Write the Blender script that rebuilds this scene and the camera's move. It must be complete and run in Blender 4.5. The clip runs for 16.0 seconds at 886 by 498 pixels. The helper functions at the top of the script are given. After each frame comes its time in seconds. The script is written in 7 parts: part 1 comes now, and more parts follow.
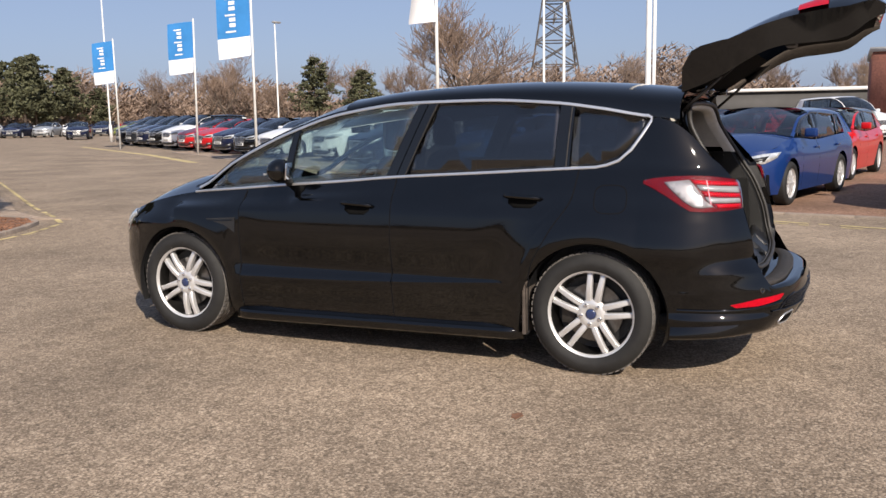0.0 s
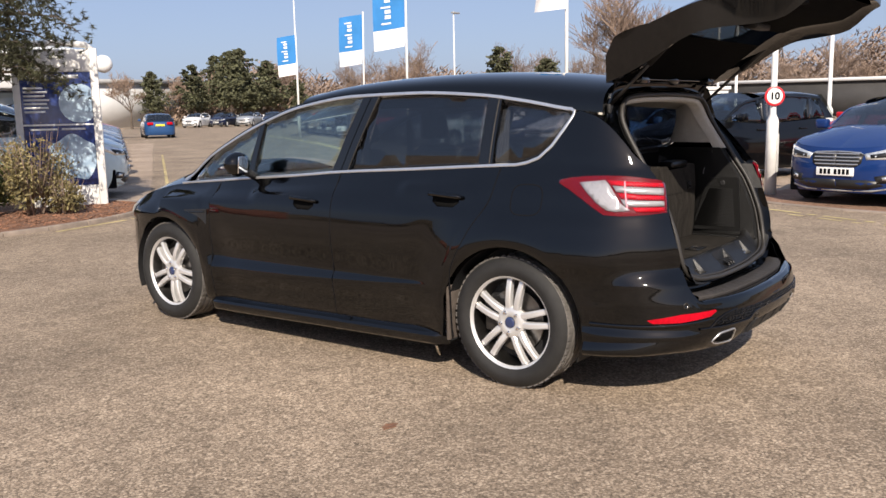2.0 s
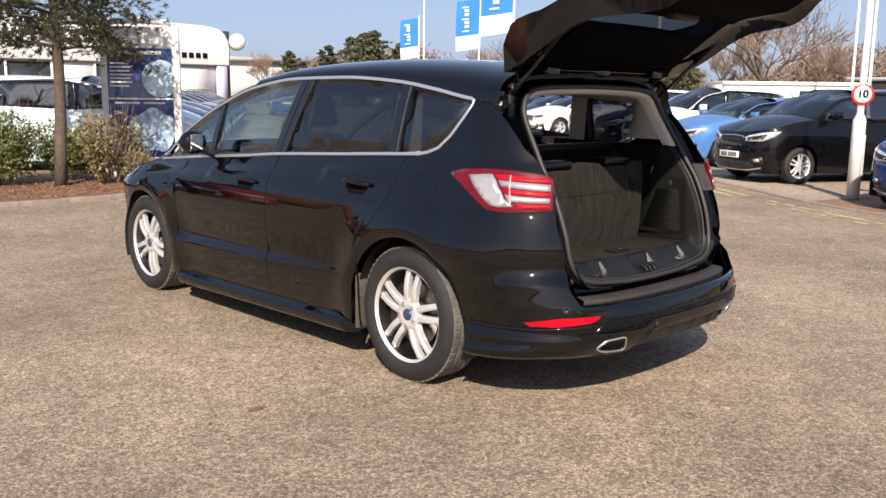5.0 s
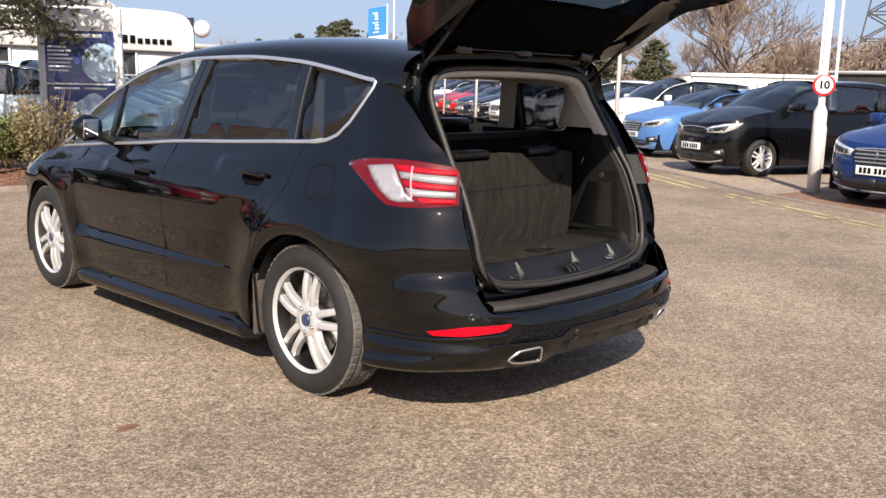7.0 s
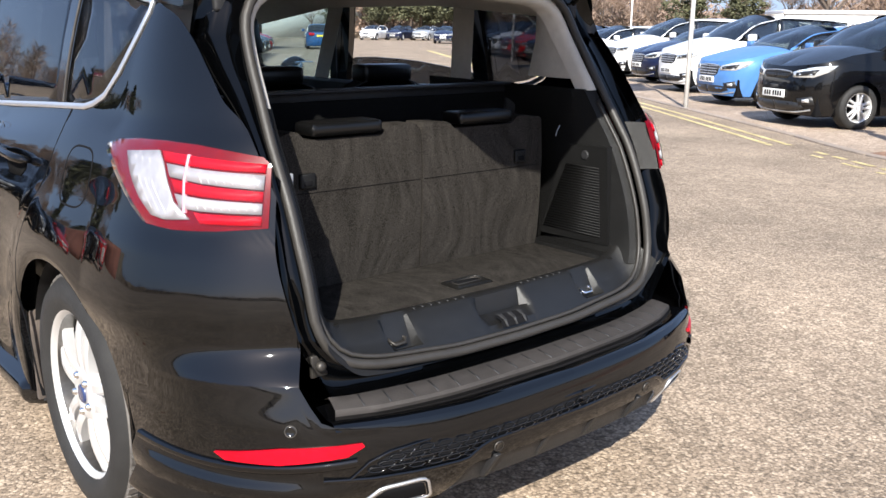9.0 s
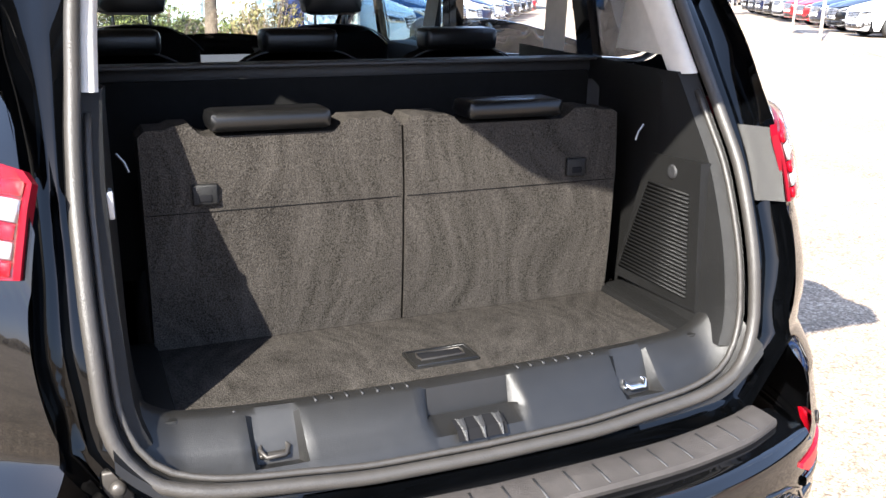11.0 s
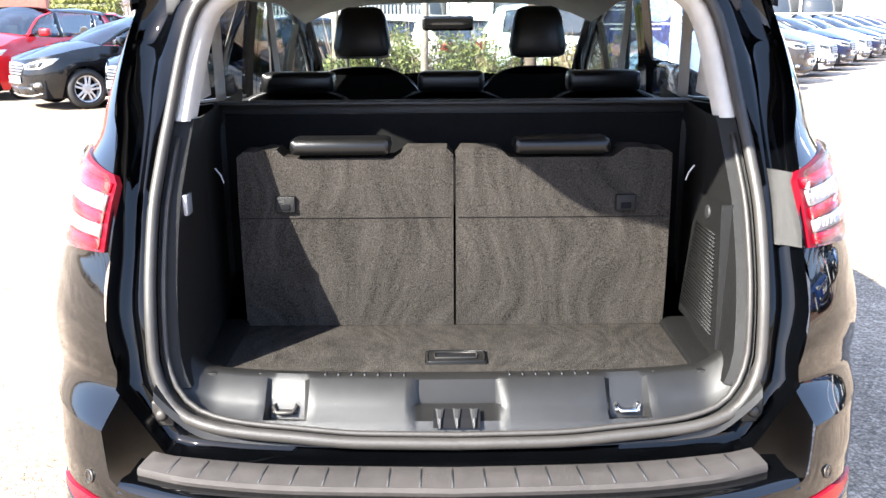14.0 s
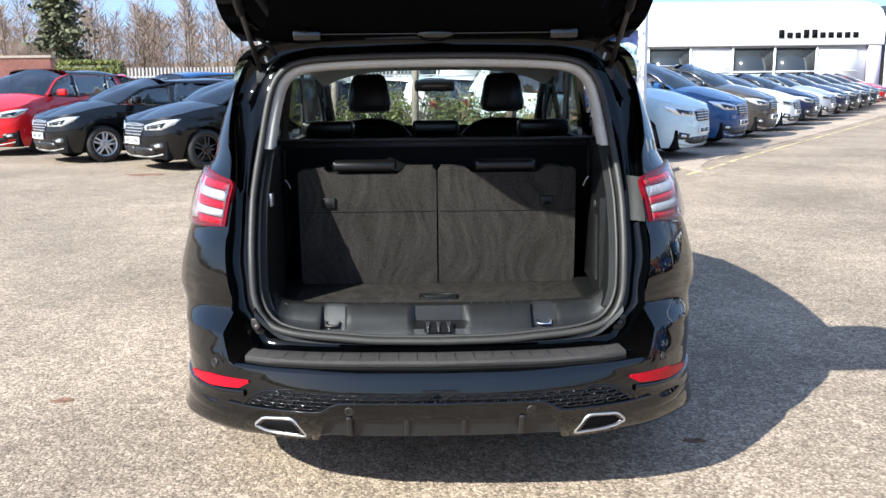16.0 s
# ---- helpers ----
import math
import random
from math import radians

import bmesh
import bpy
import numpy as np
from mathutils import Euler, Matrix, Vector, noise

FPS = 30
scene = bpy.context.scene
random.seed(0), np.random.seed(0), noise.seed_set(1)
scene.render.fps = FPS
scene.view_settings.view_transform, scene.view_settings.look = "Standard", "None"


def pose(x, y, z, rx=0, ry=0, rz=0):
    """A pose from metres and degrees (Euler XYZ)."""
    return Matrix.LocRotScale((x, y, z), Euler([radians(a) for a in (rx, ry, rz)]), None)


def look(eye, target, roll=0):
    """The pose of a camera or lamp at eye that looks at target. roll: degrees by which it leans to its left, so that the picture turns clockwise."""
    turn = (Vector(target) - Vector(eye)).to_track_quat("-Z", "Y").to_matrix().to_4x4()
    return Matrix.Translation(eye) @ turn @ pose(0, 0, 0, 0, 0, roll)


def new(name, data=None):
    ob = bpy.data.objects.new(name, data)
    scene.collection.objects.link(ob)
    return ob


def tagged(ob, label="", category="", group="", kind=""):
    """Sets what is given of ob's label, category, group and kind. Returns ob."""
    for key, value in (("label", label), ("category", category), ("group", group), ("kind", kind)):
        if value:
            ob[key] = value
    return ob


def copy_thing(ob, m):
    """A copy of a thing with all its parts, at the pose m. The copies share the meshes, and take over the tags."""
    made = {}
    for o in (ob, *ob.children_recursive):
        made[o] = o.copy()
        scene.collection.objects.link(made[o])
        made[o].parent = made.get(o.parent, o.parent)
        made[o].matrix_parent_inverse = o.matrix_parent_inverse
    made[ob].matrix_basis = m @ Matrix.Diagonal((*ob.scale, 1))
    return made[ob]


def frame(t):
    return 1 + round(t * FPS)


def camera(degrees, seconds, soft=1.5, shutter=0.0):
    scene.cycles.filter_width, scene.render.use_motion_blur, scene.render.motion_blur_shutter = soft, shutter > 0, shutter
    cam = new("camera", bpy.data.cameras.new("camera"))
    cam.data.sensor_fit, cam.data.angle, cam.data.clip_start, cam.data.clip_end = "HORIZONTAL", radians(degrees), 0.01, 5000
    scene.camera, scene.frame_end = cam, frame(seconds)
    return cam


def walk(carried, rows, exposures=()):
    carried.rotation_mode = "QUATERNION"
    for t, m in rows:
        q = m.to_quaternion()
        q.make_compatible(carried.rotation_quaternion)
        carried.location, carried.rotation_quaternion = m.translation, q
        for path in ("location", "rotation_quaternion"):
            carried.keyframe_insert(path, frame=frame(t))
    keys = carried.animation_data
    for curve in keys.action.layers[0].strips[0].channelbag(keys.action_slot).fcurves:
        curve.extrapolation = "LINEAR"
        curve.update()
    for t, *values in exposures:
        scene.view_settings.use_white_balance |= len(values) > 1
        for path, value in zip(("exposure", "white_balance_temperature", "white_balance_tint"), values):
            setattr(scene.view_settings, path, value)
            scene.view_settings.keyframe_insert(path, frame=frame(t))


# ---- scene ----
cam = camera(53.4, 16.0)
PATH = [
    (0, (-5.574, -1.254, 1.449), (-3.777, -0.428, 1.149), -1.0),
    (0.5, (-5.376, -1.566, 1.451), (-3.628, -0.643, 1.144), -1.4),
    (1, (-5.103, -1.85, 1.462), (-3.403, -0.845, 1.146), -1.2),
    (1.5, (-4.858, -2.163, 1.443), (-3.22, -1.057, 1.133), -1.4),
    (2, (-4.631, -2.42, 1.446), (-3.06, -1.222, 1.13), -1.2),
    (2.5, (-4.379, -2.635, 1.451), (-2.866, -1.368, 1.128), -0.2),
    (3, (-4.202, -2.875, 1.439), (-2.752, -1.536, 1.119), 0.3),
    (3.5, (-4.02, -3.099, 1.441), (-2.639, -1.692, 1.105), 0.6),
    (6, (-3.724, -3.249, 1.447), (-2.355, -1.834, 1.095), 0.8),
    (6.5, (-3.603, -3.204, 1.429), (-2.206, -1.818, 1.073), 1.1),
    (7, (-3.255, -3.159, 1.413), (-1.847, -1.787, 1.047), 1.2),
    (7.5, (-2.889, -3.002, 1.365), (-1.481, -1.636, 0.979), 0.6),
    (8, (-2.458, -2.8, 1.389), (-1.071, -1.426, 0.957), 0.5),
    (8.5, (-2.01, -2.637, 1.386), (-0.686, -1.209, 0.931), 0.3),
    (9, (-1.635, -2.441, 1.37), (-0.378, -0.964, 0.881), 0.6),
    (9.2, (-1.51, -2.382, 1.381), (-0.286, -0.885, 0.873), 0.8),
    (11.3, (-0.45, -2.079, 1.349), (0.127, -0.257, 0.761), 0.5),
    (11.5, (-0.335, -2.081, 1.35), (0.111, -0.225, 0.754), 0.3),
    (12, (-0.178, -2.016, 1.339), (0.056, -0.124, 0.735), 0.4),
    (12.5, (-0.071, -2.014, 1.35), (0.039, -0.112, 0.743), 0.2),
    (13, (-0.004, -2.089, 1.356), (0.015, -0.173, 0.78), -0.3),
    (13.5, (0.007, -2.208, 1.36), (-0.012, -0.282, 0.822), -0.7),
    (14, (-0.025, -2.47, 1.385), (-0.028, -0.534, 0.882), -0.4),
    (14.5, (-0.016, -2.754, 1.388), (-0.018, -0.806, 0.937), -0.5),
    (15, (-0.014, -3.073, 1.412), (-0.016, -1.115, 1.005), -0.8),
    (15.5, (-0.046, -3.367, 1.404), (-0.025, -1.403, 1.024), -0.8),
    (16, (-0.012, -3.655, 1.413), (0.007, -1.691, 1.033), -0.6),
]
EXPOSURES = [(0, 0.24, 6800, 12), (3.0, 0.5, 6900, 12), (7.0, 0.6, 6900, 12), (8.5, 0.88, 6500, 10), (9.2, 1.2, 6200, 8), (11.3, 2.75, 6300, 9), (12.0, 3.3, 6400, 9), (12.5, 3.6, 6400, 9), (13.0, 3.52, 6300, 9), (13.5, 3.1, 6200, 9), (14.0, 2.8, 6200, 8), (14.5, 2.3, 6300, 8), (15.0, 1.85, 6100, 6), (16, 1.3, 5800, 3)]
walk(cam, [(t, look(e, a, r)) for t, e, a, r in PATH], EXPOSURES)
SKY, SUN = 0.086, 5.0


# ---- light ----
world = bpy.data.worlds.new("sky")
scene.world = world
world.use_nodes = True
wn = world.node_tree
sky = wn.nodes.new("ShaderNodeTexSky")
sky.sky_type, sky.sun_disc = "NISHITA", False
sky.sun_elevation, sky.sun_rotation = radians(36), radians(227)
sky.air_density, sky.dust_density, sky.ozone_density = 0.75, 1.5, 2.0
haze = wn.nodes.new("ShaderNodeMix")
haze.data_type, haze.blend_type = "RGBA", "MULTIPLY"
haze.inputs["Factor"].default_value = 1.0
haze.inputs["B"].default_value = (1.06, 0.99, 1.0, 1)
wn.links.new(sky.outputs[0], haze.inputs["A"])
veil = wn.nodes.new("ShaderNodeMix")
veil.data_type = "RGBA"
veil.inputs["Factor"].default_value = 0.52
veil.inputs["B"].default_value = (3.4, 4.65, 7.4, 1)
wn.links.new(haze.outputs["Result"], veil.inputs["A"])
wn.links.new(veil.outputs["Result"], wn.nodes["Background"].inputs[0])
wn.nodes["Background"].inputs[1].default_value = SKY
sun = new("sun", bpy.data.lights.new("sun", "SUN"))
sun.data.energy, sun.data.angle, sun.data.color = SUN, radians(0.5), (1.0, 0.93, 0.83)
SUN_WAY = Vector((0.735 * math.cos(radians(36)), 0.678 * math.cos(radians(36)), -math.sin(radians(36))))
sun.matrix_world = look((-40, -38, 40), Vector((-40, -38, 40)) + SUN_WAY)


# ---- materials ----
def mat(name, color, rough=0.5, metal=0.0, vary=0.0, scale=20.0, bump=0.0, bscale=80.0, coat=0.0, second=None,
        per_object=0.0, per_island=0.0, spec=0.5, sheen=0.0, rvary=0.0, coat_ior=1.5):
    """A principled material with noise of two scales in its colour, and a fine relief."""
    m = bpy.data.materials.new(name)
    m.use_nodes = True
    nt = m.node_tree
    b = nt.nodes["Principled BSDF"]
    b.inputs["Roughness"].default_value = rough
    b.inputs["Metallic"].default_value = metal
    b.inputs["Coat Weight"].default_value = coat
    b.inputs["Coat Roughness"].default_value = 0.03
    b.inputs["Coat IOR"].default_value = coat_ior
    b.inputs["Specular IOR Level"].default_value = spec
    b.inputs["Sheen Weight"].default_value = sheen
    b.inputs["Base Color"].default_value = (*color, 1)
    co = nt.nodes.new("ShaderNodeTexCoord")
    if vary or second:
        n1, n2 = nt.nodes.new("ShaderNodeTexNoise"), nt.nodes.new("ShaderNodeTexNoise")
        n1.inputs["Scale"].default_value, n2.inputs["Scale"].default_value = scale, scale * 0.13
        n1.inputs["Detail"].default_value = 6
        for n in (n1, n2):
            nt.links.new(co.outputs["Object"], n.inputs["Vector"])
        add = nt.nodes.new("ShaderNodeMath")
        add.operation = "MULTIPLY_ADD"
        add.inputs[1].default_value = 0.5
        nt.links.new(n1.outputs["Fac"], add.inputs[0])
        half = nt.nodes.new("ShaderNodeMath")
        half.operation = "MULTIPLY"
        half.inputs[1].default_value = 0.5
        nt.links.new(n2.outputs["Fac"], half.inputs[0])
        nt.links.new(half.outputs[0], add.inputs[2])
        ramp = nt.nodes.new("ShaderNodeValToRGB")
        ramp.color_ramp.elements[0].position, ramp.color_ramp.elements[1].position = 0.35, 0.65
        lo = tuple(max(0, c * (1 - vary)) for c in color)
        hi = second or tuple(min(1, c * (1 + vary)) for c in color)
        ramp.color_ramp.elements[0].color, ramp.color_ramp.elements[1].color = (*lo, 1), (*hi, 1)
        nt.links.new(add.outputs[0], ramp.inputs[0])
        out = ramp.outputs[0]
        if per_object or per_island:
            hsv = nt.nodes.new("ShaderNodeHueSaturation")
            src = nt.nodes.new("ShaderNodeObjectInfo") if per_object else nt.nodes.new("ShaderNodeNewGeometry")
            sock = src.outputs["Random"] if per_object else src.outputs["Random Per Island"]
            mr = nt.nodes.new("ShaderNodeMapRange")
            k = per_object or per_island
            mr.inputs["To Min"].default_value, mr.inputs["To Max"].default_value = 1 - k, 1 + k
            nt.links.new(sock, mr.inputs["Value"])
            nt.links.new(mr.outputs[0], hsv.inputs["Value"])
            nt.links.new(out, hsv.inputs["Color"])
            out = hsv.outputs[0]
        nt.links.new(out, b.inputs["Base Color"])
        if rvary:
            rr = nt.nodes.new("ShaderNodeMapRange")
            rr.inputs["From Min"].default_value, rr.inputs["From Max"].default_value = 0.35, 0.65
            rr.inputs["To Min"].default_value, rr.inputs["To Max"].default_value = max(0, rough - rvary), rough + rvary
            nt.links.new(add.outputs[0], rr.inputs["Value"])
            nt.links.new(rr.outputs[0], b.inputs["Roughness"])
    if bump:
        n3, bp = nt.nodes.new("ShaderNodeTexNoise"), nt.nodes.new("ShaderNodeBump")
        n3.inputs["Scale"].default_value, n3.inputs["Detail"].default_value = bscale, 4
        bp.inputs["Strength"].default_value, bp.inputs["Distance"].default_value = bump, 0.01
        nt.links.new(co.outputs["Object"], n3.inputs["Vector"])
        nt.links.new(n3.outputs["Fac"], bp.inputs["Height"])
        nt.links.new(bp.outputs[0], b.inputs["Normal"])
    return m


def glass(name, tint, rough=0.0, face=0.16):
    """A thin pane: tinted see-through with a mirror-like reflection."""
    m = bpy.data.materials.new(name)
    m.use_nodes = True
    nt = m.node_tree
    nt.nodes.remove(nt.nodes["Principled BSDF"])
    tr, gl, mix, lw = (nt.nodes.new(k) for k in ("ShaderNodeBsdfTransparent", "ShaderNodeBsdfGlossy", "ShaderNodeMixShader", "ShaderNodeLayerWeight"))
    tr.inputs[0].default_value = (*tint, 1)
    gl.inputs["Roughness"].default_value = rough
    lw.inputs[0].default_value = 0.5
    edge5, boost = nt.nodes.new("ShaderNodeMath"), nt.nodes.new("ShaderNodeMath")
    edge5.operation, boost.operation = "POWER", "MULTIPLY_ADD"
    edge5.inputs[1].default_value = 5.0
    boost.inputs[1].default_value, boost.inputs[2].default_value = 1.0 - face, face
    nt.links.new(lw.outputs["Facing"], edge5.inputs[0])
    nt.links.new(edge5.outputs[0], boost.inputs[0])
    nt.links.new(boost.outputs[0], mix.inputs[0])
    nt.links.new(tr.outputs[0], mix.inputs[1])
    nt.links.new(gl.outputs[0], mix.inputs[2])
    nt.links.new(mix.outputs[0], nt.nodes["Material Output"].inputs[0])
    return m


def paint(name, color, metal=0.0):
    """Car paint: a base under clear lacquer, with a little dust on it."""
    return mat(name, color, rough=0.45, metal=metal, vary=0.06, scale=9, coat=1.0, spec=0.1, coat_ior=1.43)


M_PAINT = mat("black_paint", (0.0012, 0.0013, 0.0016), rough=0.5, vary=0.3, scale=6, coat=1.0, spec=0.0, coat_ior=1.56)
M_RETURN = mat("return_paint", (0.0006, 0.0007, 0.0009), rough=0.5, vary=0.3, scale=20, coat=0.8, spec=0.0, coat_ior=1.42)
M_GLOSSB = mat("gloss_black", (0.004, 0.004, 0.004), rough=0.12, coat=0.5)
M_CHROME = mat("satin_chrome", (0.68, 0.69, 0.71), rough=0.36, metal=0.85, vary=0.05, scale=30)
M_BRIGHT = mat("bright_chrome", (0.9, 0.9, 0.9), rough=0.08, metal=1.0)
M_TYRE = mat("tyre_rubber", (0.014, 0.0135, 0.013), rough=0.72, vary=0.3, scale=25, bump=0.25, bscale=300)
M_TREAD = mat("tyre_tread", (0.12, 0.11, 0.1), rough=0.9, vary=0.35, scale=40, bump=0.3, bscale=200)
M_RIM = mat("silver_alloy", (0.66, 0.655, 0.65), rough=0.34, metal=0.5, vary=0.06, scale=14, coat=0.3)
M_DARKMETAL = mat("dark_metal", (0.06, 0.055, 0.05), rough=0.5, metal=0.7, vary=0.3, scale=30)
M_STEEL = mat("brake_steel", (0.2, 0.19, 0.18), rough=0.35, metal=1.0, vary=0.2, scale=60)
M_BLACK = mat("black_plastic", (0.012, 0.012, 0.013), rough=0.55, vary=0.2, scale=60, bump=0.25, bscale=900)
M_TRIM = mat("grained_plastic", (0.026, 0.0255, 0.0255), rough=0.37, vary=0.16, scale=80, bump=0.35, bscale=700)
M_TRIM2 = mat("side_trim_plastic", (0.017, 0.0163, 0.0155), rough=0.45, spec=0.35, vary=0.15, scale=60, bump=0.3, bscale=800)
M_SILL = mat("sill_plastic", (0.0070, 0.0067, 0.0063), rough=0.42, vary=0.25, scale=40, bump=0.16, bscale=700, spec=0.5)
M_LINING = mat("boot_lining_plastic", (0.0055, 0.0054, 0.0052), rough=0.47, vary=0.16, scale=80, bump=0.35, bscale=700, spec=0.3)
M_GATE = mat("gate_lining_plastic", (0.0028, 0.0028, 0.003), rough=0.9, vary=0.2, scale=60, bump=0.2, bscale=600, spec=0.04)
# Cloth black; also used for the painted shade in the door handle cups.
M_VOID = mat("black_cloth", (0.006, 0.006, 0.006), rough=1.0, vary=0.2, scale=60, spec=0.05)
M_STEP = mat("bumper_step_plastic", (0.042, 0.037, 0.034), rough=0.6, spec=0.3, vary=0.2, scale=30, bump=0.4, bscale=600)
M_RUBBER = mat("weather_seal", (0.030, 0.027, 0.024), rough=0.5, vary=0.15, scale=50, bump=0.15, bscale=300)
M_GREYTRIM = mat("light_grey_trim", (0.54, 0.515, 0.47), rough=0.75, vary=0.08, scale=40, bump=0.2, bscale=600)
M_LEATHER = mat("black_leather", (0.0035, 0.0035, 0.0036), rough=0.32, vary=0.2, scale=60, bump=0.05, bscale=240, spec=0.36)
M_DARKIN = mat("dark_interior", (0.02, 0.02, 0.021), rough=0.7, vary=0.2, scale=30, bump=0.2, bscale=400)
M_GLASSF = glass("clear_glass", (0.76, 0.87, 0.88))
M_GLASSR = glass("privacy_glass", (0.27, 0.28, 0.30), face=0.11)
M_GLASSG = glass("tailgate_glass", (0.11, 0.12, 0.125))
M_GLASSW = glass("windscreen_glass", (0.78, 0.85, 0.81))
M_LENSRED = mat("red_lens", (0.42, 0.002, 0.012), rough=0.4, coat=0.15, spec=0.1, vary=0.25, scale=70)
M_LENSDARK = mat("dark_red_lens", (0.12, 0.002, 0.008), rough=0.35, coat=0.15, spec=0.1, vary=0.15, scale=40)
M_LENSCLEAR = mat("silvered_lens", (0.36, 0.37, 0.39), rough=0.28, metal=0.3, coat=0.4, vary=0.16, scale=50)
M_LENSROSE = mat("rose_lens", (0.72, 0.3, 0.36), rough=0.3, coat=0.3, vary=0.1, scale=60)
M_LENSGLASS = glass("lens_cover", (0.98, 0.96, 0.96), face=0.02)
M_HEADLAMP = mat("headlamp_lens", (0.72, 0.75, 0.78), rough=0.1, metal=0.5, coat=1.0, vary=0.35, scale=22)
M_MIRROR = mat("mirror_glass", (0.9, 0.92, 0.93), rough=0.02, metal=1.0)
M_CAPBLUE = mat("hub_badge", (0.02, 0.035, 0.1), rough=0.2, coat=1.0)
M_PLATE = mat("number_plate_white", (0.82, 0.82, 0.8), rough=0.4, vary=0.04, scale=30)
M_PLATEY = mat("number_plate_yellow", (0.8, 0.62, 0.05), rough=0.4, vary=0.04, scale=30)
M_INK = mat("plate_ink", (0.008, 0.008, 0.009), rough=0.9, spec=0.05)
M_GRILLE = mat("grille_black", (0.015, 0.015, 0.016), rough=0.4, vary=0.2, scale=30)
M_WHITE = mat("white_paint", (0.8, 0.8, 0.79), rough=0.5, vary=0.05, scale=3, bump=0.05, bscale=60)
M_POLE = mat("pole_paint", (0.72, 0.71, 0.68), rough=0.45, vary=0.12, scale=5, bump=0.1, bscale=60)
M_YELLOW = mat("road_line_yellow", (0.52, 0.42, 0.2), rough=0.85, vary=0.4, scale=12, bump=0.5, bscale=150)
M_KERB = mat("kerb_concrete", (0.29, 0.235, 0.19), rough=0.9, vary=0.25, scale=9, bump=0.4, bscale=90, per_object=0.12)
M_MULCH = mat("bark_mulch", (0.17, 0.085, 0.05), rough=0.95, vary=0.5, scale=26, bump=1.0, bscale=45)
M_CHIP = mat("bark_chip", (0.2, 0.1, 0.06), rough=0.95, vary=0.3, scale=30, per_island=0.45)
M_BARK = mat("pine_bark", (0.09, 0.068, 0.052), rough=0.95, vary=0.4, scale=18, bump=1.0, bscale=40)
M_TWIG = mat("bare_twigs", (0.23, 0.165, 0.125), rough=0.95, vary=0.3, scale=2, per_island=0.3)
M_NEEDLE = mat("pine_needles", (0.05, 0.052, 0.024), rough=0.8, vary=0.35, scale=2, per_island=0.45)
M_LEAF = mat("hedge_leaves", (0.125, 0.145, 0.04), rough=0.6, vary=0.3, scale=6, per_island=0.5)
M_HEDGE = mat("clipped_hedge_leaves", (0.17, 0.18, 0.045), rough=0.65, vary=0.3, scale=4, per_island=0.45)
M_LEAFY = mat("yellow_leaves", (0.2, 0.165, 0.07), rough=0.65, vary=0.3, scale=6, per_island=0.45)
M_CONIFER = mat("conifer_leaves", (0.085, 0.088, 0.045), rough=0.85, vary=0.35, scale=1.5, per_island=0.4)
M_CLAD = mat("white_cladding", (0.7, 0.7, 0.69), rough=0.5, vary=0.05, scale=1.2, bump=0.08, bscale=20)
M_LILAC = mat("pale_pillar", (0.55, 0.5, 0.62), rough=0.6, vary=0.06, scale=2)
M_DARKGLASS = mat("dark_window", (0.03, 0.035, 0.04), rough=0.08, coat=0.6)
M_BRICKWALL = mat("red_brick_wall", (0.27, 0.11, 0.08), rough=0.9, vary=0.3, scale=8, bump=0.4, bscale=30)
M_GREYWALL = mat("grey_cladding", (0.42, 0.42, 0.41), rough=0.7, vary=0.1, scale=1)
M_PALING = mat("weathered_palings", (0.34, 0.34, 0.34), rough=0.6, metal=0.3, vary=0.3, scale=5)
M_GALV = mat("galvanised_steel", (0.5, 0.5, 0.49), rough=0.5, metal=0.6, vary=0.2, scale=5)
M_FLAGB = mat("blue_flag_cloth", (0.025, 0.2, 0.5), rough=0.8, vary=0.08, scale=5, bump=0.2, bscale=12)
M_FLAGW = mat("white_flag_cloth", (0.8, 0.8, 0.8), rough=0.8, vary=0.04, scale=5, bump=0.2, bscale=12)
M_SIGNRED = mat("sign_red", (0.62, 0.02, 0.03), rough=0.4, vary=0.05, scale=10)


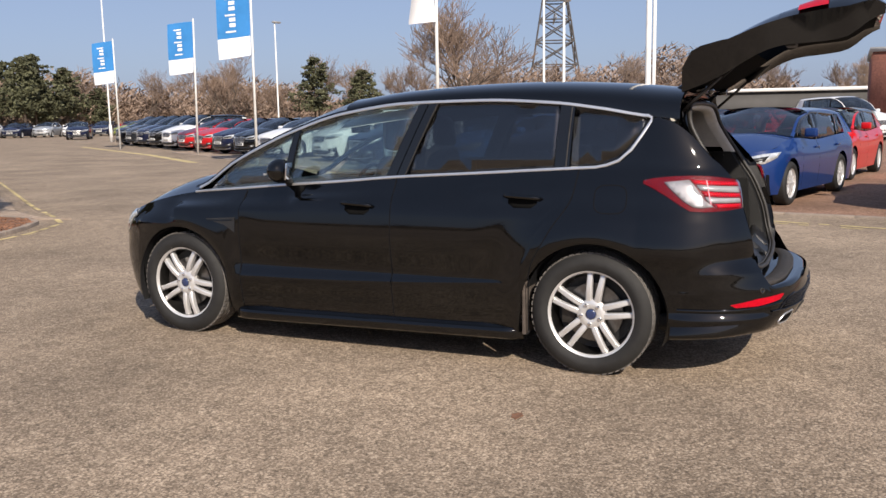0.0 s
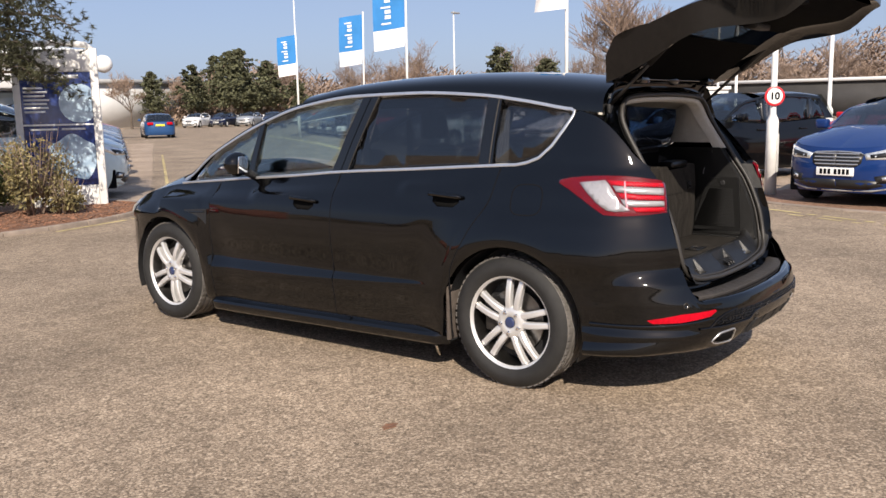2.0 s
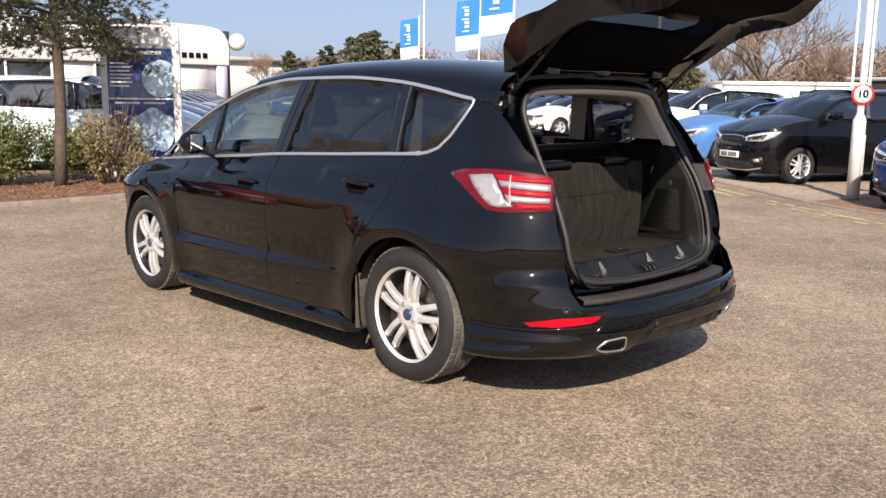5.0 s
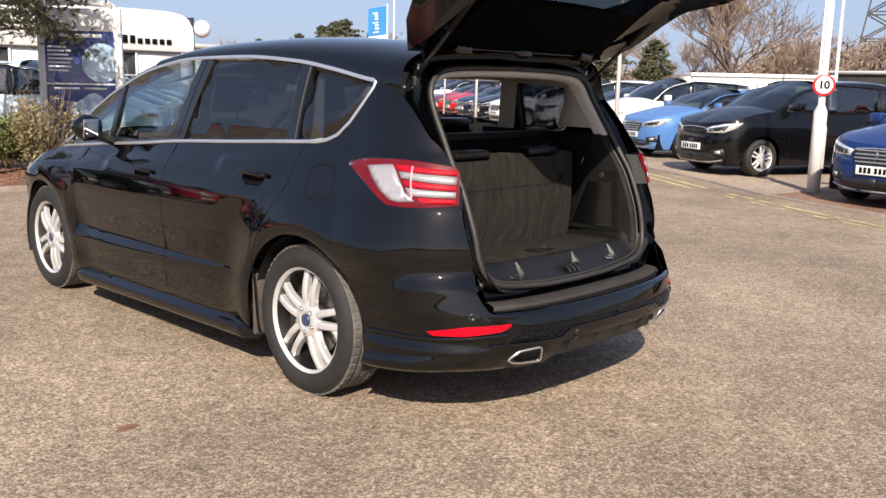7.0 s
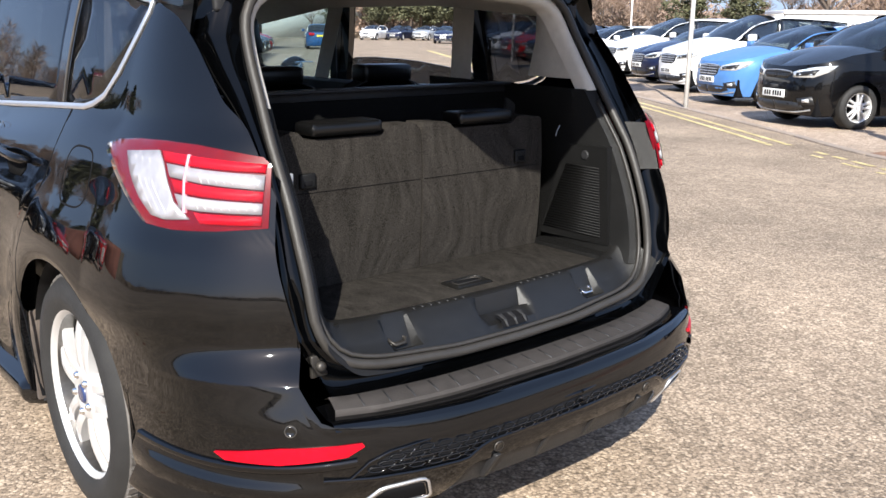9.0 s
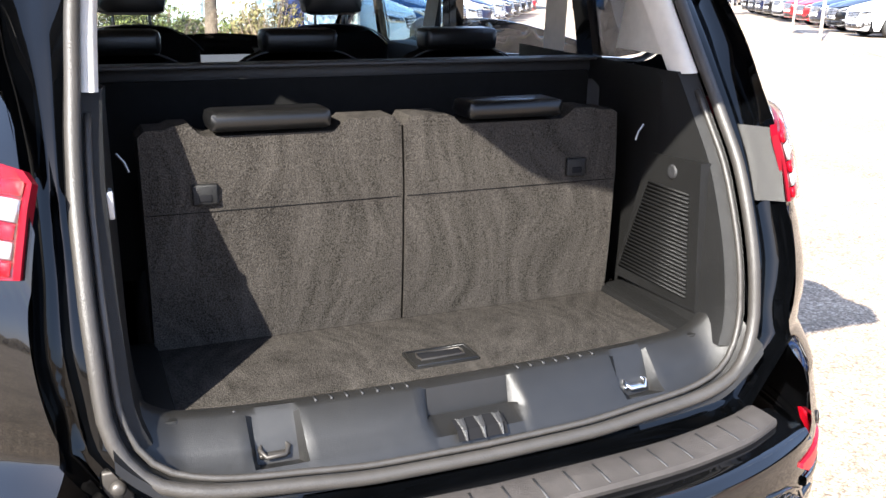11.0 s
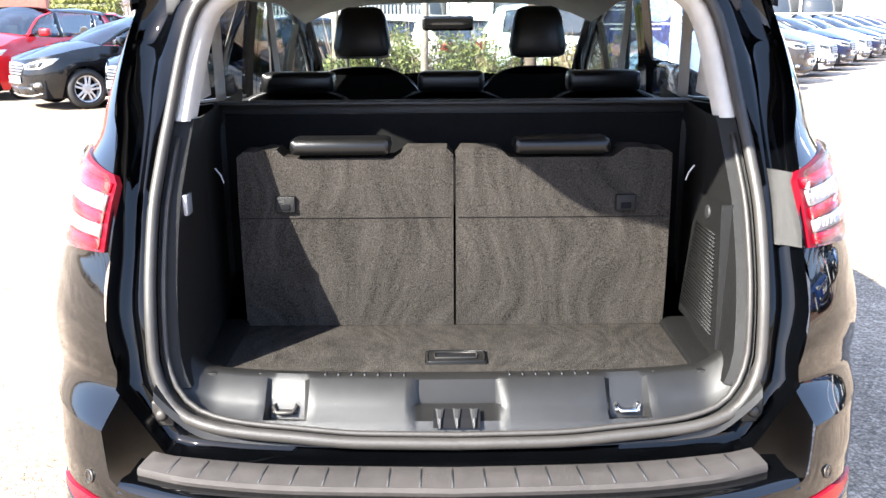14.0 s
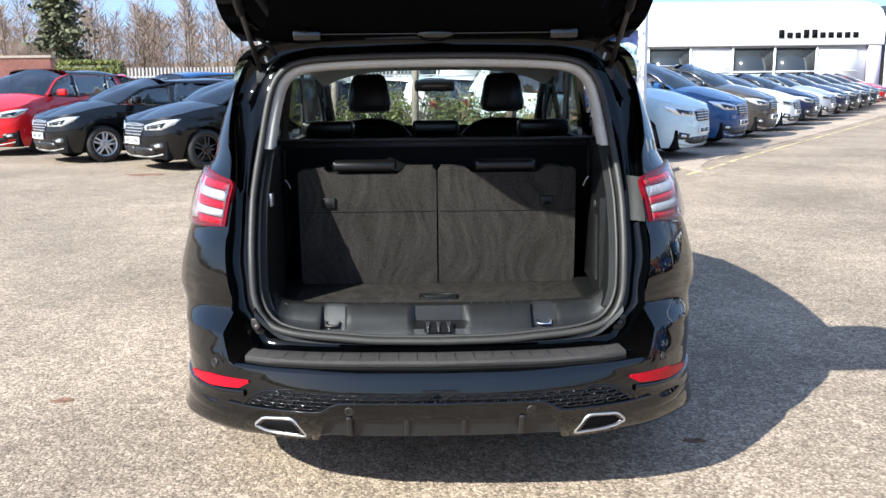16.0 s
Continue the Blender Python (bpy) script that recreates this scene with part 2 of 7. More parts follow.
def carpet_material():
    """Brushed boot carpet: short fibres with paler swept streaks."""
    m = mat("boot_carpet", (0.03, 0.027, 0.024), rough=1.0, spec=0.03)
    nt = m.node_tree
    b = nt.nodes["Principled BSDF"]
    co = nt.nodes.new("ShaderNodeTexCoord")
    fib, wav, warp, mix, ramp, bp = (nt.nodes.new(k) for k in ("ShaderNodeTexNoise", "ShaderNodeTexNoise", "ShaderNodeTexNoise", "ShaderNodeMath", "ShaderNodeValToRGB", "ShaderNodeBump"))
    mp, bent, push = nt.nodes.new("ShaderNodeMapping"), nt.nodes.new("ShaderNodeVectorMath"), nt.nodes.new("ShaderNodeVectorMath")
    mp.inputs["Rotation"].default_value = (0, radians(16), 0)
    mp.inputs["Scale"].default_value = (40, 15, 5)
    fib.inputs["Scale"].default_value, fib.inputs["Detail"].default_value = 340, 5
    wav.inputs["Scale"].default_value, wav.inputs["Detail"].default_value = 1.0, 3
    warp.inputs["Scale"].default_value, warp.inputs["Detail"].default_value = 3.2, 1
    for node in (fib, warp):
        nt.links.new(co.outputs["Object"], node.inputs["Vector"])
    push.operation, push.inputs[1].default_value = "MULTIPLY", (0.3, 0.08, 0.0)
    nt.links.new(warp.outputs["Color"], push.inputs[0])
    nt.links.new(co.outputs["Object"], bent.inputs[0])
    nt.links.new(push.outputs[0], bent.inputs[1])
    nt.links.new(bent.outputs[0], mp.inputs["Vector"])
    nt.links.new(mp.outputs[0], wav.inputs["Vector"])
    mix.operation = "MULTIPLY_ADD"
    mix.inputs[1].default_value = 0.68
    half = nt.nodes.new("ShaderNodeMath")
    half.operation = "MULTIPLY"
    half.inputs[1].default_value = 0.32
    nt.links.new(fib.outputs["Fac"], mix.inputs[0])
    nt.links.new(wav.outputs["Fac"], half.inputs[0])
    nt.links.new(half.outputs[0], mix.inputs[2])
    ramp.color_ramp.elements[0].position, ramp.color_ramp.elements[1].position = 0.33, 0.7
    ramp.color_ramp.elements[0].color, ramp.color_ramp.elements[1].color = (0.008, 0.0072, 0.0064, 1), (0.054, 0.0485, 0.0425, 1)
    nt.links.new(mix.outputs[0], ramp.inputs[0])
    nt.links.new(ramp.outputs[0], b.inputs["Base Color"])
    bp.inputs["Strength"].default_value, bp.inputs["Distance"].default_value = 0.8, 0.004
    nt.links.new(fib.outputs["Fac"], bp.inputs["Height"])
    nt.links.new(bp.outputs[0], b.inputs["Normal"])
    return m


def asphalt_material(name, tones, chip=95.0):
    """Worn asphalt: stone chips of several tones in a darker binder, over broad stains."""
    m = mat(name, tones[1], rough=0.9, spec=0.3)
    nt = m.node_tree
    b = nt.nodes["Principled BSDF"]
    co = nt.nodes.new("ShaderNodeTexCoord")
    vor, vor2, noi, big, mid, ramp, bp, mixb, mixm = (nt.nodes.new(k) for k in ("ShaderNodeTexVoronoi", "ShaderNodeTexVoronoi", "ShaderNodeTexNoise", "ShaderNodeTexNoise", "ShaderNodeTexNoise", "ShaderNodeValToRGB", "ShaderNodeBump", "ShaderNodeMapRange", "ShaderNodeMapRange"))
    vor.inputs["Scale"].default_value, vor2.inputs["Scale"].default_value = chip, chip * 0.42
    mid.inputs["Scale"].default_value, mid.inputs["Detail"].default_value = 5.0, 5
    noi.inputs["Scale"].default_value, noi.inputs["Detail"].default_value = 34, 5
    big.inputs["Scale"].default_value, big.inputs["Detail"].default_value = 0.55, 7
    for n in (vor, vor2, noi, big, mid):
        nt.links.new(co.outputs["Object"], n.inputs["Vector"])
    bw, ad = nt.nodes.new("ShaderNodeSeparateColor"), nt.nodes.new("ShaderNodeMath")
    nt.links.new(vor.outputs["Color"], bw.inputs[0])
    ad.operation = "MULTIPLY_ADD"
    ad.inputs[1].default_value = 0.42
    sc = nt.nodes.new("ShaderNodeMath")
    sc.operation = "MULTIPLY"
    sc.inputs[1].default_value = 0.3
    nt.links.new(noi.outputs["Fac"], sc.inputs[0])
    bw2, coarse = nt.nodes.new("ShaderNodeSeparateColor"), nt.nodes.new("ShaderNodeMath")
    nt.links.new(vor2.outputs["Color"], bw2.inputs[0])
    coarse.operation, coarse.inputs[1].default_value = "MULTIPLY_ADD", 0.2
    nt.links.new(bw2.outputs[1], coarse.inputs[0])
    nt.links.new(sc.outputs[0], coarse.inputs[2])
    nt.links.new(bw.outputs[0], ad.inputs[0])
    nt.links.new(coarse.outputs[0], ad.inputs[2])
    cr = ramp.color_ramp
    cr.elements[0].position, cr.elements[0].color = 0.12, (*tones[0], 1)
    cr.elements[1].position, cr.elements[1].color = 0.88, (*tones[2], 1)
    e = cr.elements.new(0.5)
    e.color = (*tones[1], 1)
    nt.links.new(ad.outputs[0], ramp.inputs[0])
    mixb.inputs["From Min"].default_value, mixb.inputs["From Max"].default_value = 0.3, 0.7
    mixb.inputs["To Min"].default_value, mixb.inputs["To Max"].default_value = 0.70, 1.2
    nt.links.new(big.outputs["Fac"], mixb.inputs["Value"])
    hsv = nt.nodes.new("ShaderNodeHueSaturation")
    nt.links.new(ramp.outputs[0], hsv.inputs["Color"])
    mixm.inputs["From Min"].default_value, mixm.inputs["From Max"].default_value = 0.3, 0.7
    mixm.inputs["To Min"].default_value, mixm.inputs["To Max"].default_value = 0.86, 1.13
    nt.links.new(mid.outputs["Fac"], mixm.inputs["Value"])
    both_tones = nt.nodes.new("ShaderNodeMath")
    both_tones.operation = "MULTIPLY"
    nt.links.new(mixb.outputs[0], both_tones.inputs[0])
    nt.links.new(mixm.outputs[0], both_tones.inputs[1])
    pit, deep = nt.nodes.new("ShaderNodeMapRange"), nt.nodes.new("ShaderNodeMath")
    pit.interpolation_type = "SMOOTHSTEP"
    pit.inputs["From Min"].default_value, pit.inputs["From Max"].default_value = 0.5, 0.78
    pit.inputs["To Min"].default_value, pit.inputs["To Max"].default_value = 1.03, 0.62
    nt.links.new(vor.outputs["Distance"], pit.inputs["Value"])
    deep.operation = "MULTIPLY"
    nt.links.new(both_tones.outputs[0], deep.inputs[0])
    nt.links.new(pit.outputs[0], deep.inputs[1])
    nt.links.new(deep.outputs[0], hsv.inputs["Value"])
    nt.links.new(hsv.outputs[0], b.inputs["Base Color"])
    bp.inputs["Strength"].default_value, bp.inputs["Distance"].default_value = 0.7, 0.006
    nt.links.new(pit.outputs[0], bp.inputs["Height"])
    nt.links.new(bp.outputs[0], b.inputs["Normal"])
    return m


M_CARPET = carpet_material()
M_ASPHALT = asphalt_material("worn_asphalt", ((0.14, 0.106, 0.076), (0.315, 0.241, 0.173), (0.62, 0.50, 0.375)), 100)
M_BAY = asphalt_material("reddish_bay_surface", ((0.13, 0.07, 0.045), (0.30, 0.175, 0.115), (0.44, 0.3, 0.22)), 60)
M_BUFF = asphalt_material("buff_bay_surface", ((0.2, 0.145, 0.105), (0.42, 0.325, 0.245), (0.56, 0.46, 0.37)), 60)
M_FLAP = mat("dusty_rubber", (0.075, 0.06, 0.05), rough=0.9, vary=0.4, scale=20, bump=0.3, bscale=120)


# ---- mesh helpers ----
def part(name, verts, faces, material, parent=None, label="", smooth=True, sharp=None):
    """One mesh object, at top level or under a thing or part."""
    me = bpy.data.meshes.new(name)
    me.from_pydata([tuple(map(float, v)) for v in verts], [], [tuple(map(int, f)) for f in faces])
    me.materials.append(material)
    if smooth:
        me.shade_smooth()
        if sharp:
            me.set_sharp_from_angle(angle=radians(sharp))
    ob = new(name, me)
    if parent:
        ob.parent = parent
    if label:
        ob["label"] = label
    return ob


def thing(name, label, category, group="", m=None):
    """An empty that carries the parts of a thing."""
    ob = tagged(new(name), label, category, group)
    if m is not None:
        ob.matrix_basis = m
    return ob


def grid(P, flip=False, close=False):
    """Verts and quads of an n x k array of points."""
    P = np.asarray(P, float)
    n, k = P.shape[:2]
    f = []
    for i in range(n - 1):
        for j in range(k if close else k - 1):
            a, b = i * k + j, i * k + (j + 1) % k
            q = (a, b, b + k, a + k)
            f.append(q[::-1] if flip else q)
    return P.reshape(-1, 3), f


def join(*meshes):
    v, f, o = [], [], 0
    for mv, mf in meshes:
        v.extend(mv)
        f.extend([tuple(i + o for i in q) for q in mf])
        o += len(mv)
    return v, f


def moved(mesh, m):
    return [m @ Vector(v) for v in mesh[0]], mesh[1]


def mirrored(mesh):
    return [(-v[0], v[1], v[2]) for v in mesh[0]], [tuple(q[::-1]) for q in mesh[1]]


def box(x0, x1, y0, y1, z0, z1, b=0.0):
    """A box with chamfered edges."""
    if b <= 0:
        v = [(x, y, z) for x in (x0, x1) for y in (y0, y1) for z in (z0, z1)]
        return v, [(0, 1, 3, 2), (4, 6, 7, 5), (0, 4, 5, 1), (2, 3, 7, 6), (0, 2, 6, 4), (1, 5, 7, 3)]
    bm = bmesh.new()
    bmesh.ops.create_cube(bm, size=1)
    for v in bm.verts:
        v.co = Vector(((x0 + x1) / 2 + v.co.x * (x1 - x0), (y0 + y1) / 2 + v.co.y * (y1 - y0), (z0 + z1) / 2 + v.co.z * (z1 - z0)))
    bmesh.ops.bevel(bm, geom=bm.edges[:], offset=b, segments=2, affect="EDGES", profile=0.6)
    out = [v.co.copy() for v in bm.verts], [tuple(v.index for v in f.verts) for f in bm.faces]
    bm.free()
    return out


def tube(points, r, n=8, closed=False, caps=True):
    """A pipe along points; r is one radius or one for each point."""
    pts = [Vector(p) for p in points]
    k = len(pts)
    rs = [r] * k if isinstance(r, (int, float)) else list(r)
    rings, up = [], None
    for i, p in enumerate(pts):
        a = pts[i - 1] if (i or closed) else p
        c = pts[(i + 1) % k] if (i < k - 1 or closed) else p
        d = (c - a).normalized()
        if up is None:
            up = Vector((0, 0, 1)) if abs(d.z) < 0.9 else Vector((1, 0, 0))
        s = d.cross(up).normalized()
        up = s.cross(d).normalized()
        rings.append([p + rs[i] * (math.cos(q) * s + math.sin(q) * up) for q in (2 * math.pi * j / n for j in range(n))])
    if closed:
        rings.append(rings[0])
    v, f = grid(rings, close=True)
    v = list(v)
    if caps and not closed:
        f += [tuple(range(n))[::-1], tuple((k - 1) * n + j for j in range(n))]
    return v, f


def lathe(profile, n=40, axis="x"):
    """A surface of revolution about x: profile of (x, r)."""
    P = [[(x, r * math.cos(a), r * math.sin(a)) for a in (2 * math.pi * j / n for j in range(n))] for x, r in profile]
    return grid(P, close=True)


def curve(pts):
    """A smooth monotone curve through (x, y) pairs."""
    pts = sorted(pts)
    X, Y = [p[0] for p in pts], [p[1] for p in pts]
    n = len(X)
    d = [(Y[i + 1] - Y[i]) / (X[i + 1] - X[i]) for i in range(n - 1)]
    m = [d[0]] + [0 if d[i - 1] * d[i] <= 0 else 2 * d[i - 1] * d[i] / (d[i - 1] + d[i]) for i in range(1, n - 1)] + [d[-1]]

    def f(x):
        if x <= X[0]:
            return Y[0]
        if x >= X[-1]:
            return Y[-1]
        i = 0
        while x > X[i + 1]:
            i += 1
        h = X[i + 1] - X[i]
        t = (x - X[i]) / h
        return (Y[i] * (1 + 2 * t) * (1 - t) ** 2 + m[i] * h * t * (1 - t) ** 2 + Y[i + 1] * t * t * (3 - 2 * t) + m[i + 1] * h * t * t * (t - 1))
    return f


def lerp(a, b, t):
    return a + (b - a) * t


def span(a, b, n):
    return [a + (b - a) * i / n for i in range(n + 1)]


def inside(p, poly):
    c, j = False, len(poly) - 1
    for i in range(len(poly)):
        (xi, yi), (xj, yj) = poly[i], poly[j]
        if (yi > p[1]) != (yj > p[1]) and p[0] < (xj - xi) * (p[1] - yi) / (yj - yi) + xi:
            c = not c
        j = i
    return c


def dense(poly, step):
    out = []
    for i, a in enumerate(poly):
        b = poly[(i + 1) % len(poly)]
        k = max(1, int(math.dist(a, b) / step))
        out += [(lerp(a[0], b[0], j / k), lerp(a[1], b[1], j / k)) for j in range(k)]
    return out


def fill(poly, step):
    """Triangles that fill a plane outline, with points inside it."""
    from mathutils.geometry import delaunay_2d_cdt
    poly = dense(poly, step)
    xs, ys = [p[0] for p in poly], [p[1] for p in poly]
    pts = [Vector(p) for p in poly]
    nx, ny = int((max(xs) - min(xs)) / step) + 1, int((max(ys) - min(ys)) / step) + 1
    for i in range(nx):
        for j in range(ny):
            p = (min(xs) + (i + 0.5) * step, min(ys) + (j + 0.5) * step)
            if inside(p, poly) and min((p[0] - q[0]) ** 2 + (p[1] - q[1]) ** 2 for q in poly) > (0.45 * step) ** 2:
                pts.append(Vector(p))
    n = len(poly)
    v, _, f, *_ = delaunay_2d_cdt(pts, [(i, (i + 1) % n) for i in range(n)], [], 0, 1e-6)
    keep = []
    for t in f:
        c = (sum(v[i][0] for i in t) / 3, sum(v[i][1] for i in t) / 3)
        if inside(c, poly):
            keep.append(tuple(t))
    return [tuple(p) for p in v], keep, n


def plate(poly, surf, proud=0.004, depth=0.012, step=0.04):
    """An outline laid on a curved surface as a plate with thickness. surf(u, z) gives place and outward normal."""
    v, f, n = fill(poly, step)
    V, F, k = [], [], len(v)
    places = [surf(*p) for p in v]
    V += [p + nn * proud for p, nn in places]
    V += [p + nn * (proud - depth) for p, nn in places]
    t = f[0]
    e = (V[t[1]] - V[t[0]]).cross(V[t[2]] - V[t[0]])
    flip = e.dot(places[t[0]][1]) < 0
    for t in f:
        t = t[::-1] if flip else t
        F.append(t)
        F.append(tuple(i + k for i in t[::-1]))
    edges = {}
    for t in f:
        t = t[::-1] if flip else t
        for a, b in ((t[0], t[1]), (t[1], t[2]), (t[2], t[0])):
            edges[(a, b)] = True
    for a, b in edges:
        if (b, a) not in edges:
            F.append((b, a, a + k, b + k))
    return V, F


def strip(path, surf, width, proud=0.006, closed=False):
    """A raised moulding along a path of (u, z) on a surface."""
    n = len(path)
    rings = []
    for i, p in enumerate(path):
        a = path[i - 1] if (i or closed) else p
        b = path[(i + 1) % n] if (i < n - 1 or closed) else p
        tx, tz = b[0] - a[0], b[1] - a[1]
        L = math.hypot(tx, tz) or 1
        nx, nz = -tz / L, tx / L
        ring = []
        for s, h in ((-0.5, -0.003), (-0.5, 0.6 * proud), (-0.28, proud), (0.28, proud), (0.5, 0.6 * proud), (0.5, -0.003)):
            q, nn = surf(p[0] + nx * s * width, p[1] + nz * s * width)
            ring.append(q + nn * h)
        rings.append(ring)
    if closed:
        rings.append(rings[0])
    return grid(rings)


class Shell:
    """The outer skin of a car body, left side at -x, nose at +y, rear axle at y = 0. u runs along the side and on round both ends."""

    def __init__(self, low, belt, rail, wbelt, wrail, tail, yc, nr, nose, yf, nf, taper, crease=None, corner=None):
        self.crease, self.corner = crease, corner
        self.low, self.belt, self.rail, self.wbelt, self.wrail = low, belt, rail, wbelt, wrail
        self.tail, self.yc, self.nr, self.nose, self.yf, self.nf, self.taper = tail, yc, nr, nose, yf, nf, taper

    def half(self, y, z):
        zb, zu = self.belt(y), self.rail(y)
        wb, wr = self.wbelt(y), self.wrail(y)
        if zu - zb < 0.05:
            zu, wr = zb + 0.05, min(wr, wb - 0.012)
        k = self.taper(y)
        pts = [(a, w * k) for a, w in self.low if a < zb - 0.09] + [(zb - 0.05, lerp(wb, self.low[-1][1] * k, 0.42)), (zb, wb)] + [(lerp(zb, zu, t), lerp(wb, wr, t) + 0.03 * t * (1 - t)) for t in (0.2, 0.4, 0.6, 0.8)] + [(zu, wr), (zu + 0.1, wr - 0.06)]
        return curve(pts)(z) + (self.crease(y, z) if self.crease else 0.0)

    def at(self, u, z):
        if u < self.yc:
            a, b, q, n = self.half(self.yc, z), self.yc - self.tail(z), (self.yc - u) / 0.9, self.nr
            q = min(q, math.pi / 2)
            r = ((math.cos(q) / a) ** n + (math.sin(q) / b) ** n) ** (-1 / n)
            if self.corner:
                r += self.corner(q, z)
            return Vector((-r * math.cos(q), self.yc - r * math.sin(q), z))
        if u > self.yf:
            a, b, q, n = self.half(self.yf, z), self.nose(z) - self.yf, (u - self.yf) / 0.9, self.nf
            q = min(q, math.pi / 2)
            r = ((max(0, math.cos(q)) / a) ** n + (math.sin(q) / b) ** n) ** (-1 / n)
            return Vector((-r * math.cos(q), self.yf + r * math.sin(q), z))
        return Vector((-self.half(u, z), u, z))

    def on(self, u, z):
        p, e = self.at(u, z), 0.006
        n = (self.at(u, z + e) - self.at(u, z - e)).cross(self.at(u + e, z) - self.at(u - e, z))
        if n.length < 1e-9:
            n = Vector((-1, 0, 0))
        n.normalize()
        return p, n

    def right(self, u, z):
        p, n = self.on(u, z)
        return Vector((-p.x, p.y, p.z)), Vector((-n.x, n.y, n.z))


def arch_floor(sill, wheels):
    """The lower edge of the body, which rises over the wheels; wheels: (y, z, r)."""
    def f(u):
        z = sill(u)
        for y, zc, r in wheels:
            if abs(u - y) < r:
                z = max(z, zc + math.sqrt(r * r - (u - y) ** 2))
        return z
    return f


def band(shell, us, bottom, top, rows, bend=None, inset=0.0):
    """A body panel between two edges: rows of quads over the stations us."""
    P = []
    for s in us:
        u = lambda z: s + (bend(s, z) if bend else 0.0)
        zb = bottom(s)
        for _ in range(4):
            zb = bottom(u(zb))
        zt = top(s)
        for _ in range(4):
            zt = top(u(zt))
        col = []
        for j in range(rows + 1):
            z = lerp(zb, zt, j / rows)
            p, n = shell.on(u(z), z)
            col.append(p - n * inset)
        P.append(col)
    return grid(P)


def text_part(name, words, size, material, m, parent=None, depth=0.002, bold=0.0):
    """Lettering as a mesh, centred at the pose m, in its xy plane."""
    cu = bpy.data.curves.new(name, "FONT")
    cu.body, cu.size, cu.extrude, cu.align_x, cu.align_y, cu.offset = words, size, depth, "CENTER", "CENTER", bold
    ob = bpy.data.objects.new(name, cu)
    scene.collection.objects.link(ob)
    bpy.context.view_layer.update()
    me = bpy.data.meshes.new_from_object(ob.evaluated_get(bpy.context.evaluated_depsgraph_get()))
    bpy.data.objects.remove(ob)
    me.materials.clear()
    me.materials.append(material)
    out = new(name, me)
    out.matrix_basis = m
    out.parent = parent
    return out


# ---- wheels ----
def wheel_meshes(R=0.345, rim=0.247, width=0.235, pairs=5):
    """Meshes of an alloy wheel whose outer face looks to -x; the hub face lies at x = 0."""
    w, o = width, -0.022
    tyre = lathe([(o + 0.02, rim - 0.012), (o + 0.004, rim + 0.004), (o - 0.006, rim + 0.03), (o - 0.007, R - 0.055), (o + 0.002, R - 0.024), (o + 0.022, R - 0.006)], 56)
    prof = [(o + 0.022, R - 0.006), (o + 0.03, R)]
    for c in (0.3, 0.5, 0.7):
        x = o + w * c
        prof += [(x - 0.007, R), (x - 0.006, R - 0.009), (x + 0.006, R - 0.009), (x + 0.007, R)]
    prof += [(o + w - 0.03, R), (o + w - 0.012, R - 0.02), (o + w - 0.002, R - 0.06), (o + w - 0.01, rim)]
    tread = lathe(prof, 56)
    blocks = []
    for k in range(56):
        for side, x0, x1 in ((0, o + 0.024, o + 0.056), (1, o + w - 0.06, o + w - 0.028)):
            a = 2 * math.pi * (k + 0.5 * side) / 56
            m = Matrix.Rotation(a, 4, "X")
            blocks.append(moved(box(x0, x1, -0.012, 0.012, R - 0.004, R + 0.003), m))
    tread = join(tread, *blocks)
    barrel = lathe([(0.004, rim - 0.004), (-0.006, rim + 0.004), (-0.012, rim - 0.002), (-0.006, rim - 0.012), (0.004, rim - 0.016)], 56)
    tunnel = lathe([(0.004, rim - 0.016), (0.03, rim - 0.02), (0.15, rim - 0.045), (0.17, rim - 0.03)], 56)
    spokes = []
    for k in range(pairs):
        for s in (-1, 1):
            P = []
            for t in span(0, 1, 6):
                r = lerp(0.045, rim - 0.008, t)
                off = s * lerp(0.021, 0.039, t)
                hw = lerp(0.0188, 0.0150, t) if t < 0.85 else lerp(0.0150, 0.021, (t - 0.85) / 0.15)
                x = 0.012 - 0.03 * math.sin(math.pi * min(1, t * 1.05)) ** 0.8 * 0.55 + 0.006 * t
                P.append([(x + 0.03, off - hw, r), (x + 0.004, off - hw * 0.95, r), (x - 0.002, off - hw * 0.55, r), (x - 0.002, off + hw * 0.55, r), (x + 0.004, off + hw * 0.95, r), (x + 0.03, off + hw, r)])
            spokes.append(moved(grid(P), Matrix.Rotation(2 * math.pi * k / pairs + 0.12, 4, "X")))
    hub = lathe([(0.03, 0.085), (0.006, 0.08), (-0.002, 0.066), (-0.004, 0.036), (0.0, 0.03)], 40)
    cap = lathe([(-0.002, 0.029), (-0.007, 0.027), (-0.009, 0.02), (-0.0092, 0.0001)], 28)
    nuts = []
    for k in range(5):
        a = 2 * math.pi * k / 5 + 0.12 + math.pi / 5
        nuts.append(moved(lathe([(0.006, 0.0125), (-0.008, 0.0115), (-0.013, 0.007), (-0.014, 0.0001)], 10), Matrix.Translation((0, -0.056 * math.sin(a), 0.056 * math.cos(a)))))
    disc = lathe([(0.075, 0.165), (0.062, 0.165), (0.06, 0.075), (0.045, 0.07), (0.044, 0.001)], 40)
    well = lathe([(0.10, rim - 0.03), (0.105, 0.001)], 32)
    caliper = moved(box(0.04, 0.12, 0.1, 0.18, -0.07, 0.09, 0.012), Matrix.Identity(4))
    return dict(tyre=tyre, tread=tread, barrel=barrel, tunnel=tunnel, spokes=spokes, hub=hub, cap=cap, nuts=nuts, disc=disc, well=well, caliper=caliper)


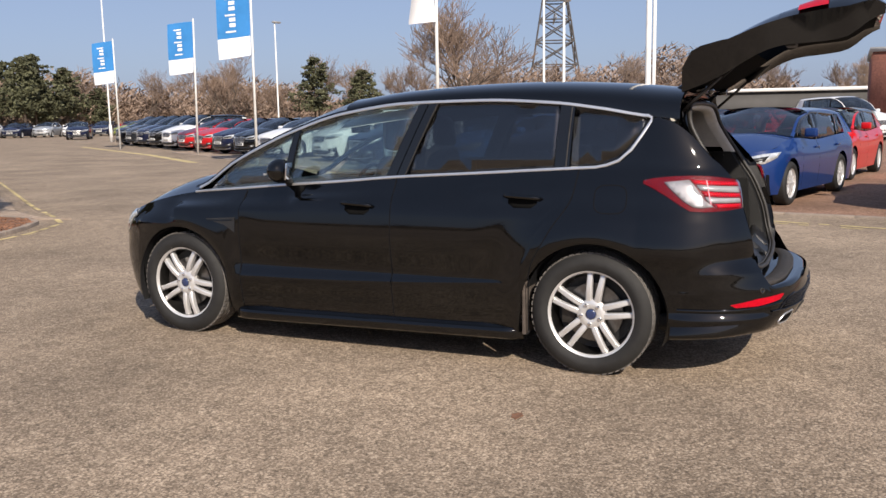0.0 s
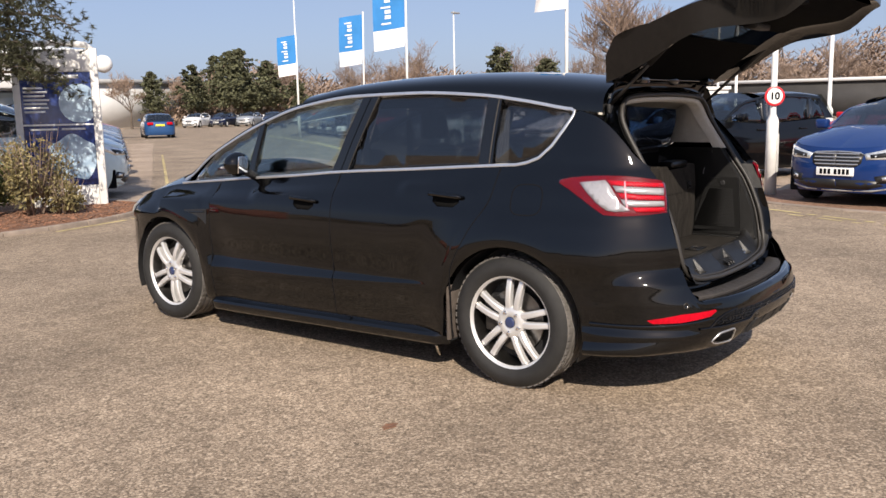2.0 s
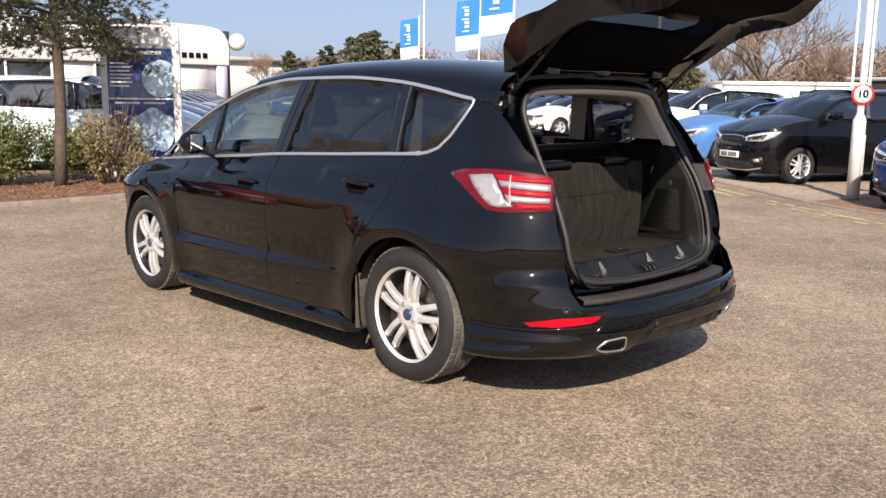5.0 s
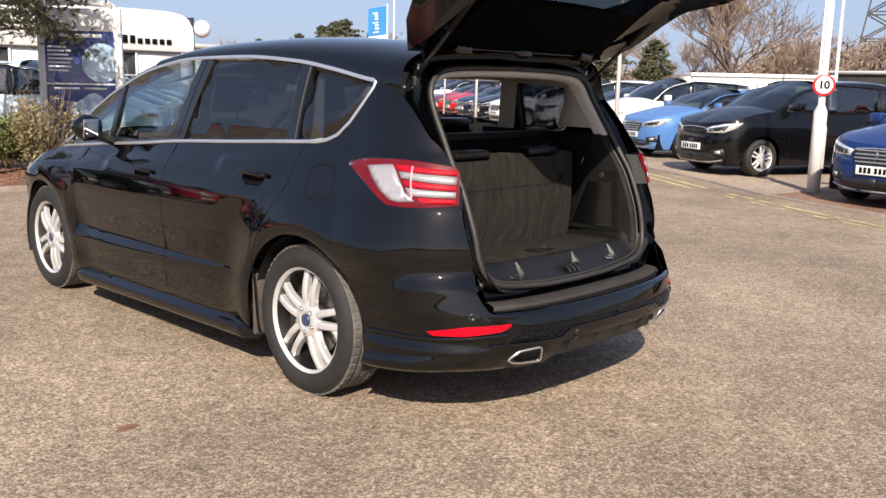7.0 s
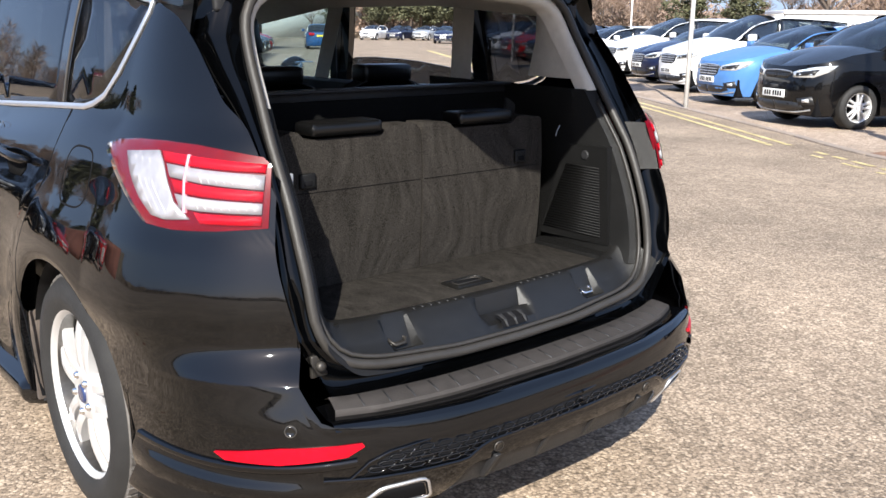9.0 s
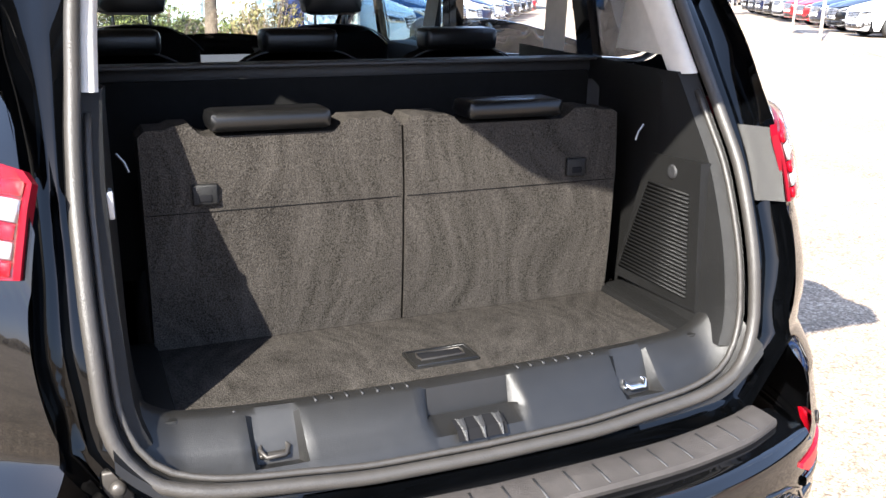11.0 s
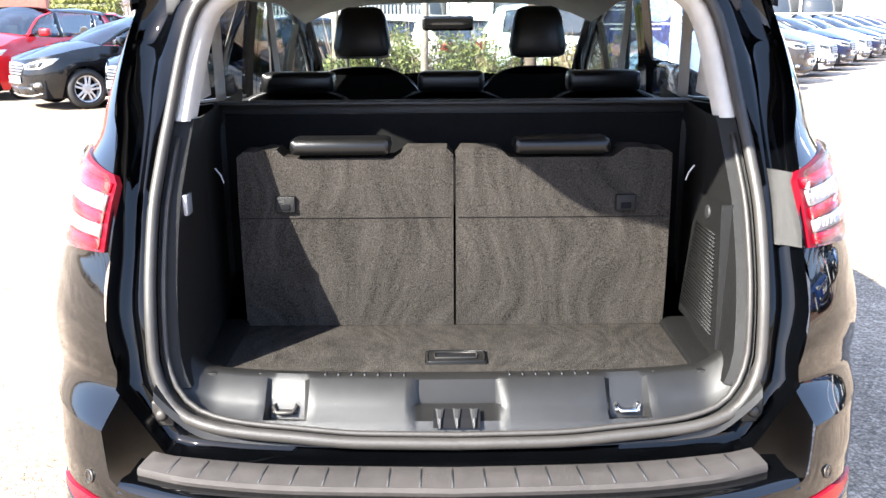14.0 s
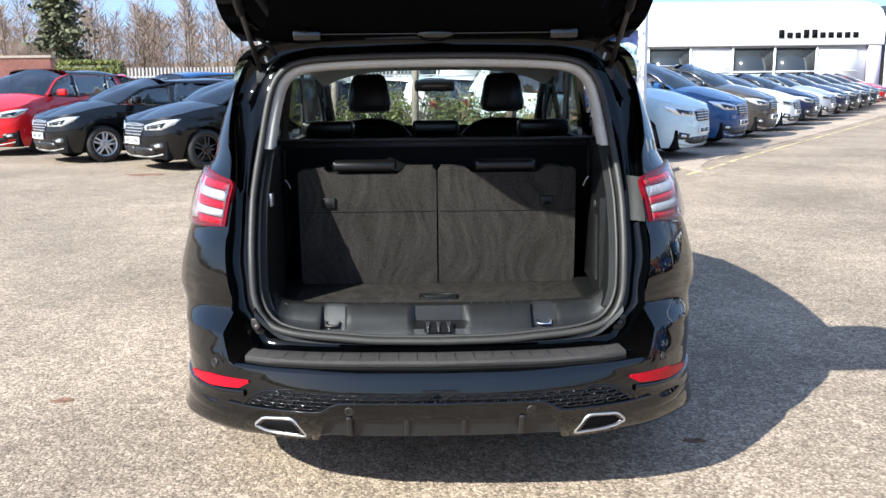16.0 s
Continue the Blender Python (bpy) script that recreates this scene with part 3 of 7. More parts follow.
def wheel(parent, y, x, z, side, spin, W=wheel_meshes()):
    """A wheel under a car; side -1 is the left."""
    flip = (lambda q: q) if side < 0 else mirrored
    turn = lambda q: flip(moved(q, Matrix.Rotation(spin, 4, "X")))
    root = part("wheel", *turn(join(W["barrel"], W["hub"])), M_RIM, parent, "silver five-spoke alloy wheel", sharp=40)
    root.location = (x, y, z)
    part("tyre", *turn(W["tyre"]), M_TYRE, root, "black rubber tyre", sharp=50)
    part("tyre_tread", *turn(W["tread"]), M_TREAD, root, "dusty tyre tread", sharp=40)
    for s in W["spokes"]:
        part("spoke", *turn(s), M_RIM, root, sharp=35)
    part("hub_cap", *turn(W["cap"]), M_CAPBLUE, root, "small blue badge cap")
    for s in W["nuts"]:
        part("wheel_nut", *turn(s), M_BRIGHT, root, sharp=40)
    part("brake_disc", *turn(W["disc"]), M_STEEL, root, sharp=40)
    part("wheel_back", *turn(W["well"]), M_BLACK, root)
    # Same alloy as the rim; a darker metal stands in for the shade inside.
    part("rim_barrel", *turn(W["tunnel"]), M_STEEL, root, "shaded grey rim barrel", sharp=40)
    part("brake_caliper", *flip(W["caliper"]), M_DARKMETAL, root, sharp=40)
    return root


# ---- the people carrier ----
BELT = curve([(-0.9, 1.13), (-0.3, 1.15), (-0.06, 1.152), (0.17, 1.142), (0.64, 1.115), (1.27, 1.08), (1.6, 1.052), (2.06, 1.02), (2.5, 0.985), (2.78, 0.962), (3.0, 0.93), (3.3, 0.86), (3.55, 0.78)])
RAIL = curve([(-0.6, 1.395), (-0.27, 1.425), (0, 1.472), (0.27, 1.508), (0.7, 1.53), (1.16, 1.524), (1.63, 1.47), (2.01, 1.362), (2.46, 1.17), (2.78, 0.985), (3.0, 0.95)])


def door_crease(y, z):
    """The broad hollow low on the doors, whose floor looks up; it narrows towards the rear and fades out at both ends."""
    if not 0.3 < z < 0.7 or not 0.4 < y < 2.45:
        return 0.0
    t = max(0.0, min(1.0, (2.36 - y) / 1.75))
    lo, hi = 0.430 + 0.062 * t ** 2, 0.510
    deep = 0.40 * (hi - lo) * max(0.0, min(1.0, (y - 0.45) / 0.2, (2.43 - y) / 0.12))
    return deep * curve([(lo - 0.1, 0.0), (lo - 0.004, 0.42), (lo + 0.004, 0.40), (hi - 0.004, -0.56), (hi + 0.004, -0.58), (hi + 0.14, 0.0)])(z)


def arch_flare(y, z):
    """The swelling of the panels round the wheel arches."""
    out = 0.0
    for yc in (-0.01, 2.845):
        d = math.hypot(y - yc, z - 0.335) - 0.44
        rear = yc < 1
        out += (0.024 if rear else 0.021) * math.exp(-(d / (0.105 if d > 0 else 0.05)) ** 2) - (0.005 if rear else 0.004) * math.exp(-((d - 0.23) / 0.09) ** 2)
    return out if z > 0.22 else 0.0


lower_lip = curve([(0.24, 0.012), (0.30, 0.019), (0.345, 0.021), (0.352, 0.0205), (0.392, 0.001), (0.40, 0.0), (0.50, 0.003)])
shoulder = curve([(0.50, 0.004), (0.575, 0.009), (0.600, 0.011), (0.610, 0.008), (0.664, -0.011), (0.674, -0.012), (0.74, -0.006), (0.80, -0.002), (0.81, -0.002), (0.90, -0.004), (0.918, -0.004), (0.932, 0.0)])
hollow = curve([(0.62, 0.0), (0.668, 0.002), (0.70, 0.013), (0.712, 0.016), (0.74, 0.017), (0.80, 0.0145), (0.812, 0.014), (0.90, 0.008), (0.918, 0.004), (0.932, 0.0)])
low_corner = curve([(0.02, 0.0), (0.14, 0.35), (0.32, 1.0), (0.7, 1.0), (0.82, 0.6), (0.95, 0.0), (1.2, 0.0)])
round_corner = curve([(0.27, 0.0), (0.35, 0.5), (0.46, 1.0), (0.80, 1.0), (0.88, 0.5), (0.95, 0.0), (1.2, 0.0)])
hollow_corner = curve([(0.34, 0.0), (0.42, 0.08), (0.5, 0.5), (0.6, 1.0), (0.72, 1.45), (0.84, 1.4), (0.95, 0.0), (1.2, 0.0)])


def tail_shoulder(q, z):
    """The bumper's lower lip and shoulder and the panel over it, round the rear corners."""
    if z < 0.5:
        return low_corner(q) * lower_lip(z)
    return round_corner(q) * shoulder(z) + hollow_corner(q) * hollow(z) if z < 0.932 else 0.0


shell = Shell(
    low=[(0.08, 0.85), (0.16, 0.888), (0.22, 0.908), (0.28, 0.921), (0.40, 0.933), (0.53, 0.938), (0.62, 0.941), (0.74, 0.947), (0.86, 0.938), (0.94, 0.916), (1.02, 0.893)],
    belt=BELT, rail=RAIL,
    wbelt=curve([(-0.8, 0.80), (-0.3, 0.815), (0.18, 0.829), (1.5, 0.832), (2.2, 0.825), (2.75, 0.797), (3.3, 0.75)]),
    wrail=curve([(-0.6, 0.715), (-0.27, 0.73), (0.3, 0.738), (1.6, 0.738), (2.2, 0.762), (2.78, 0.787), (3.2, 0.74)]),
    tail=curve([(0.18, -0.92), (0.27, -1.0), (0.34, -1.055), (0.42, -1.078), (0.50, -1.064), (0.56, -1.03), (0.612, -0.998), (0.622, -0.99), (0.70, -0.922), (0.712, -0.915), (0.93, -0.90), (1.1, -0.86), (1.25, -0.775), (1.38, -0.67), (1.5, -0.56)]),
    yc=-0.25, nr=2.8,
    nose=curve([(0.15, 3.66), (0.3, 3.72), (0.5, 3.76), (0.65, 3.74), (0.75, 3.70), (0.85, 3.6)]), yf=2.95, nf=2.3,
    taper=curve([(-0.4, 0.985), (0.1, 1.0), (2.4, 1.0), (2.9, 0.985), (3.2, 0.97)]),
    crease=lambda y, z: door_crease(y, z) + arch_flare(y, z), corner=tail_shoulder)
WHEELS = ((-0.01, 0.335, 0.412), (2.845, 0.335, 0.402))
SILL = curve([(-0.45, 0.22), (0.3, 0.205), (1.3, 0.19), (2.4, 0.175), (3.3, 0.2)])
floor_line = arch_floor(SILL, WHEELS)
car = thing("people_carrier", "black people carrier with chrome window trim and raised tailgate", "car")


def both(name, mesh, material, label="", sharp=35, sub=None):
    """A part on the left side and its mirror image on the right."""
    a = part(name, *mesh, material, sub or car, label, sharp=sharp)
    b = part(name, *mirrored(mesh), material, sub or car, label, sharp=sharp)
    return a, b


# doors, wings, quarter panels
def door_bend(s, z):
    k = max(0.0, 1 - abs(s - 0.09) / 0.5)
    return k * curve([(0.2, 0.27), (0.55, 0.255), (0.8, 0.14), (1.0, 0.02), (1.14, 0.0)])(z)


GAP = 0.003
front_door = both("front_door", band(shell, span(2.34 - GAP, 1.225 + GAP, 26), floor_line, BELT, 90), M_PAINT, "black painted front door")
rear_door = both("rear_door", band(shell, span(1.225 - GAP, 0.09 + GAP, 30), floor_line, BELT, 90, door_bend), M_PAINT, "black painted rear door")
wing_top = curve([(2.3, 0.998), (2.78, 0.962), (3.0, 0.93), (3.3, 0.86), (3.55, 0.785), (3.9, 0.73), (4.4, 0.71)])
both("front_wing", band(shell, span(3.28, 2.34 + GAP, 30), floor_line, wing_top, 18), M_PAINT, "black front wing")
both("front_bumper", band(shell, span(4.364, 3.28, 26), SILL, wing_top, 16), M_PAINT, "black front bumper")
quarter_top = curve([(-0.825, 1.0), (-0.79, 1.06), (-0.755, 1.115), (-0.715, 1.16), (-0.66, 1.2), (-0.60, 1.265), (-0.52, 1.338), (-0.43, 1.392), (-0.36, 1.412), (-0.33, 1.42), (-0.295, 1.405), (-0.26, 1.35), (-0.19, 1.235), (-0.12, 1.175), (-0.06, 1.158), (0.17, 1.142)])
quarter_floor = lambda u: max(floor_line(u), 0.60) if u < -0.30 else floor_line(u)
def tail_bend(s, z):
    return door_bend(s, z) - max(0.0, min(1.0, (-0.42 - s) / 0.40)) * curve([(0.58, 0.078), (0.70, 0.058), (0.94, 0.003), (1.1, 0.0)])(z)


qs = span(0.09 - GAP, -0.24, 14) + span(-0.26, -0.34, 8) + span(-0.36, -0.822, 26)
both("rear_quarter_panel", band(shell, qs, quarter_floor, quarter_top, 84, tail_bend), M_PAINT, "black rear quarter panel")
skirt = []
for u in span(2.43, 0.40, 40):
    f = max(0.0, min(1.0, (2.43 - u) / 0.10, (u - 0.40) / 0.05)) ** 0.5
    row = []
    for dz, x in ((0.060, -0.900), (0.040, -0.925), (0.030, -0.938), (0.022, -0.951), (0.012, -0.953), (-0.020, -0.949), (-0.034, -0.936), (-0.040, -0.85)):
        row.append((lerp(-0.885, x, f), u, SILL(u) + dz))
    skirt.append(row)
both("sill_skirt", grid(skirt, flip=True), M_PAINT, "black side skirt", sharp=60)
both("mud_flap", box(-0.925, -0.74, 0.375, 0.395, 0.2, 0.5, 0.008), M_FLAP, "dusty black mud flap")

# wheel arch liners and the floor pan
for yy, zc, r in WHEELS:
    P = [[(x, yy + (r - 0.004) * math.cos(a), zc + (r - 0.004) * math.sin(a)) for a in span(-0.35, math.pi + 0.35, 24)] for x in (-0.91, -0.6)]
    both("arch_liner", join(grid(P), grid([[(-0.6, yy, zc)] * 25, P[1]])), M_BLACK, "black plastic wheel arch liner")
part("rear_floor", *box(-0.5, 0.5, -0.93, -0.63, 0.335, 0.36, 0.01), M_BLACK, car)
part("underbody", *box(-0.72, 0.72, -0.62, 3.3, 0.24, 0.34, 0.03), M_BLACK, car)

# bonnet, scuttle, windscreen, roof
hood = []
for t in span(0, 1, 14):
    u = lerp(2.80, 4.364, t)
    e = shell.at(u, wing_top(u))
    c = Vector((0, lerp(2.98, 3.70, t), curve([(0, 1.07), (0.4, 1.02), (0.75, 0.92), (1, 0.72)])(t)))
    hood.append([e.lerp(c, s) + Vector((0, 0, 0.05 * math.sin(math.pi * s) * (1 - t))) for s in span(0, 1, 8)])
both("bonnet_half", grid(hood, flip=True), M_PAINT, "black bonnet")
TOP = curve([(1.60, 1.575), (1.3, 1.615), (0.9, 1.64), (0.5, 1.645), (0.0, 1.625), (-0.42, 1.585)])
screen = []
for t in span(0, 1, 14):
    y = lerp(2.74, 1.62, t)
    w = shell.wrail(y) - 0.045
    e = Vector((-w, y, RAIL(y) + 0.02))
    c = Vector((0, y + lerp(0.2, 0.12, t), lerp(1.07, 1.575, t ** 0.9)))
    screen.append([e.lerp(c, s) + Vector((0, 0.06 * math.sin(math.pi * s) * 0.6, 0.035 * math.sin(math.pi * s))) for s in span(0, 1, 10)])
scr = grid(screen)
windscreen = part("windscreen", *join(scr, mirrored(scr)), M_GLASSW, car, "clear windscreen")
windscreen.visible_shadow = False
pil = []
for t in span(0, 1, 16):
    y = lerp(2.80, 1.60, t)
    a = shell.at(y, max(RAIL(y), BELT(y)) + 0.008)
    w = shell.wrail(y) - 0.045
    pil.append([a, a.lerp(Vector((-w, y, RAIL(y) + 0.022)), 0.5) + Vector((-0.008, 0.004, 0.008)), Vector((-w, y, RAIL(y) + 0.022)), Vector((-w + 0.05, y - 0.02, RAIL(y) - 0.02))])
both("front_pillar", grid(pil, flip=True), M_PAINT, "black windscreen pillar")
roof = []
for t in span(0, 1, 26):
    y = lerp(1.62, -0.43, t)
    k = 0.12 * max(0, 1 - t * 4)
    w, zr, zt = shell.wrail(y), RAIL(y), TOP(y)
    px, pz = lerp(0.7, 0.5, t), lerp(0.85, 0.72, t)
    col = []
    for s in span(0, 1, 18):
        a = s * math.pi / 2
        cx = math.cos(a) ** px if s < 1 else 0.0
        x = -w * cx
        col.append((x, y + k * (1 - cx), zr + (zt - zr) * math.sin(a) ** pz))
    roof.append(col)
rf = grid(roof)
part("roof", *join(rf, mirrored(rf)), M_PAINT, car, "black roof")

# side glass, pillars, bright mouldings
def between(b0, t0, b1, t1, e=0.012, n=10):
    """A window outline between belt and rail; b and t: the y of its ends below and above."""
    lo = [(y, BELT(y) + e) for y in span(b0, b1, n)]
    hi = [(y, min(RAIL(y), 1.6) - e) for y in span(t1, t0, n)]
    return lo + hi


quarter_low = [(0.15, 1.157), (0.05, 1.162), (-0.05, 1.178), (-0.115, 1.2), (-0.175, 1.258), (-0.225, 1.325), (-0.265, 1.395), (-0.262, 1.408)]
panes = (("quarter_light", between(2.66, 2.44, 2.07, 2.0), M_GLASSF, "clear front quarter light"),
         ("front_door_window", between(2.015, 1.955, 1.30, 1.105), M_GLASSF, "clear front door window"),
         ("rear_door_window", between(1.165, 0.98, 0.235, 0.222), M_GLASSR, "dark tinted rear door window"),
         ("rear_quarter_window", quarter_low + [(y, RAIL(y) - 0.012) for y in span(-0.25, 0.14, 8)], M_GLASSR, "dark tinted rear quarter window"))
for name, poly, m, label in panes:
    pane = plate(poly, shell.on, -0.002, 0.005, 0.07)
    part(name, *pane, m, car, label).visible_shadow = False
    if name == "rear_door_window":
        lowered = [(y, BELT(y) + 0.012) for y in span(1.165, 0.235, 10)] + [(0.235, 1.188), (0.41, 1.209), (0.6, 1.226), (0.75, 1.232), (0.92, 1.234), (1.07, 1.229), (1.13, 1.216)]
        pane = plate(lowered, shell.on, -0.002, 0.005, 0.07)
        label = "half-lowered dark tinted rear door window"
    part(name, *mirrored(pane), m, car, label).visible_shadow = False
posts = (between(2.07, 2.0, 2.015, 1.955, 0.002, 3), between(1.30, 1.105, 1.235, 1.045, 0.002, 3), between(1.228, 1.038, 1.165, 0.98, 0.002, 3), between(0.235, 0.222, 0.15, 0.14, 0.002, 3))
for poly in posts:
    both("window_pillar", plate(poly, shell.on, 0.0, 0.03, 0.05), M_GLOSSB, "gloss black pillar cover")
loop_low = [(y, BELT(y) + 0.002) for y in span(2.80, 0.0, 40)]
loop_back = [(-0.06, 1.165), (-0.125, 1.19), (-0.19, 1.25), (-0.245, 1.335), (-0.288, 1.40), (-0.29, 1.418), (-0.268, 1.428)]
loop_top = [(y, RAIL(y) + 0.001) for y in span(-0.24, 2.76, 44)]
both("window_moulding", strip(loop_low + loop_back + loop_top, shell.on, 0.016, 0.006), M_CHROME, "satin chrome window surround")
for y in (0.168, 1.17):
    top = y - (0.012 if y < 1 else 0.185)
    both("pillar_moulding", strip([(lerp(y, top, t), lerp(BELT(y) + 0.01, RAIL(top) - 0.012, t)) for t in span(0, 1, 8)], shell.on, 0.007, 0.004), M_DARKMETAL)

# shut lines
for path in ([(2.34, z) for z in span(0.2, 0.985, 12)], [(1.225, z) for z in span(0.2, 1.08, 12)],
             [(0.09 + door_bend(0.09, z), z) for z in span(0.22, 1.145, 20)]):
    both("shut_line", strip(path, shell.on, 0.006, 0.0006), M_INK)
# handles
for i, y in enumerate((1.455, 0.395)):
    d = (front_door, rear_door)[i]
    z = (0.905, 0.972)[i]
    for side, ob in zip((1, -1), d):
        fx = (lambda q: q) if side == 1 else mirrored
        # Flat black plate on the door, painting the shade of the handle cup.
        cup = plate([(y - 0.085, z - 0.02), (y - 0.05, z - 0.045), (y + 0.05, z - 0.045), (y + 0.085, z - 0.02), (y + 0.085, z + 0.016), (y - 0.085, z + 0.016)], shell.on, 0.002, 0.004, 0.03)
        part("handle_recess", *fx(cup), M_VOID, ob)
        bar = []
        for t in span(-1, 1, 12):
            p, nn = shell.on(y + 0.115 * t, z + 0.012 + 0.006 * t)
            lift = 0.034 * (1 - abs(t) ** 4) + 0.002
            bar.append(p + nn * lift)
        part("handle", *fx(tube(bar, [0.006] + [0.013] * 11 + [0.006], 8)), M_PAINT, ob, "black door handle")
# fuel flap and wing vents
ring = [(-0.10 + 0.088 * math.copysign(abs(math.cos(a)) ** 0.6, math.cos(a)), 0.985 + 0.075 * math.copysign(abs(math.sin(a)) ** 0.6, math.sin(a))) for a in span(0, 2 * math.pi, 28)[:-1]]
part("fuel_flap_gap", *strip(ring, shell.on, 0.005, 0.0006, closed=True), M_INK, car)
vent_poly = [(2.60, 0.80), (2.37, 0.815), (2.375, 0.715), (2.42, 0.745), (2.46, 0.765)]
both("wing_vent", plate(vent_poly, shell.on, 0.003, 0.012, 0.03), M_BLACK, "black wing vent")
both("wing_vent_bar", strip([(2.585, 0.79), (2.5, 0.79), (2.39, 0.797)], shell.on, 0.010, 0.008), M_GLOSSB)

# door mirrors
mir = []
for t in span(0, 1, 8):
    a = lerp(-0.93, -1.085, t)
    s = math.sin(math.pi * (0.14 + 0.8 * t)) ** 0.6
    mir.append([(a, 1.955 + 0.085 * s * math.cos(q) * (1 if math.cos(q) > 0 else 0.75), 1.125 + 0.078 * s * math.sin(q)) for q in span(0, 2 * math.pi, 16)[:-1]])
mv, mf = grid(mir, close=True)
mirror_l, mirror_r = both("door_mirror", (list(mv), mf + [tuple(range(16))[::-1], tuple(range(128, 144))]), M_PAINT, "black door mirror", sharp=50)
arm = tube([(-0.80, 2.02, 1.03), (-0.86, 1.99, 1.05), (-0.95, 1.96, 1.085)], [0.03, 0.026, 0.03], 8)
for ob, fx in ((mirror_l, lambda q: q), (mirror_r, mirrored)):
    part("mirror_arm", *fx(arm), M_BLACK, ob)
    part("mirror_glass", *fx(moved(box(-0.052, 0.052, -0.004, 0.004, -0.052, 0.052, 0.003), Matrix.Translation((-1.015, 1.884, 1.125)) @ Matrix.Rotation(radians(16), 4, "Z") @ Matrix.Rotation(radians(6), 4, "X"))), M_MIRROR, ob, "silvered mirror glass")
    part("indicator", *fx(box(-1.075, -1.02, 2.018, 2.032, 1.1, 1.112, 0.004)), M_LENSCLEAR, ob)

# headlamps
both("headlamp", plate([(3.30, 0.80), (3.42, 0.825), (3.62, 0.74), (3.86, 0.66), (3.84, 0.60), (3.6, 0.63), (3.40, 0.69)], shell.on, 0.006, 0.02, 0.05), M_HEADLAMP, "clear headlamp")
both("front_grille", plate([(3.92, 0.3), (4.34, 0.3), (4.34, 0.66), (3.95, 0.62)], shell.on, 0.004, 0.01, 0.06), M_GRILLE)

# tail lamps
LAMP = [(-0.270, 1.085), (-0.33, 1.098), (-0.42, 1.107), (-0.525, 1.110), (-0.62, 1.107), (-0.70, 1.098), (-0.785, 1.086), (-0.806, 1.07), (-0.811, 1.0), (-0.811, 0.937), (-0.70, 0.929), (-0.59, 0.925), (-0.515, 0.930), (-0.47, 0.958), (-0.40, 1.005), (-0.33, 1.045), (-0.272, 1.07)]
for side, surf in ((-1, shell.on), (1, shell.right)):
    lamp = part("tail_lamp", *plate(LAMP, surf, 0.005, 0.014, 0.03), M_LENSDARK, car, "red and clear tail lamp", sharp=35)
    part("clear_lens", *plate([(-0.385, 1.076), (-0.515, 1.088), (-0.54, 1.062), (-0.568, 1.02), (-0.59, 0.985), (-0.636, 0.950), (-0.57, 0.944), (-0.53, 0.950), (-0.48, 0.985), (-0.43, 1.03)], surf, 0.0105, 0.006, 0.025), M_LENSCLEAR, lamp, "silvered reversing lens")
    for k in range(3):
        part("lens_rib", *strip([(-0.43 - 0.03 * k, 1.072 - 0.002 * k), (-0.475 - 0.025 * k, 1.02 - 0.004 * k), (-0.53 - 0.022 * k, 0.965 - 0.004 * k)], surf, 0.003, 0.0115), M_GALV, lamp)
    rows = (("red_bar", M_LENSRED, -0.525, 1.088, 1.066, 1.070, 1.052, 0.0105), ("clear_bar", M_LENSCLEAR, -0.552, 1.062, 1.036, 1.047, 1.017, 0.012),
            ("red_bar", M_LENSRED, -0.575, 1.032, 1.006, 1.013, 0.993, 0.0115), ("clear_bar", M_LENSCLEAR, -0.592, 1.002, 0.972, 0.989, 0.966, 0.012),
            ("red_bar", M_LENSRED, -0.645, 0.966, 0.942, 0.961, 0.942, 0.0105))
    for name, m, u0, a0, a1, b0, b1, proud in rows:
        part(name, *plate([(u0, a0), (-0.66, lerp(a0, b0, 0.5)), (-0.796, b0), (-0.796, b1), (-0.66, lerp(a1, b1, 0.5)), (u0 - 0.018, a1)], surf, proud, 0.006, 0.03), m, lamp)
    for z0, z1 in ((1.047, 1.027), (0.991, 0.972)):
        for k in range(8):
            u = -0.645 - 0.018 * k
            part("lens_rib", *strip([(u, z0), (u - 0.012, z1)], surf, 0.0022, 0.0135), M_GALV, lamp)
    part("lens_divider", *strip([(-0.608, 1.084), (-0.612, 1.03), (-0.622, 0.962)], surf, 0.009, 0.0135), M_LENSROSE, lamp, "translucent rose divider")
    part("lens_cover", *plate([(lerp(u, -0.58, 0.02), lerp(z, 1.01, 0.03)) for u, z in LAMP], surf, 0.0165, 0.002, 0.03), M_LENSGLASS, lamp, "clear outer lens").visible_shadow = False

# rear bumper
bump_top = curve([(-1.664, 0.515), (-1.0, 0.512), (-0.96, 0.516), (-0.925, 0.55), (-0.905, 0.596), (-0.89, 0.601), (-0.4, 0.602)])
bump_low = curve([(-1.664, 0.374), (-1.31, 0.372), (-1.29, 0.366), (-1.235, 0.292), (-1.215, 0.272), (-1.1, 0.268), (-1.0, 0.276), (-0.85, 0.278), (-0.7, 0.268), (-0.43, 0.25)])
bumper_l, bumper_r = both("rear_bumper", band(shell, span(-0.328, -0.43, 14) + span(-0.44, -0.52, 6) + span(-0.54, -1.20, 26) + span(-1.21, -1.32, 10) + span(-1.34, -1.664, 12), lambda u: max(bump_low(u), min(floor_line(u), 0.599) if u > -0.43 else 0), bump_top, 40), M_PAINT, "black rear bumper")
step_back = curve([(0, -0.918), (0.3, -0.906), (0.55, -0.866), (0.625, -0.836)])
step_edge = curve([(0, -0.988), (0.3, -0.975), (0.5, -0.944), (0.645, -0.89)])
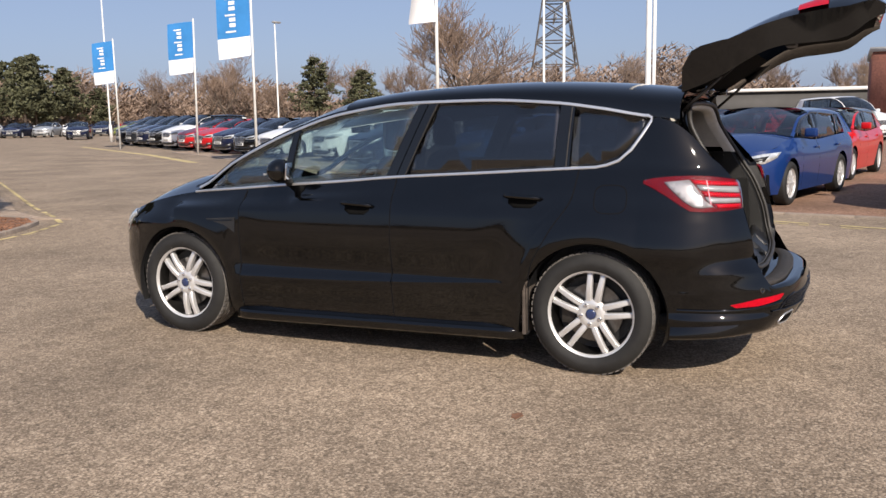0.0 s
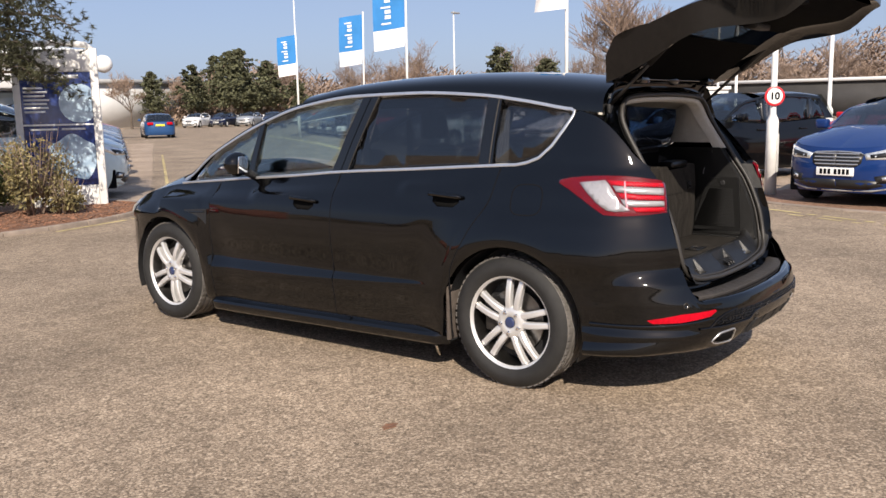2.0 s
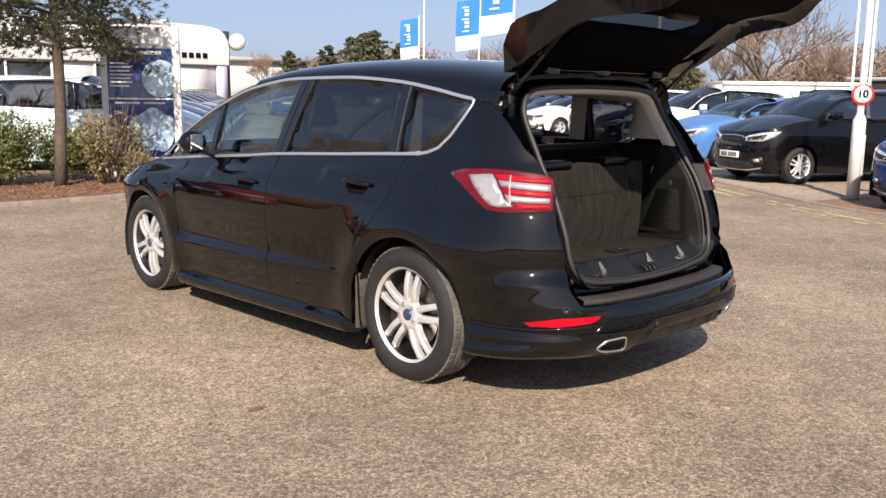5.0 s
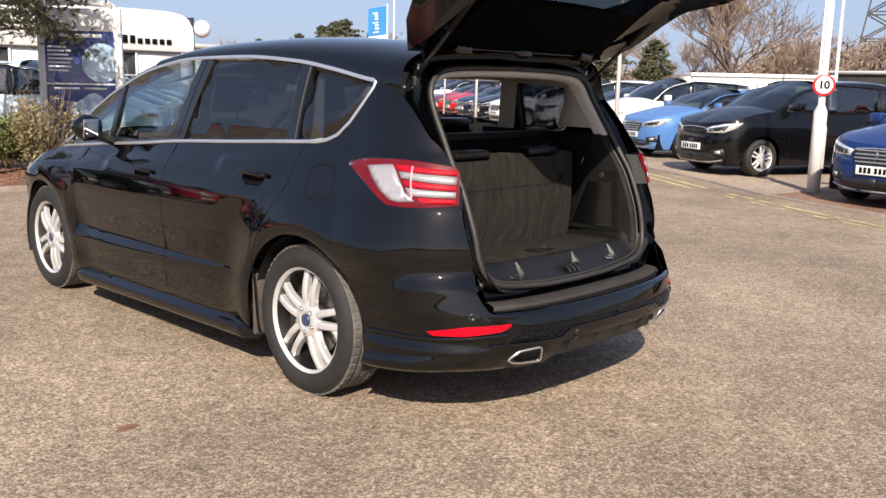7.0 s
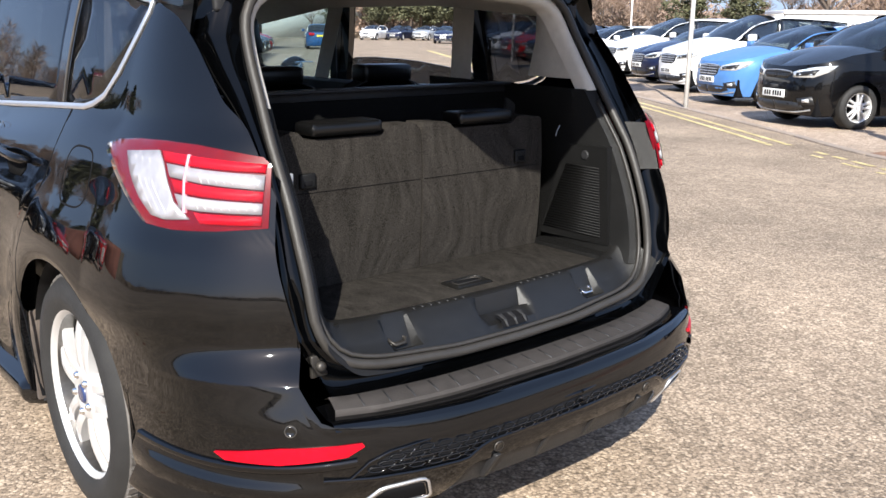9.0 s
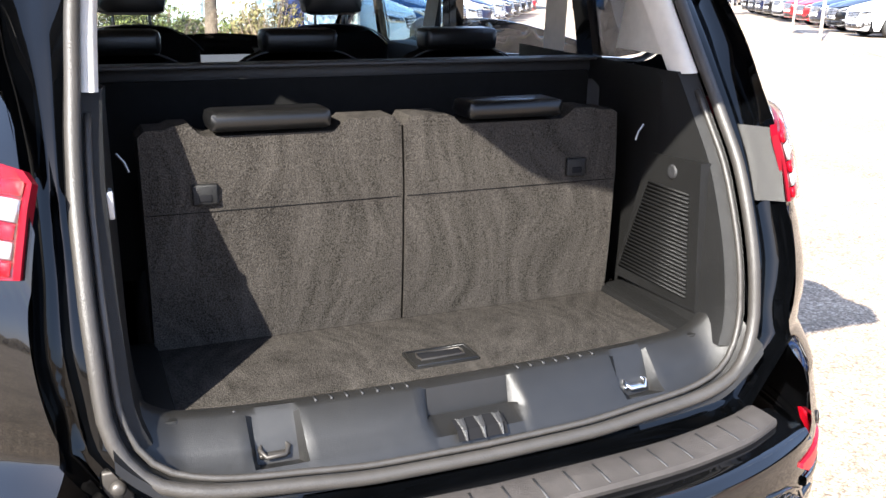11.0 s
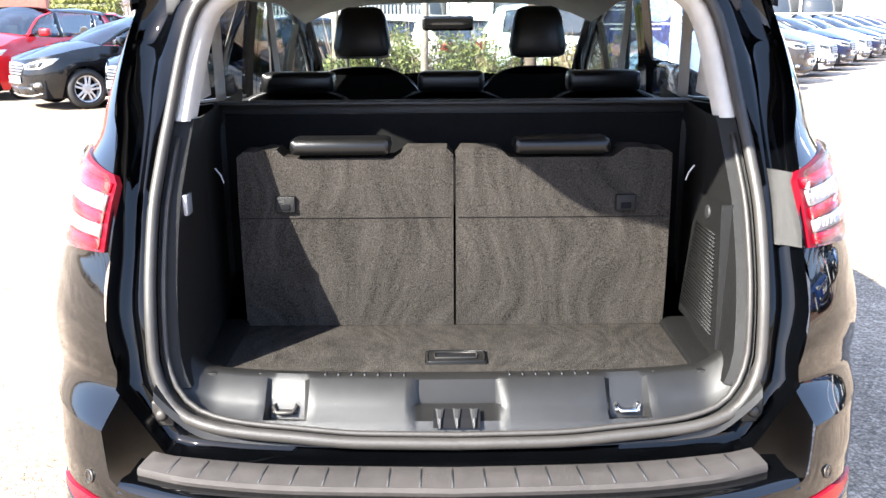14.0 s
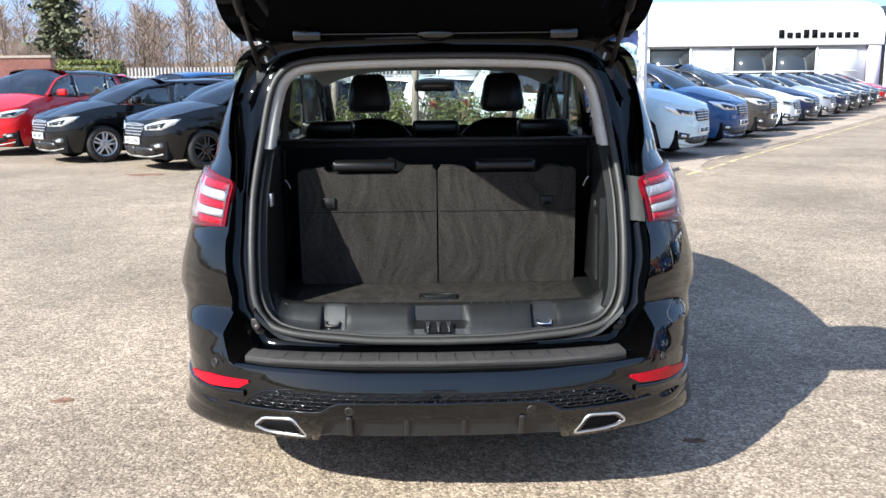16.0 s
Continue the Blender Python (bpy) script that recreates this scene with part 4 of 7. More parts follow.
ledge_edge = curve([(0, -1.04), (0.3, -1.025), (0.5, -0.985), (0.66, -0.925)])
step = []
for t in span(0, 1, 26):
    p, q = Vector((-0.622 * t, step_edge(0.622 * t), 0.526)), Vector((-0.606 * t, step_back(0.606 * t), 0.543))
    step.append([p + Vector((0, 0.004, -0.014)), p, p.lerp(q, 0.06) + Vector((0, 0, 0.007)), p.lerp(q, 0.5) + Vector((0, 0, 0.005)), q, q + Vector((0, 0.02, -0.012))])
ledge = []
for t in span(0, 1, 26):
    x = 0.66 * t
    e = ledge_edge(x)
    ledge.append([Vector((-x, e - 0.016, 0.504)), Vector((-x, e - 0.006, 0.516)), Vector((-x, e, 0.520)), Vector((-x, lerp(e, step_edge(x), 0.5), 0.5195)), Vector((-x * 0.99, step_edge(x) + 0.004, 0.517)), Vector((-x * 0.98, step_back(x), 0.524))])
lg = grid(ledge)
part("bumper_ledge", *join(lg, mirrored(lg)), M_PAINT, car, "gloss black bumper ledge", sharp=60)
st = grid(step)
part("bumper_step", *moved(join(st, mirrored(st)), Matrix.Translation((-0.012, 0, 0))), M_STEP, car, "black ribbed bumper step", sharp=40)
for k in range(-9, 10):
    x = abs(0.062 * k)
    p, q = Vector((0.062 * k - 0.012, step_edge(x), 0.526)), Vector((0.060 * k - 0.012, step_back(x), 0.543))
    part("step_rib", *tube([p.lerp(q, 0.12) + Vector((0, 0, 0.0055)), p.lerp(q, 0.5) + Vector((0, 0, 0.0035)), p.lerp(q, 0.88) + Vector((0, 0, -0.0005))], 0.0032, 6), M_BLACK, car)
for side, surf, owner in ((-1, shell.on, bumper_l), (1, shell.right, bumper_r)):
    part("reflector", *plate([(-0.715, 0.44), (-0.74, 0.425), (-0.86, 0.428), (-1.0, 0.447), (-1.035, 0.468), (-1.03, 0.476), (-0.86, 0.466)], surf, 0.006, 0.014, 0.03), M_LENSRED, owner, "red rear reflector", sharp=40)
    part("bumper_crease", *strip([(u, 0.405 + 0.028 * ((-0.6 - u) / 0.42) ** 2 * (u < -0.6)) for u in span(-0.46, -1.02, 16)], surf, 0.02, 0.009), M_PAINT, owner)
    spat = []
    for u in span(-0.432, -1.02, 30):
        f = lerp(1.0, 0.0, max(0.0, min(1.0, (-0.66 - u) / 0.36)))
        up = bump_low(u) - 0.25
        row = []
        for z, o in ((0.318, -0.002), (0.304, 0.006 * f), (0.272, 0.030 * f), (0.262, 0.031 * f), (0.248, 0.024 * f), (0.244, -0.03)):
            p, nn = surf(u, z + up)
            row.append(p + Vector((nn.x, nn.y, 0)).normalized() * o)
        spat.append(row)
    part("corner_spat", *grid(spat, flip=side > 0), M_PAINT, owner, sharp=60)
    for u, z in ((-0.885, 0.507), (-1.363, 0.402)):
        p, nn = surf(u, z)
        q = nn.to_track_quat("X", "Z").to_matrix().to_4x4()
        part("parking_sensor", *moved(lathe([(0.001, 0.0125), (0.004, 0.0105), (0.002, 0.009), (0.003, 0.0001)], 18), Matrix.Translation(p) @ q), M_GLOSSB, owner)
        part("sensor_ring", *moved(lathe([(0.0, 0.0145), (0.003, 0.014), (0.003, 0.012), (0.0, 0.0115)], 18), Matrix.Translation(p) @ q), M_DARKMETAL, owner)
    # honeycomb insert and its frame
    insert = [(-1.03, 0.395), (-1.08, 0.438), (-1.14, 0.452), (-1.66, 0.459), (-1.66, 0.434), (-1.36, 0.432), (-1.28, 0.411), (-1.2, 0.404)]
    part("honeycomb_back", *plate(insert, surf, 0.002, 0.004, 0.05), M_INK, owner, "black honeycomb insert")
    comb = []
    for r in range(5):
        for c in range(15):
            u, z = -1.06 - 0.044 * c - 0.022 * (r % 2), 0.411 + 0.0125 * r
            if inside((u, z), insert) and u > -1.655:
                comb.append(strip([(u + 0.0195 * math.cos(a), z + 0.0068 * math.sin(a)) for a in (math.pi / 3 * k for k in range(6))], surf, 0.0026, 0.006, closed=True))
    part("honeycomb", *join(*comb), M_GLOSSB, owner, "gloss black honeycomb mesh")
    part("insert_frame", *strip([(-1.0, 0.385), (-1.045, 0.43), (-1.09, 0.45), (-1.15, 0.460), (-1.66, 0.467)], surf, 0.007, 0.006), M_PAINT, owner)
    # exhaust trim
    ex = [(-1.030, 0.317), (-1.036, 0.327), (-1.066, 0.351), (-1.080, 0.355), (-1.156, 0.363), (-1.168, 0.361), (-1.177, 0.352), (-1.188, 0.300), (-1.184, 0.291), (-1.172, 0.288), (-1.084, 0.291), (-1.050, 0.300)]
    bezel = part("exhaust_trim", *strip(ex, surf, 0.007, 0.005, closed=True), M_CHROME, owner, "satin chrome exhaust surround")
    part("exhaust_hole", *plate(ex, surf, 0.0015, 0.004, 0.03), M_INK, bezel)
    part("exhaust_lip", *strip([(lerp(x, -1.115, 0.14), lerp(z, 0.33, 0.2)) for x, z in ex], surf, 0.003, 0.0035, closed=True), M_STEEL, bezel)
    # rolled edge under the honeycomb, dipping over the exhaust
    part("lower_ridge", *strip([(-0.95, 0.388), (-1.05, 0.389), (-1.148, 0.391), (-1.25, 0.393), (-1.275, 0.396), (-1.31, 0.418), (-1.335, 0.426), (-1.664, 0.427)], surf, 0.012, 0.009), M_PAINT, owner)
# sloped diffuser with its fins
diff = []
for u in span(-1.225, -1.664, 20):
    top = shell.at(u, bump_low(u) + 0.004)
    foot = Vector((top.x, top.y + (bump_low(u) - 0.302) * 0.62, 0.302))
    diff.append([top + Vector((0, 0.006, 0)), top.lerp(foot, 0.12) + Vector((0, 0.010, 0)), top.lerp(foot, 0.85) + Vector((0, 0.006, 0)), foot + Vector((0, 0.004, -0.002)), foot + Vector((0, 0.09, 0.01))])
dg = grid(diff)
part("diffuser", *join(dg, mirrored(dg)), M_BLACK, car, "black textured lower diffuser", sharp=50)
for x in (-0.285, -0.105, 0.075, 0.255):
    v, f = box(x - 0.009, x + 0.009, -1.072, -0.97, 0.303, 0.382, 0.005)
    part("diffuser_fin", [(p[0], p[1] + (0.382 - p[2]) * 0.62, p[2]) for p in v], f, M_BLACK, car)

# tailgate aperture: painted return, rubber seal
def arc_points(pts, n):
    P = [Vector(p) for p in pts]
    L = [0]
    for a, b in zip(P, P[1:]):
        L.append(L[-1] + (b - a).length)
    fx, fy, fz = (curve(list(zip(L, [p[i] for p in P]))) for i in range(3))
    return [Vector((fx(t), fy(t), fz(t))) for t in span(0, L[-1], n)]


seal = arc_points([(0, -0.845, 0.558), (-0.2, -0.845, 0.562), (-0.34, -0.84, 0.573), (-0.46, -0.835, 0.585), (-0.55, -0.82, 0.607), (-0.598, -0.803, 0.655), (-0.618, -0.787, 0.72), (-0.622, -0.77, 0.8), (-0.625, -0.735, 0.9), (-0.625, -0.69, 1.0), (-0.62, -0.625, 1.1), (-0.61, -0.562, 1.2), (-0.60, -0.50, 1.3), (-0.585, -0.46, 1.38), (-0.555, -0.447, 1.435), (-0.495, -0.44, 1.472), (-0.4, -0.435, 1.485), (-0.2, -0.43, 1.493), (0, -0.43, 1.495)], 60)
outer = arc_points([(0, -0.905, 0.530), (-0.3, -0.893, 0.529), (-0.55, -0.853, 0.529), (-0.615, -0.828, 0.535), shell.at(-0.90, 0.60), shell.at(-0.88, 0.70), shell.at(-0.85, 0.82), shell.at(-0.825, 0.94), shell.at(-0.79, 1.06), shell.at(-0.70, 1.172), shell.at(-0.60, 1.265), shell.at(-0.50, 1.352), shell.at(-0.43, 1.395), (-0.69, -0.44, 1.45), (-0.655, -0.43, 1.52), (-0.55, -0.43, 1.56), (-0.3, -0.43, 1.58), (0, -0.43, 1.585)], 60)
lip_path, at = arc_points(outer, 600), 0
hem = []
for q in arc_points(seal, 110):
    reach = lip_path[at:at + 60]
    at += min(range(len(reach)), key=lambda i: math.hypot(reach[i].x - q.x, reach[i].z - q.z))
    hem.append((lip_path[at], q))
hem[-1] = (lip_path[-1], hem[-1][1])
flange = []
for o, q in hem:
    inn = Vector((0, 0.036, 0)) if o.z < 1.4 else Vector((0, 0.026, -0.022))
    flange.append([o, o.lerp(q, 0.05) + inn * 0.45, o.lerp(q, 0.11) + inn * 0.85, o.lerp(q, 0.18) + inn, o.lerp(q, 0.42) + inn, o.lerp(q, 0.52) + inn * 0.8, o.lerp(q, 0.62) + inn * 0.4, o.lerp(q, 0.72) + inn * 0.22, o.lerp(q, 0.9) + inn * 0.1, q])
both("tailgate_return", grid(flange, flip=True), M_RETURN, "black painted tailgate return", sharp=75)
loop = seal + [Vector((-p.x, p.y, p.z)) for p in seal[-2:0:-1]]
part("tailgate_seal", *tube([p + Vector((0, -0.006, 0)) for p in loop], 0.0125, 10, closed=True), M_RUBBER, car, "grey rubber tailgate seal")
inner_lip = [p + Vector((-p.x * 0.035, 0.012, (0.95 - p.z) * 0.03)) for p in [q for q in loop[len(seal):] if q.z < 1.16] + [q for q in seal if q.z < 1.16]]
part("seal_lip", *tube(inner_lip, 0.006, 8), M_RUBBER, car)
for s in (-1, 1):
    stop = part("rubber_stop", *moved(lathe([(0, 0.013), (0.008, 0.012), (0.012, 0.007), (0.012, 0.0001)], 16), Matrix.Translation((0.608 * s, -0.80, 0.603)) @ Matrix.Rotation(radians(-90), 4, "Z")), M_DARKMETAL, car, "metal bump stop")
    part("stop_plate", *box(0.608 * s - 0.022, 0.608 * s + 0.022, -0.797, -0.785, 0.575, 0.63, 0.004), M_DARKMETAL, stop)
    if s < 0:
        continue
    cover = []
    for o, q in hem:
        if 0.93 < o.z < 1.09:
            cover.append([Vector((-p.x, p.y, p.z)) for p in (o.lerp(q, 0.03), o.lerp(q, 0.10) + Vector((0, 0.004, 0)), o.lerp(q, 0.4) + Vector((0, 0.012, 0)), o.lerp(q, 0.62) + Vector((0, 0.010, 0)), o.lerp(q, 0.66) + Vector((0, 0.03, 0)))])
    part("return_cover", *grid(cover), M_TRIM2, car, "grey plastic lamp cover")

# boot lining
side_pts = [p for p in seal if 0.645 < p.z < 1.205]
wall = []
for p in side_pts:
    a = p + Vector((0.01, 0.012, 0))
    zz = max(p.z, 0.64)
    wall.append([a, Vector((p.x + 0.045, p.y + 0.03, zz)), Vector((p.x + 0.052, p.y + 0.09, zz)), Vector((lerp(-0.565, -0.56, 0.5), -0.5, zz)), Vector((-0.575, -0.40, zz)), Vector((-0.60, -0.2, zz)), Vector((-0.66, 0.35, zz))])
lining_r = both("boot_side_lining", grid(wall), M_LINING, "dark grey plastic boot side lining", sharp=45)[1]
top_pts = [p for p in seal if p.z >= 1.19 and p.x < -0.5]
dp = []
for p in top_pts:
    dp.append([p + Vector((0.01, 0.01, 0)), p + Vector((0.035, 0.03, 0)), p + Vector((0.03, 0.09, 0)), Vector((-0.60, -0.29 + 0.25 * max(0, 1.33 - p.z), p.z)), Vector((-0.68, -0.22 + 0.3 * max(0, 1.33 - p.z), p.z))])
both("rear_pillar_trim", grid(dp), M_GREYTRIM, "light grey rear pillar trim", sharp=50)
lin = []
for t in span(0, 1, 20):
    y = lerp(-0.42, 1.72, t)
    lin.append([(x, y, min(TOP(y) - 0.05, lerp(1.485, 1.54, min(1, t * 3)) if t < 0.7 else lerp(1.54, 1.462, (t - 0.7) / 0.3)) - 0.09 * abs(x / 0.66) ** 4) for x in span(-0.66, 0.66, 14)])
part("headlining", *grid(lin), M_GREYTRIM, car, "light grey headlining")
ring = []
for k, p in enumerate(loop):
    if p.z > 1.155:
        run = loop[min(k + 1, len(loop) - 1)] - loop[k - 1]
        inw = Vector((run.z, 0, -run.x)).normalized()
        ring.append([p + inw * 0.006 + Vector((0, 0.012, 0)), p + inw * 0.016 + Vector((0, 0.002, 0)), p + inw * 0.029 + Vector((0, 0.006, 0)), p + inw * 0.039 + Vector((0, 0.022, 0)), p + inw * 0.04 + Vector((0, 0.07, 0))])
part("header_trim", *grid(ring), M_GREYTRIM, car, "light grey rear header trim")

# right-hand grille panel in the lining, left-hand lamp
gx = lambda y: 0.565
wall_r = lambda u, z: (Vector((gx(u) + 0.004, u, z)), Vector((-1, 0, 0)))
panel = part("vent_panel", *plate([(-0.685, 0.69), (-0.385, 0.685), (-0.475, 0.985), (-0.50, 1.0), (-0.66, 1.005)], wall_r, 0.012, 0.03, 0.05), M_LINING, car, "grey slatted vent panel", sharp=30)
for k in range(26):
    z = 0.712 + 0.0088 * k
    y0, y1 = lerp(-0.652, -0.632, k / 25), lerp(-0.402, -0.492, k / 25)
    if y1 - y0 > 0.01:
        part("slat", *box(gx(y0) - 0.0115, gx(y0) - 0.007, y0, y1, z, z + 0.0045), M_LINING, panel)
part("vent_knob", *moved(lathe([(0, 0.016), (-0.003, 0.015), (-0.004, 0.011), (-0.002, 0.0001)], 16), Matrix.Translation((gx(-0.6) - 0.008, -0.57, 0.972))), M_BLACK, panel)
part("boot_lamp", *box(-0.582, -0.569, -0.64, -0.60, 0.985, 1.03, 0.003), M_LENSCLEAR, car, "small clear boot lamp")
both("side_hook", tube([(-0.552, -0.46, 1.058), (-0.54, -0.46, 1.042), (-0.534, -0.46, 1.024)], 0.0026, 6), M_STEEL)

# boot floor, pull handle, sill cover
part("boot_floor", *box(-0.52, 0.52, -0.735, -0.40, 0.625, 0.655, 0.006), M_CARPET, car, "brushed grey boot carpet", sharp=40)
both("floor_ledge", box(-0.61, -0.505, -0.735, -0.38, 0.60, 0.668, 0.012), M_LINING, "dark plastic floor ledge", sharp=40)
pull = part("floor_pull", *box(-0.069, 0.067, -0.668, -0.590, 0.653, 0.6595, 0.006), M_SILL, car, "black floor pull handle", sharp=40)
part("pull_slot", *box(-0.046, 0.044, -0.640, -0.612, 0.656, 0.6605, 0.002), M_INK, pull, sharp=40)
part("slot_edge", *tube([(-0.046, -0.643, 0.661), (0.044, -0.643, 0.661), (0.047, -0.626, 0.661), (0.044, -0.610, 0.661), (-0.046, -0.610, 0.661), (-0.049, -0.626, 0.661)], 0.0026, 6, closed=True), M_DARKMETAL, pull)
part("pull_rim", *tube([(-0.062, -0.662, 0.659), (0.060, -0.662, 0.659), (0.063, -0.629, 0.659), (0.060, -0.596, 0.659), (-0.062, -0.596, 0.659), (-0.065, -0.629, 0.659)], 0.003, 6, closed=True), M_SILL, pull)
prof = [(-0.690, 0.640), (-0.694, 0.660), (-0.712, 0.661), (-0.724, 0.655), (-0.766, 0.617), (-0.772, 0.609), (-0.805, 0.592), (-0.835, 0.568), (-0.84, 0.55)]
sl = []
for x in span(-0.61, 0.61, 122):
    rec = 1.0 if abs(x) < 0.082 else max(0, 1 - (abs(x) - 0.082) / 0.012)
    lash = max(0, min(1, (0.046 - abs(abs(x) - 0.355)) / 0.01))
    dip = 0.02 * max(0, 1 - (x / 0.565) ** 2) - 0.012
    col = []
    for j, (y, z) in enumerate(prof):
        zz, yy = z, y
        if 3 <= j <= 5:
            zz -= 0.012 * rec * (j == 4)
            yy += 0.030 * rec * (j >= 4)
            zz -= (0.03 if j == 5 else 0.024 if j == 4 else 0.004) * lash
            yy += 0.012 * lash * (j >= 4)
        if j >= 7:
            zz -= dip
        col.append((x, yy - (0.026 * max(0, 1 - (x / 0.565) ** 2) if j < 6 else 0.012 * max(0, 1 - (x / 0.565) ** 2) if j == 6 else 0), zz + 0.014 * min(1.0, abs(x) / 0.565) ** 6 + 0.075 * max(0.0, (abs(x) - 0.5) / 0.11) ** 2))
    sl.append(col)
sill = part("sill_cover", *grid(sl), M_SILL, car, "grained plastic boot sill cover", sharp=38)
for k in range(37):
    x = -0.50 + k * 1.0 / 36
    if abs(x) > 0.09 and abs(abs(x) - 0.355) > 0.05:
        part("sill_rib", *box(x - 0.0022, x + 0.0022, -0.716 - 0.026 * (1 - (x / 0.565) ** 2), -0.700 - 0.026 * (1 - (x / 0.565) ** 2), 0.658, 0.6622), M_BLACK, sill)
slope = [(-0.793, 0.6065), (-0.8185, 0.5975), (-0.829, 0.581)]
lq = [[(x, y - 0.005, z + 0.004) for y, z in slope] for x in (-0.05, 0.046)]
latch = part("latch_opening", *grid(lq), M_INK, sill, "dark latch opening", smooth=False)
for x in (-0.037, -0.002, 0.033):
    tq = [[(x + dx * (1.4 - 0.5 * k), y - 0.008 - 0.004 * (abs(dx) < 0.003), z + 0.007) for k, (y, z) in enumerate(slope)] for dx in (-0.006, -0.0025, 0.0025, 0.006)]
    part("latch_tooth", *grid(tq), M_TRIM, latch, smooth=False)
for x, m in ((-0.36, M_DARKMETAL), (0.356, M_BRIGHT)):
    eye = part("lashing_eye", *tube([(x - 0.02, -0.757, 0.606), (x - 0.024, -0.77, 0.604), (x - 0.016, -0.782, 0.596), (x + 0.016, -0.782, 0.596), (x + 0.024, -0.77, 0.604), (x + 0.02, -0.757, 0.606)], 0.0045, 8, closed=True), m, car, "metal lashing eye")
    part("eye_plate", *box(x - 0.026, x + 0.026, -0.776, -0.756, 0.590, 0.598, 0.003), m, eye)

# third-row seat backs
def seat_back(s):
    """One carpeted seat back with its folded headrest; s = -1 left, 1 right."""
    x0, x1 = (-0.512, -0.003) if s < 0 else (0.003, 0.512)
    hx0, hx1 = (-0.385, -0.15) if s < 0 else (0.14, 0.365)
    outline = [(x0, 0.656), (x1, 0.656), (x1, 1.085), (x1 - 0.012 * (s < 0), 1.092)]
    top = []
    n0, n1 = hx0 - 0.012, hx1 + 0.012
    for x in span(x1 - 0.014, x0 + 0.014, 30):
        d = min(1, max(0, min(x - n0 + 0.02, n1 + 0.02 - x) / 0.02))
        top.append((x, 1.094 - 0.022 * d - 0.006 * (abs(x) > 0.46)))
    outline = outline[:2] + [(x1, 1.08)] + top + [(x0, 1.075)]
    surf = lambda u, z: (Vector((u, -0.408 - 0.012 * math.sin(math.pi * (z - 0.65) / 0.45) - (0.004 if z > 0.93 else 0), z)), Vector((0, -1, 0)))
    back = part("seat_back", *plate(outline, surf, 0.0, 0.09, 0.035), M_CARPET, car, "carpet-backed third-row seat back", sharp=40)
    part("seat_crease", *box(x0 + 0.004, x1 - 0.004, -0.4222, -0.415, 0.9300, 0.9310), M_VOID, back)
    part("folded_headrest", *box(hx0, hx1, -0.432, -0.335, 1.080, 1.118, 0.015), M_LEATHER, car, "black leather folded headrest", sharp=60)
    cx = -0.40 if s < 0 else 0.405
    clip = part("seat_catch", *box(cx - 0.024, cx + 0.024, -0.431, -0.412, 0.945, 0.985, 0.004), M_LINING, back)
    part("catch_slot", *box(cx - 0.012, cx + 0.012, -0.433, -0.42, 0.952, 0.966, 0.002), M_INK, clip)


seat_back(-1)
seat_back(1)
part("load_cover", *tube([(-0.63, -0.12, 1.160), (0.63, -0.12, 1.160)], 0.021, 12), M_DARKIN, car, "black roller load cover")
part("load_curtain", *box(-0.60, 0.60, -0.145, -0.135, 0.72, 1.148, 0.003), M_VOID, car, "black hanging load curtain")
part("load_cover_lip", *box(-0.62, 0.62, -0.175, -0.10, 1.174, 1.182, 0.003), M_BLACK, car)
both("rear_cavity", box(-0.72, -0.60, -0.30, 1.4, 0.5, 1.13, 0.02), M_DARKIN)
part("cabin_floor", *box(-0.74, 0.74, -0.40, 2.6, 0.26, 0.34, 0.02), M_DARKIN, car)
part("third_row_base", *box(-0.52, 0.52, -0.33, 0.15, 0.4, 0.75, 0.05), M_DARKIN, car)


def cabin_seat(x, y, w, top, head, tilt=0.16, hrx=0.12):
    """A leather seat with rounded shoulders, piping and a headrest, facing the nose."""
    P, crown = [], lambda a: max(0.0, 1 - abs(a) ** 3.2)
    for t in span(0, 1, 10):
        ring = []
        for a in span(0, 2 * math.pi, 28)[:-1]:
            c, d = math.copysign(abs(math.cos(a)) ** 0.55, math.cos(a)), math.copysign(abs(math.sin(a)) ** 0.6, math.sin(a))
            z = lerp(0.55, top - 0.10 * (1 - crown(c)), t)
            ring.append((x + w * c * (0.96 + 0.04 * math.sin(math.pi * t)), y - tilt * t + 0.075 * (1 - 0.35 * t) * d, z))
        P.append(ring)
    v, f = grid(P, close=True)
    seat = part("seat", *(list(v), f + [tuple(range(28))[::-1], tuple(range(280, 308))]), M_LEATHER, car, "black leather seat", sharp=60)
    part("seat_piping", *tube([(x + w * c, y - tilt - 0.05, top - 0.10 * (1 - crown(c)) + 0.001) for c in span(-0.985, 0.985, 24)], 0.0035, 6), M_PIPING, seat, "grey piping")
    part("seat_cushion", *box(x - w, x + w, y + 0.02, y + 0.52, 0.42, 0.6, 0.05), M_LEATHER, seat)
    tall = head[1] - head[0] > 0.1
    hb = moved(box(-hrx, hrx, -0.05, 0.05, 0, head[1] - head[0], 0.045 if tall else 0.02), Matrix.Translation((x, y - tilt - 0.01, head[0])))
    rise = lambda q: max(0.0, min(1.0, (q[2] - head[0]) / (head[1] - head[0])))
    if tall:
        hb = [Vector((x + (q[0] - x) * (1.02 - 0.3 * rise(q) ** 2), q[1] + 0.02 * rise(q), q[2] + 0.018 * rise(q))) for q in hb[0]], hb[1]
    part("headrest", *hb, M_LEATHER, seat, sharp=60)
    for s in (-1, 1):
        part("headrest_post", *tube([(x + 0.065 * s, y - tilt, top - 0.03), (x + 0.065 * s, y - tilt - 0.005, head[0] + 0.02)], 0.006, 6), M_STEEL, seat)


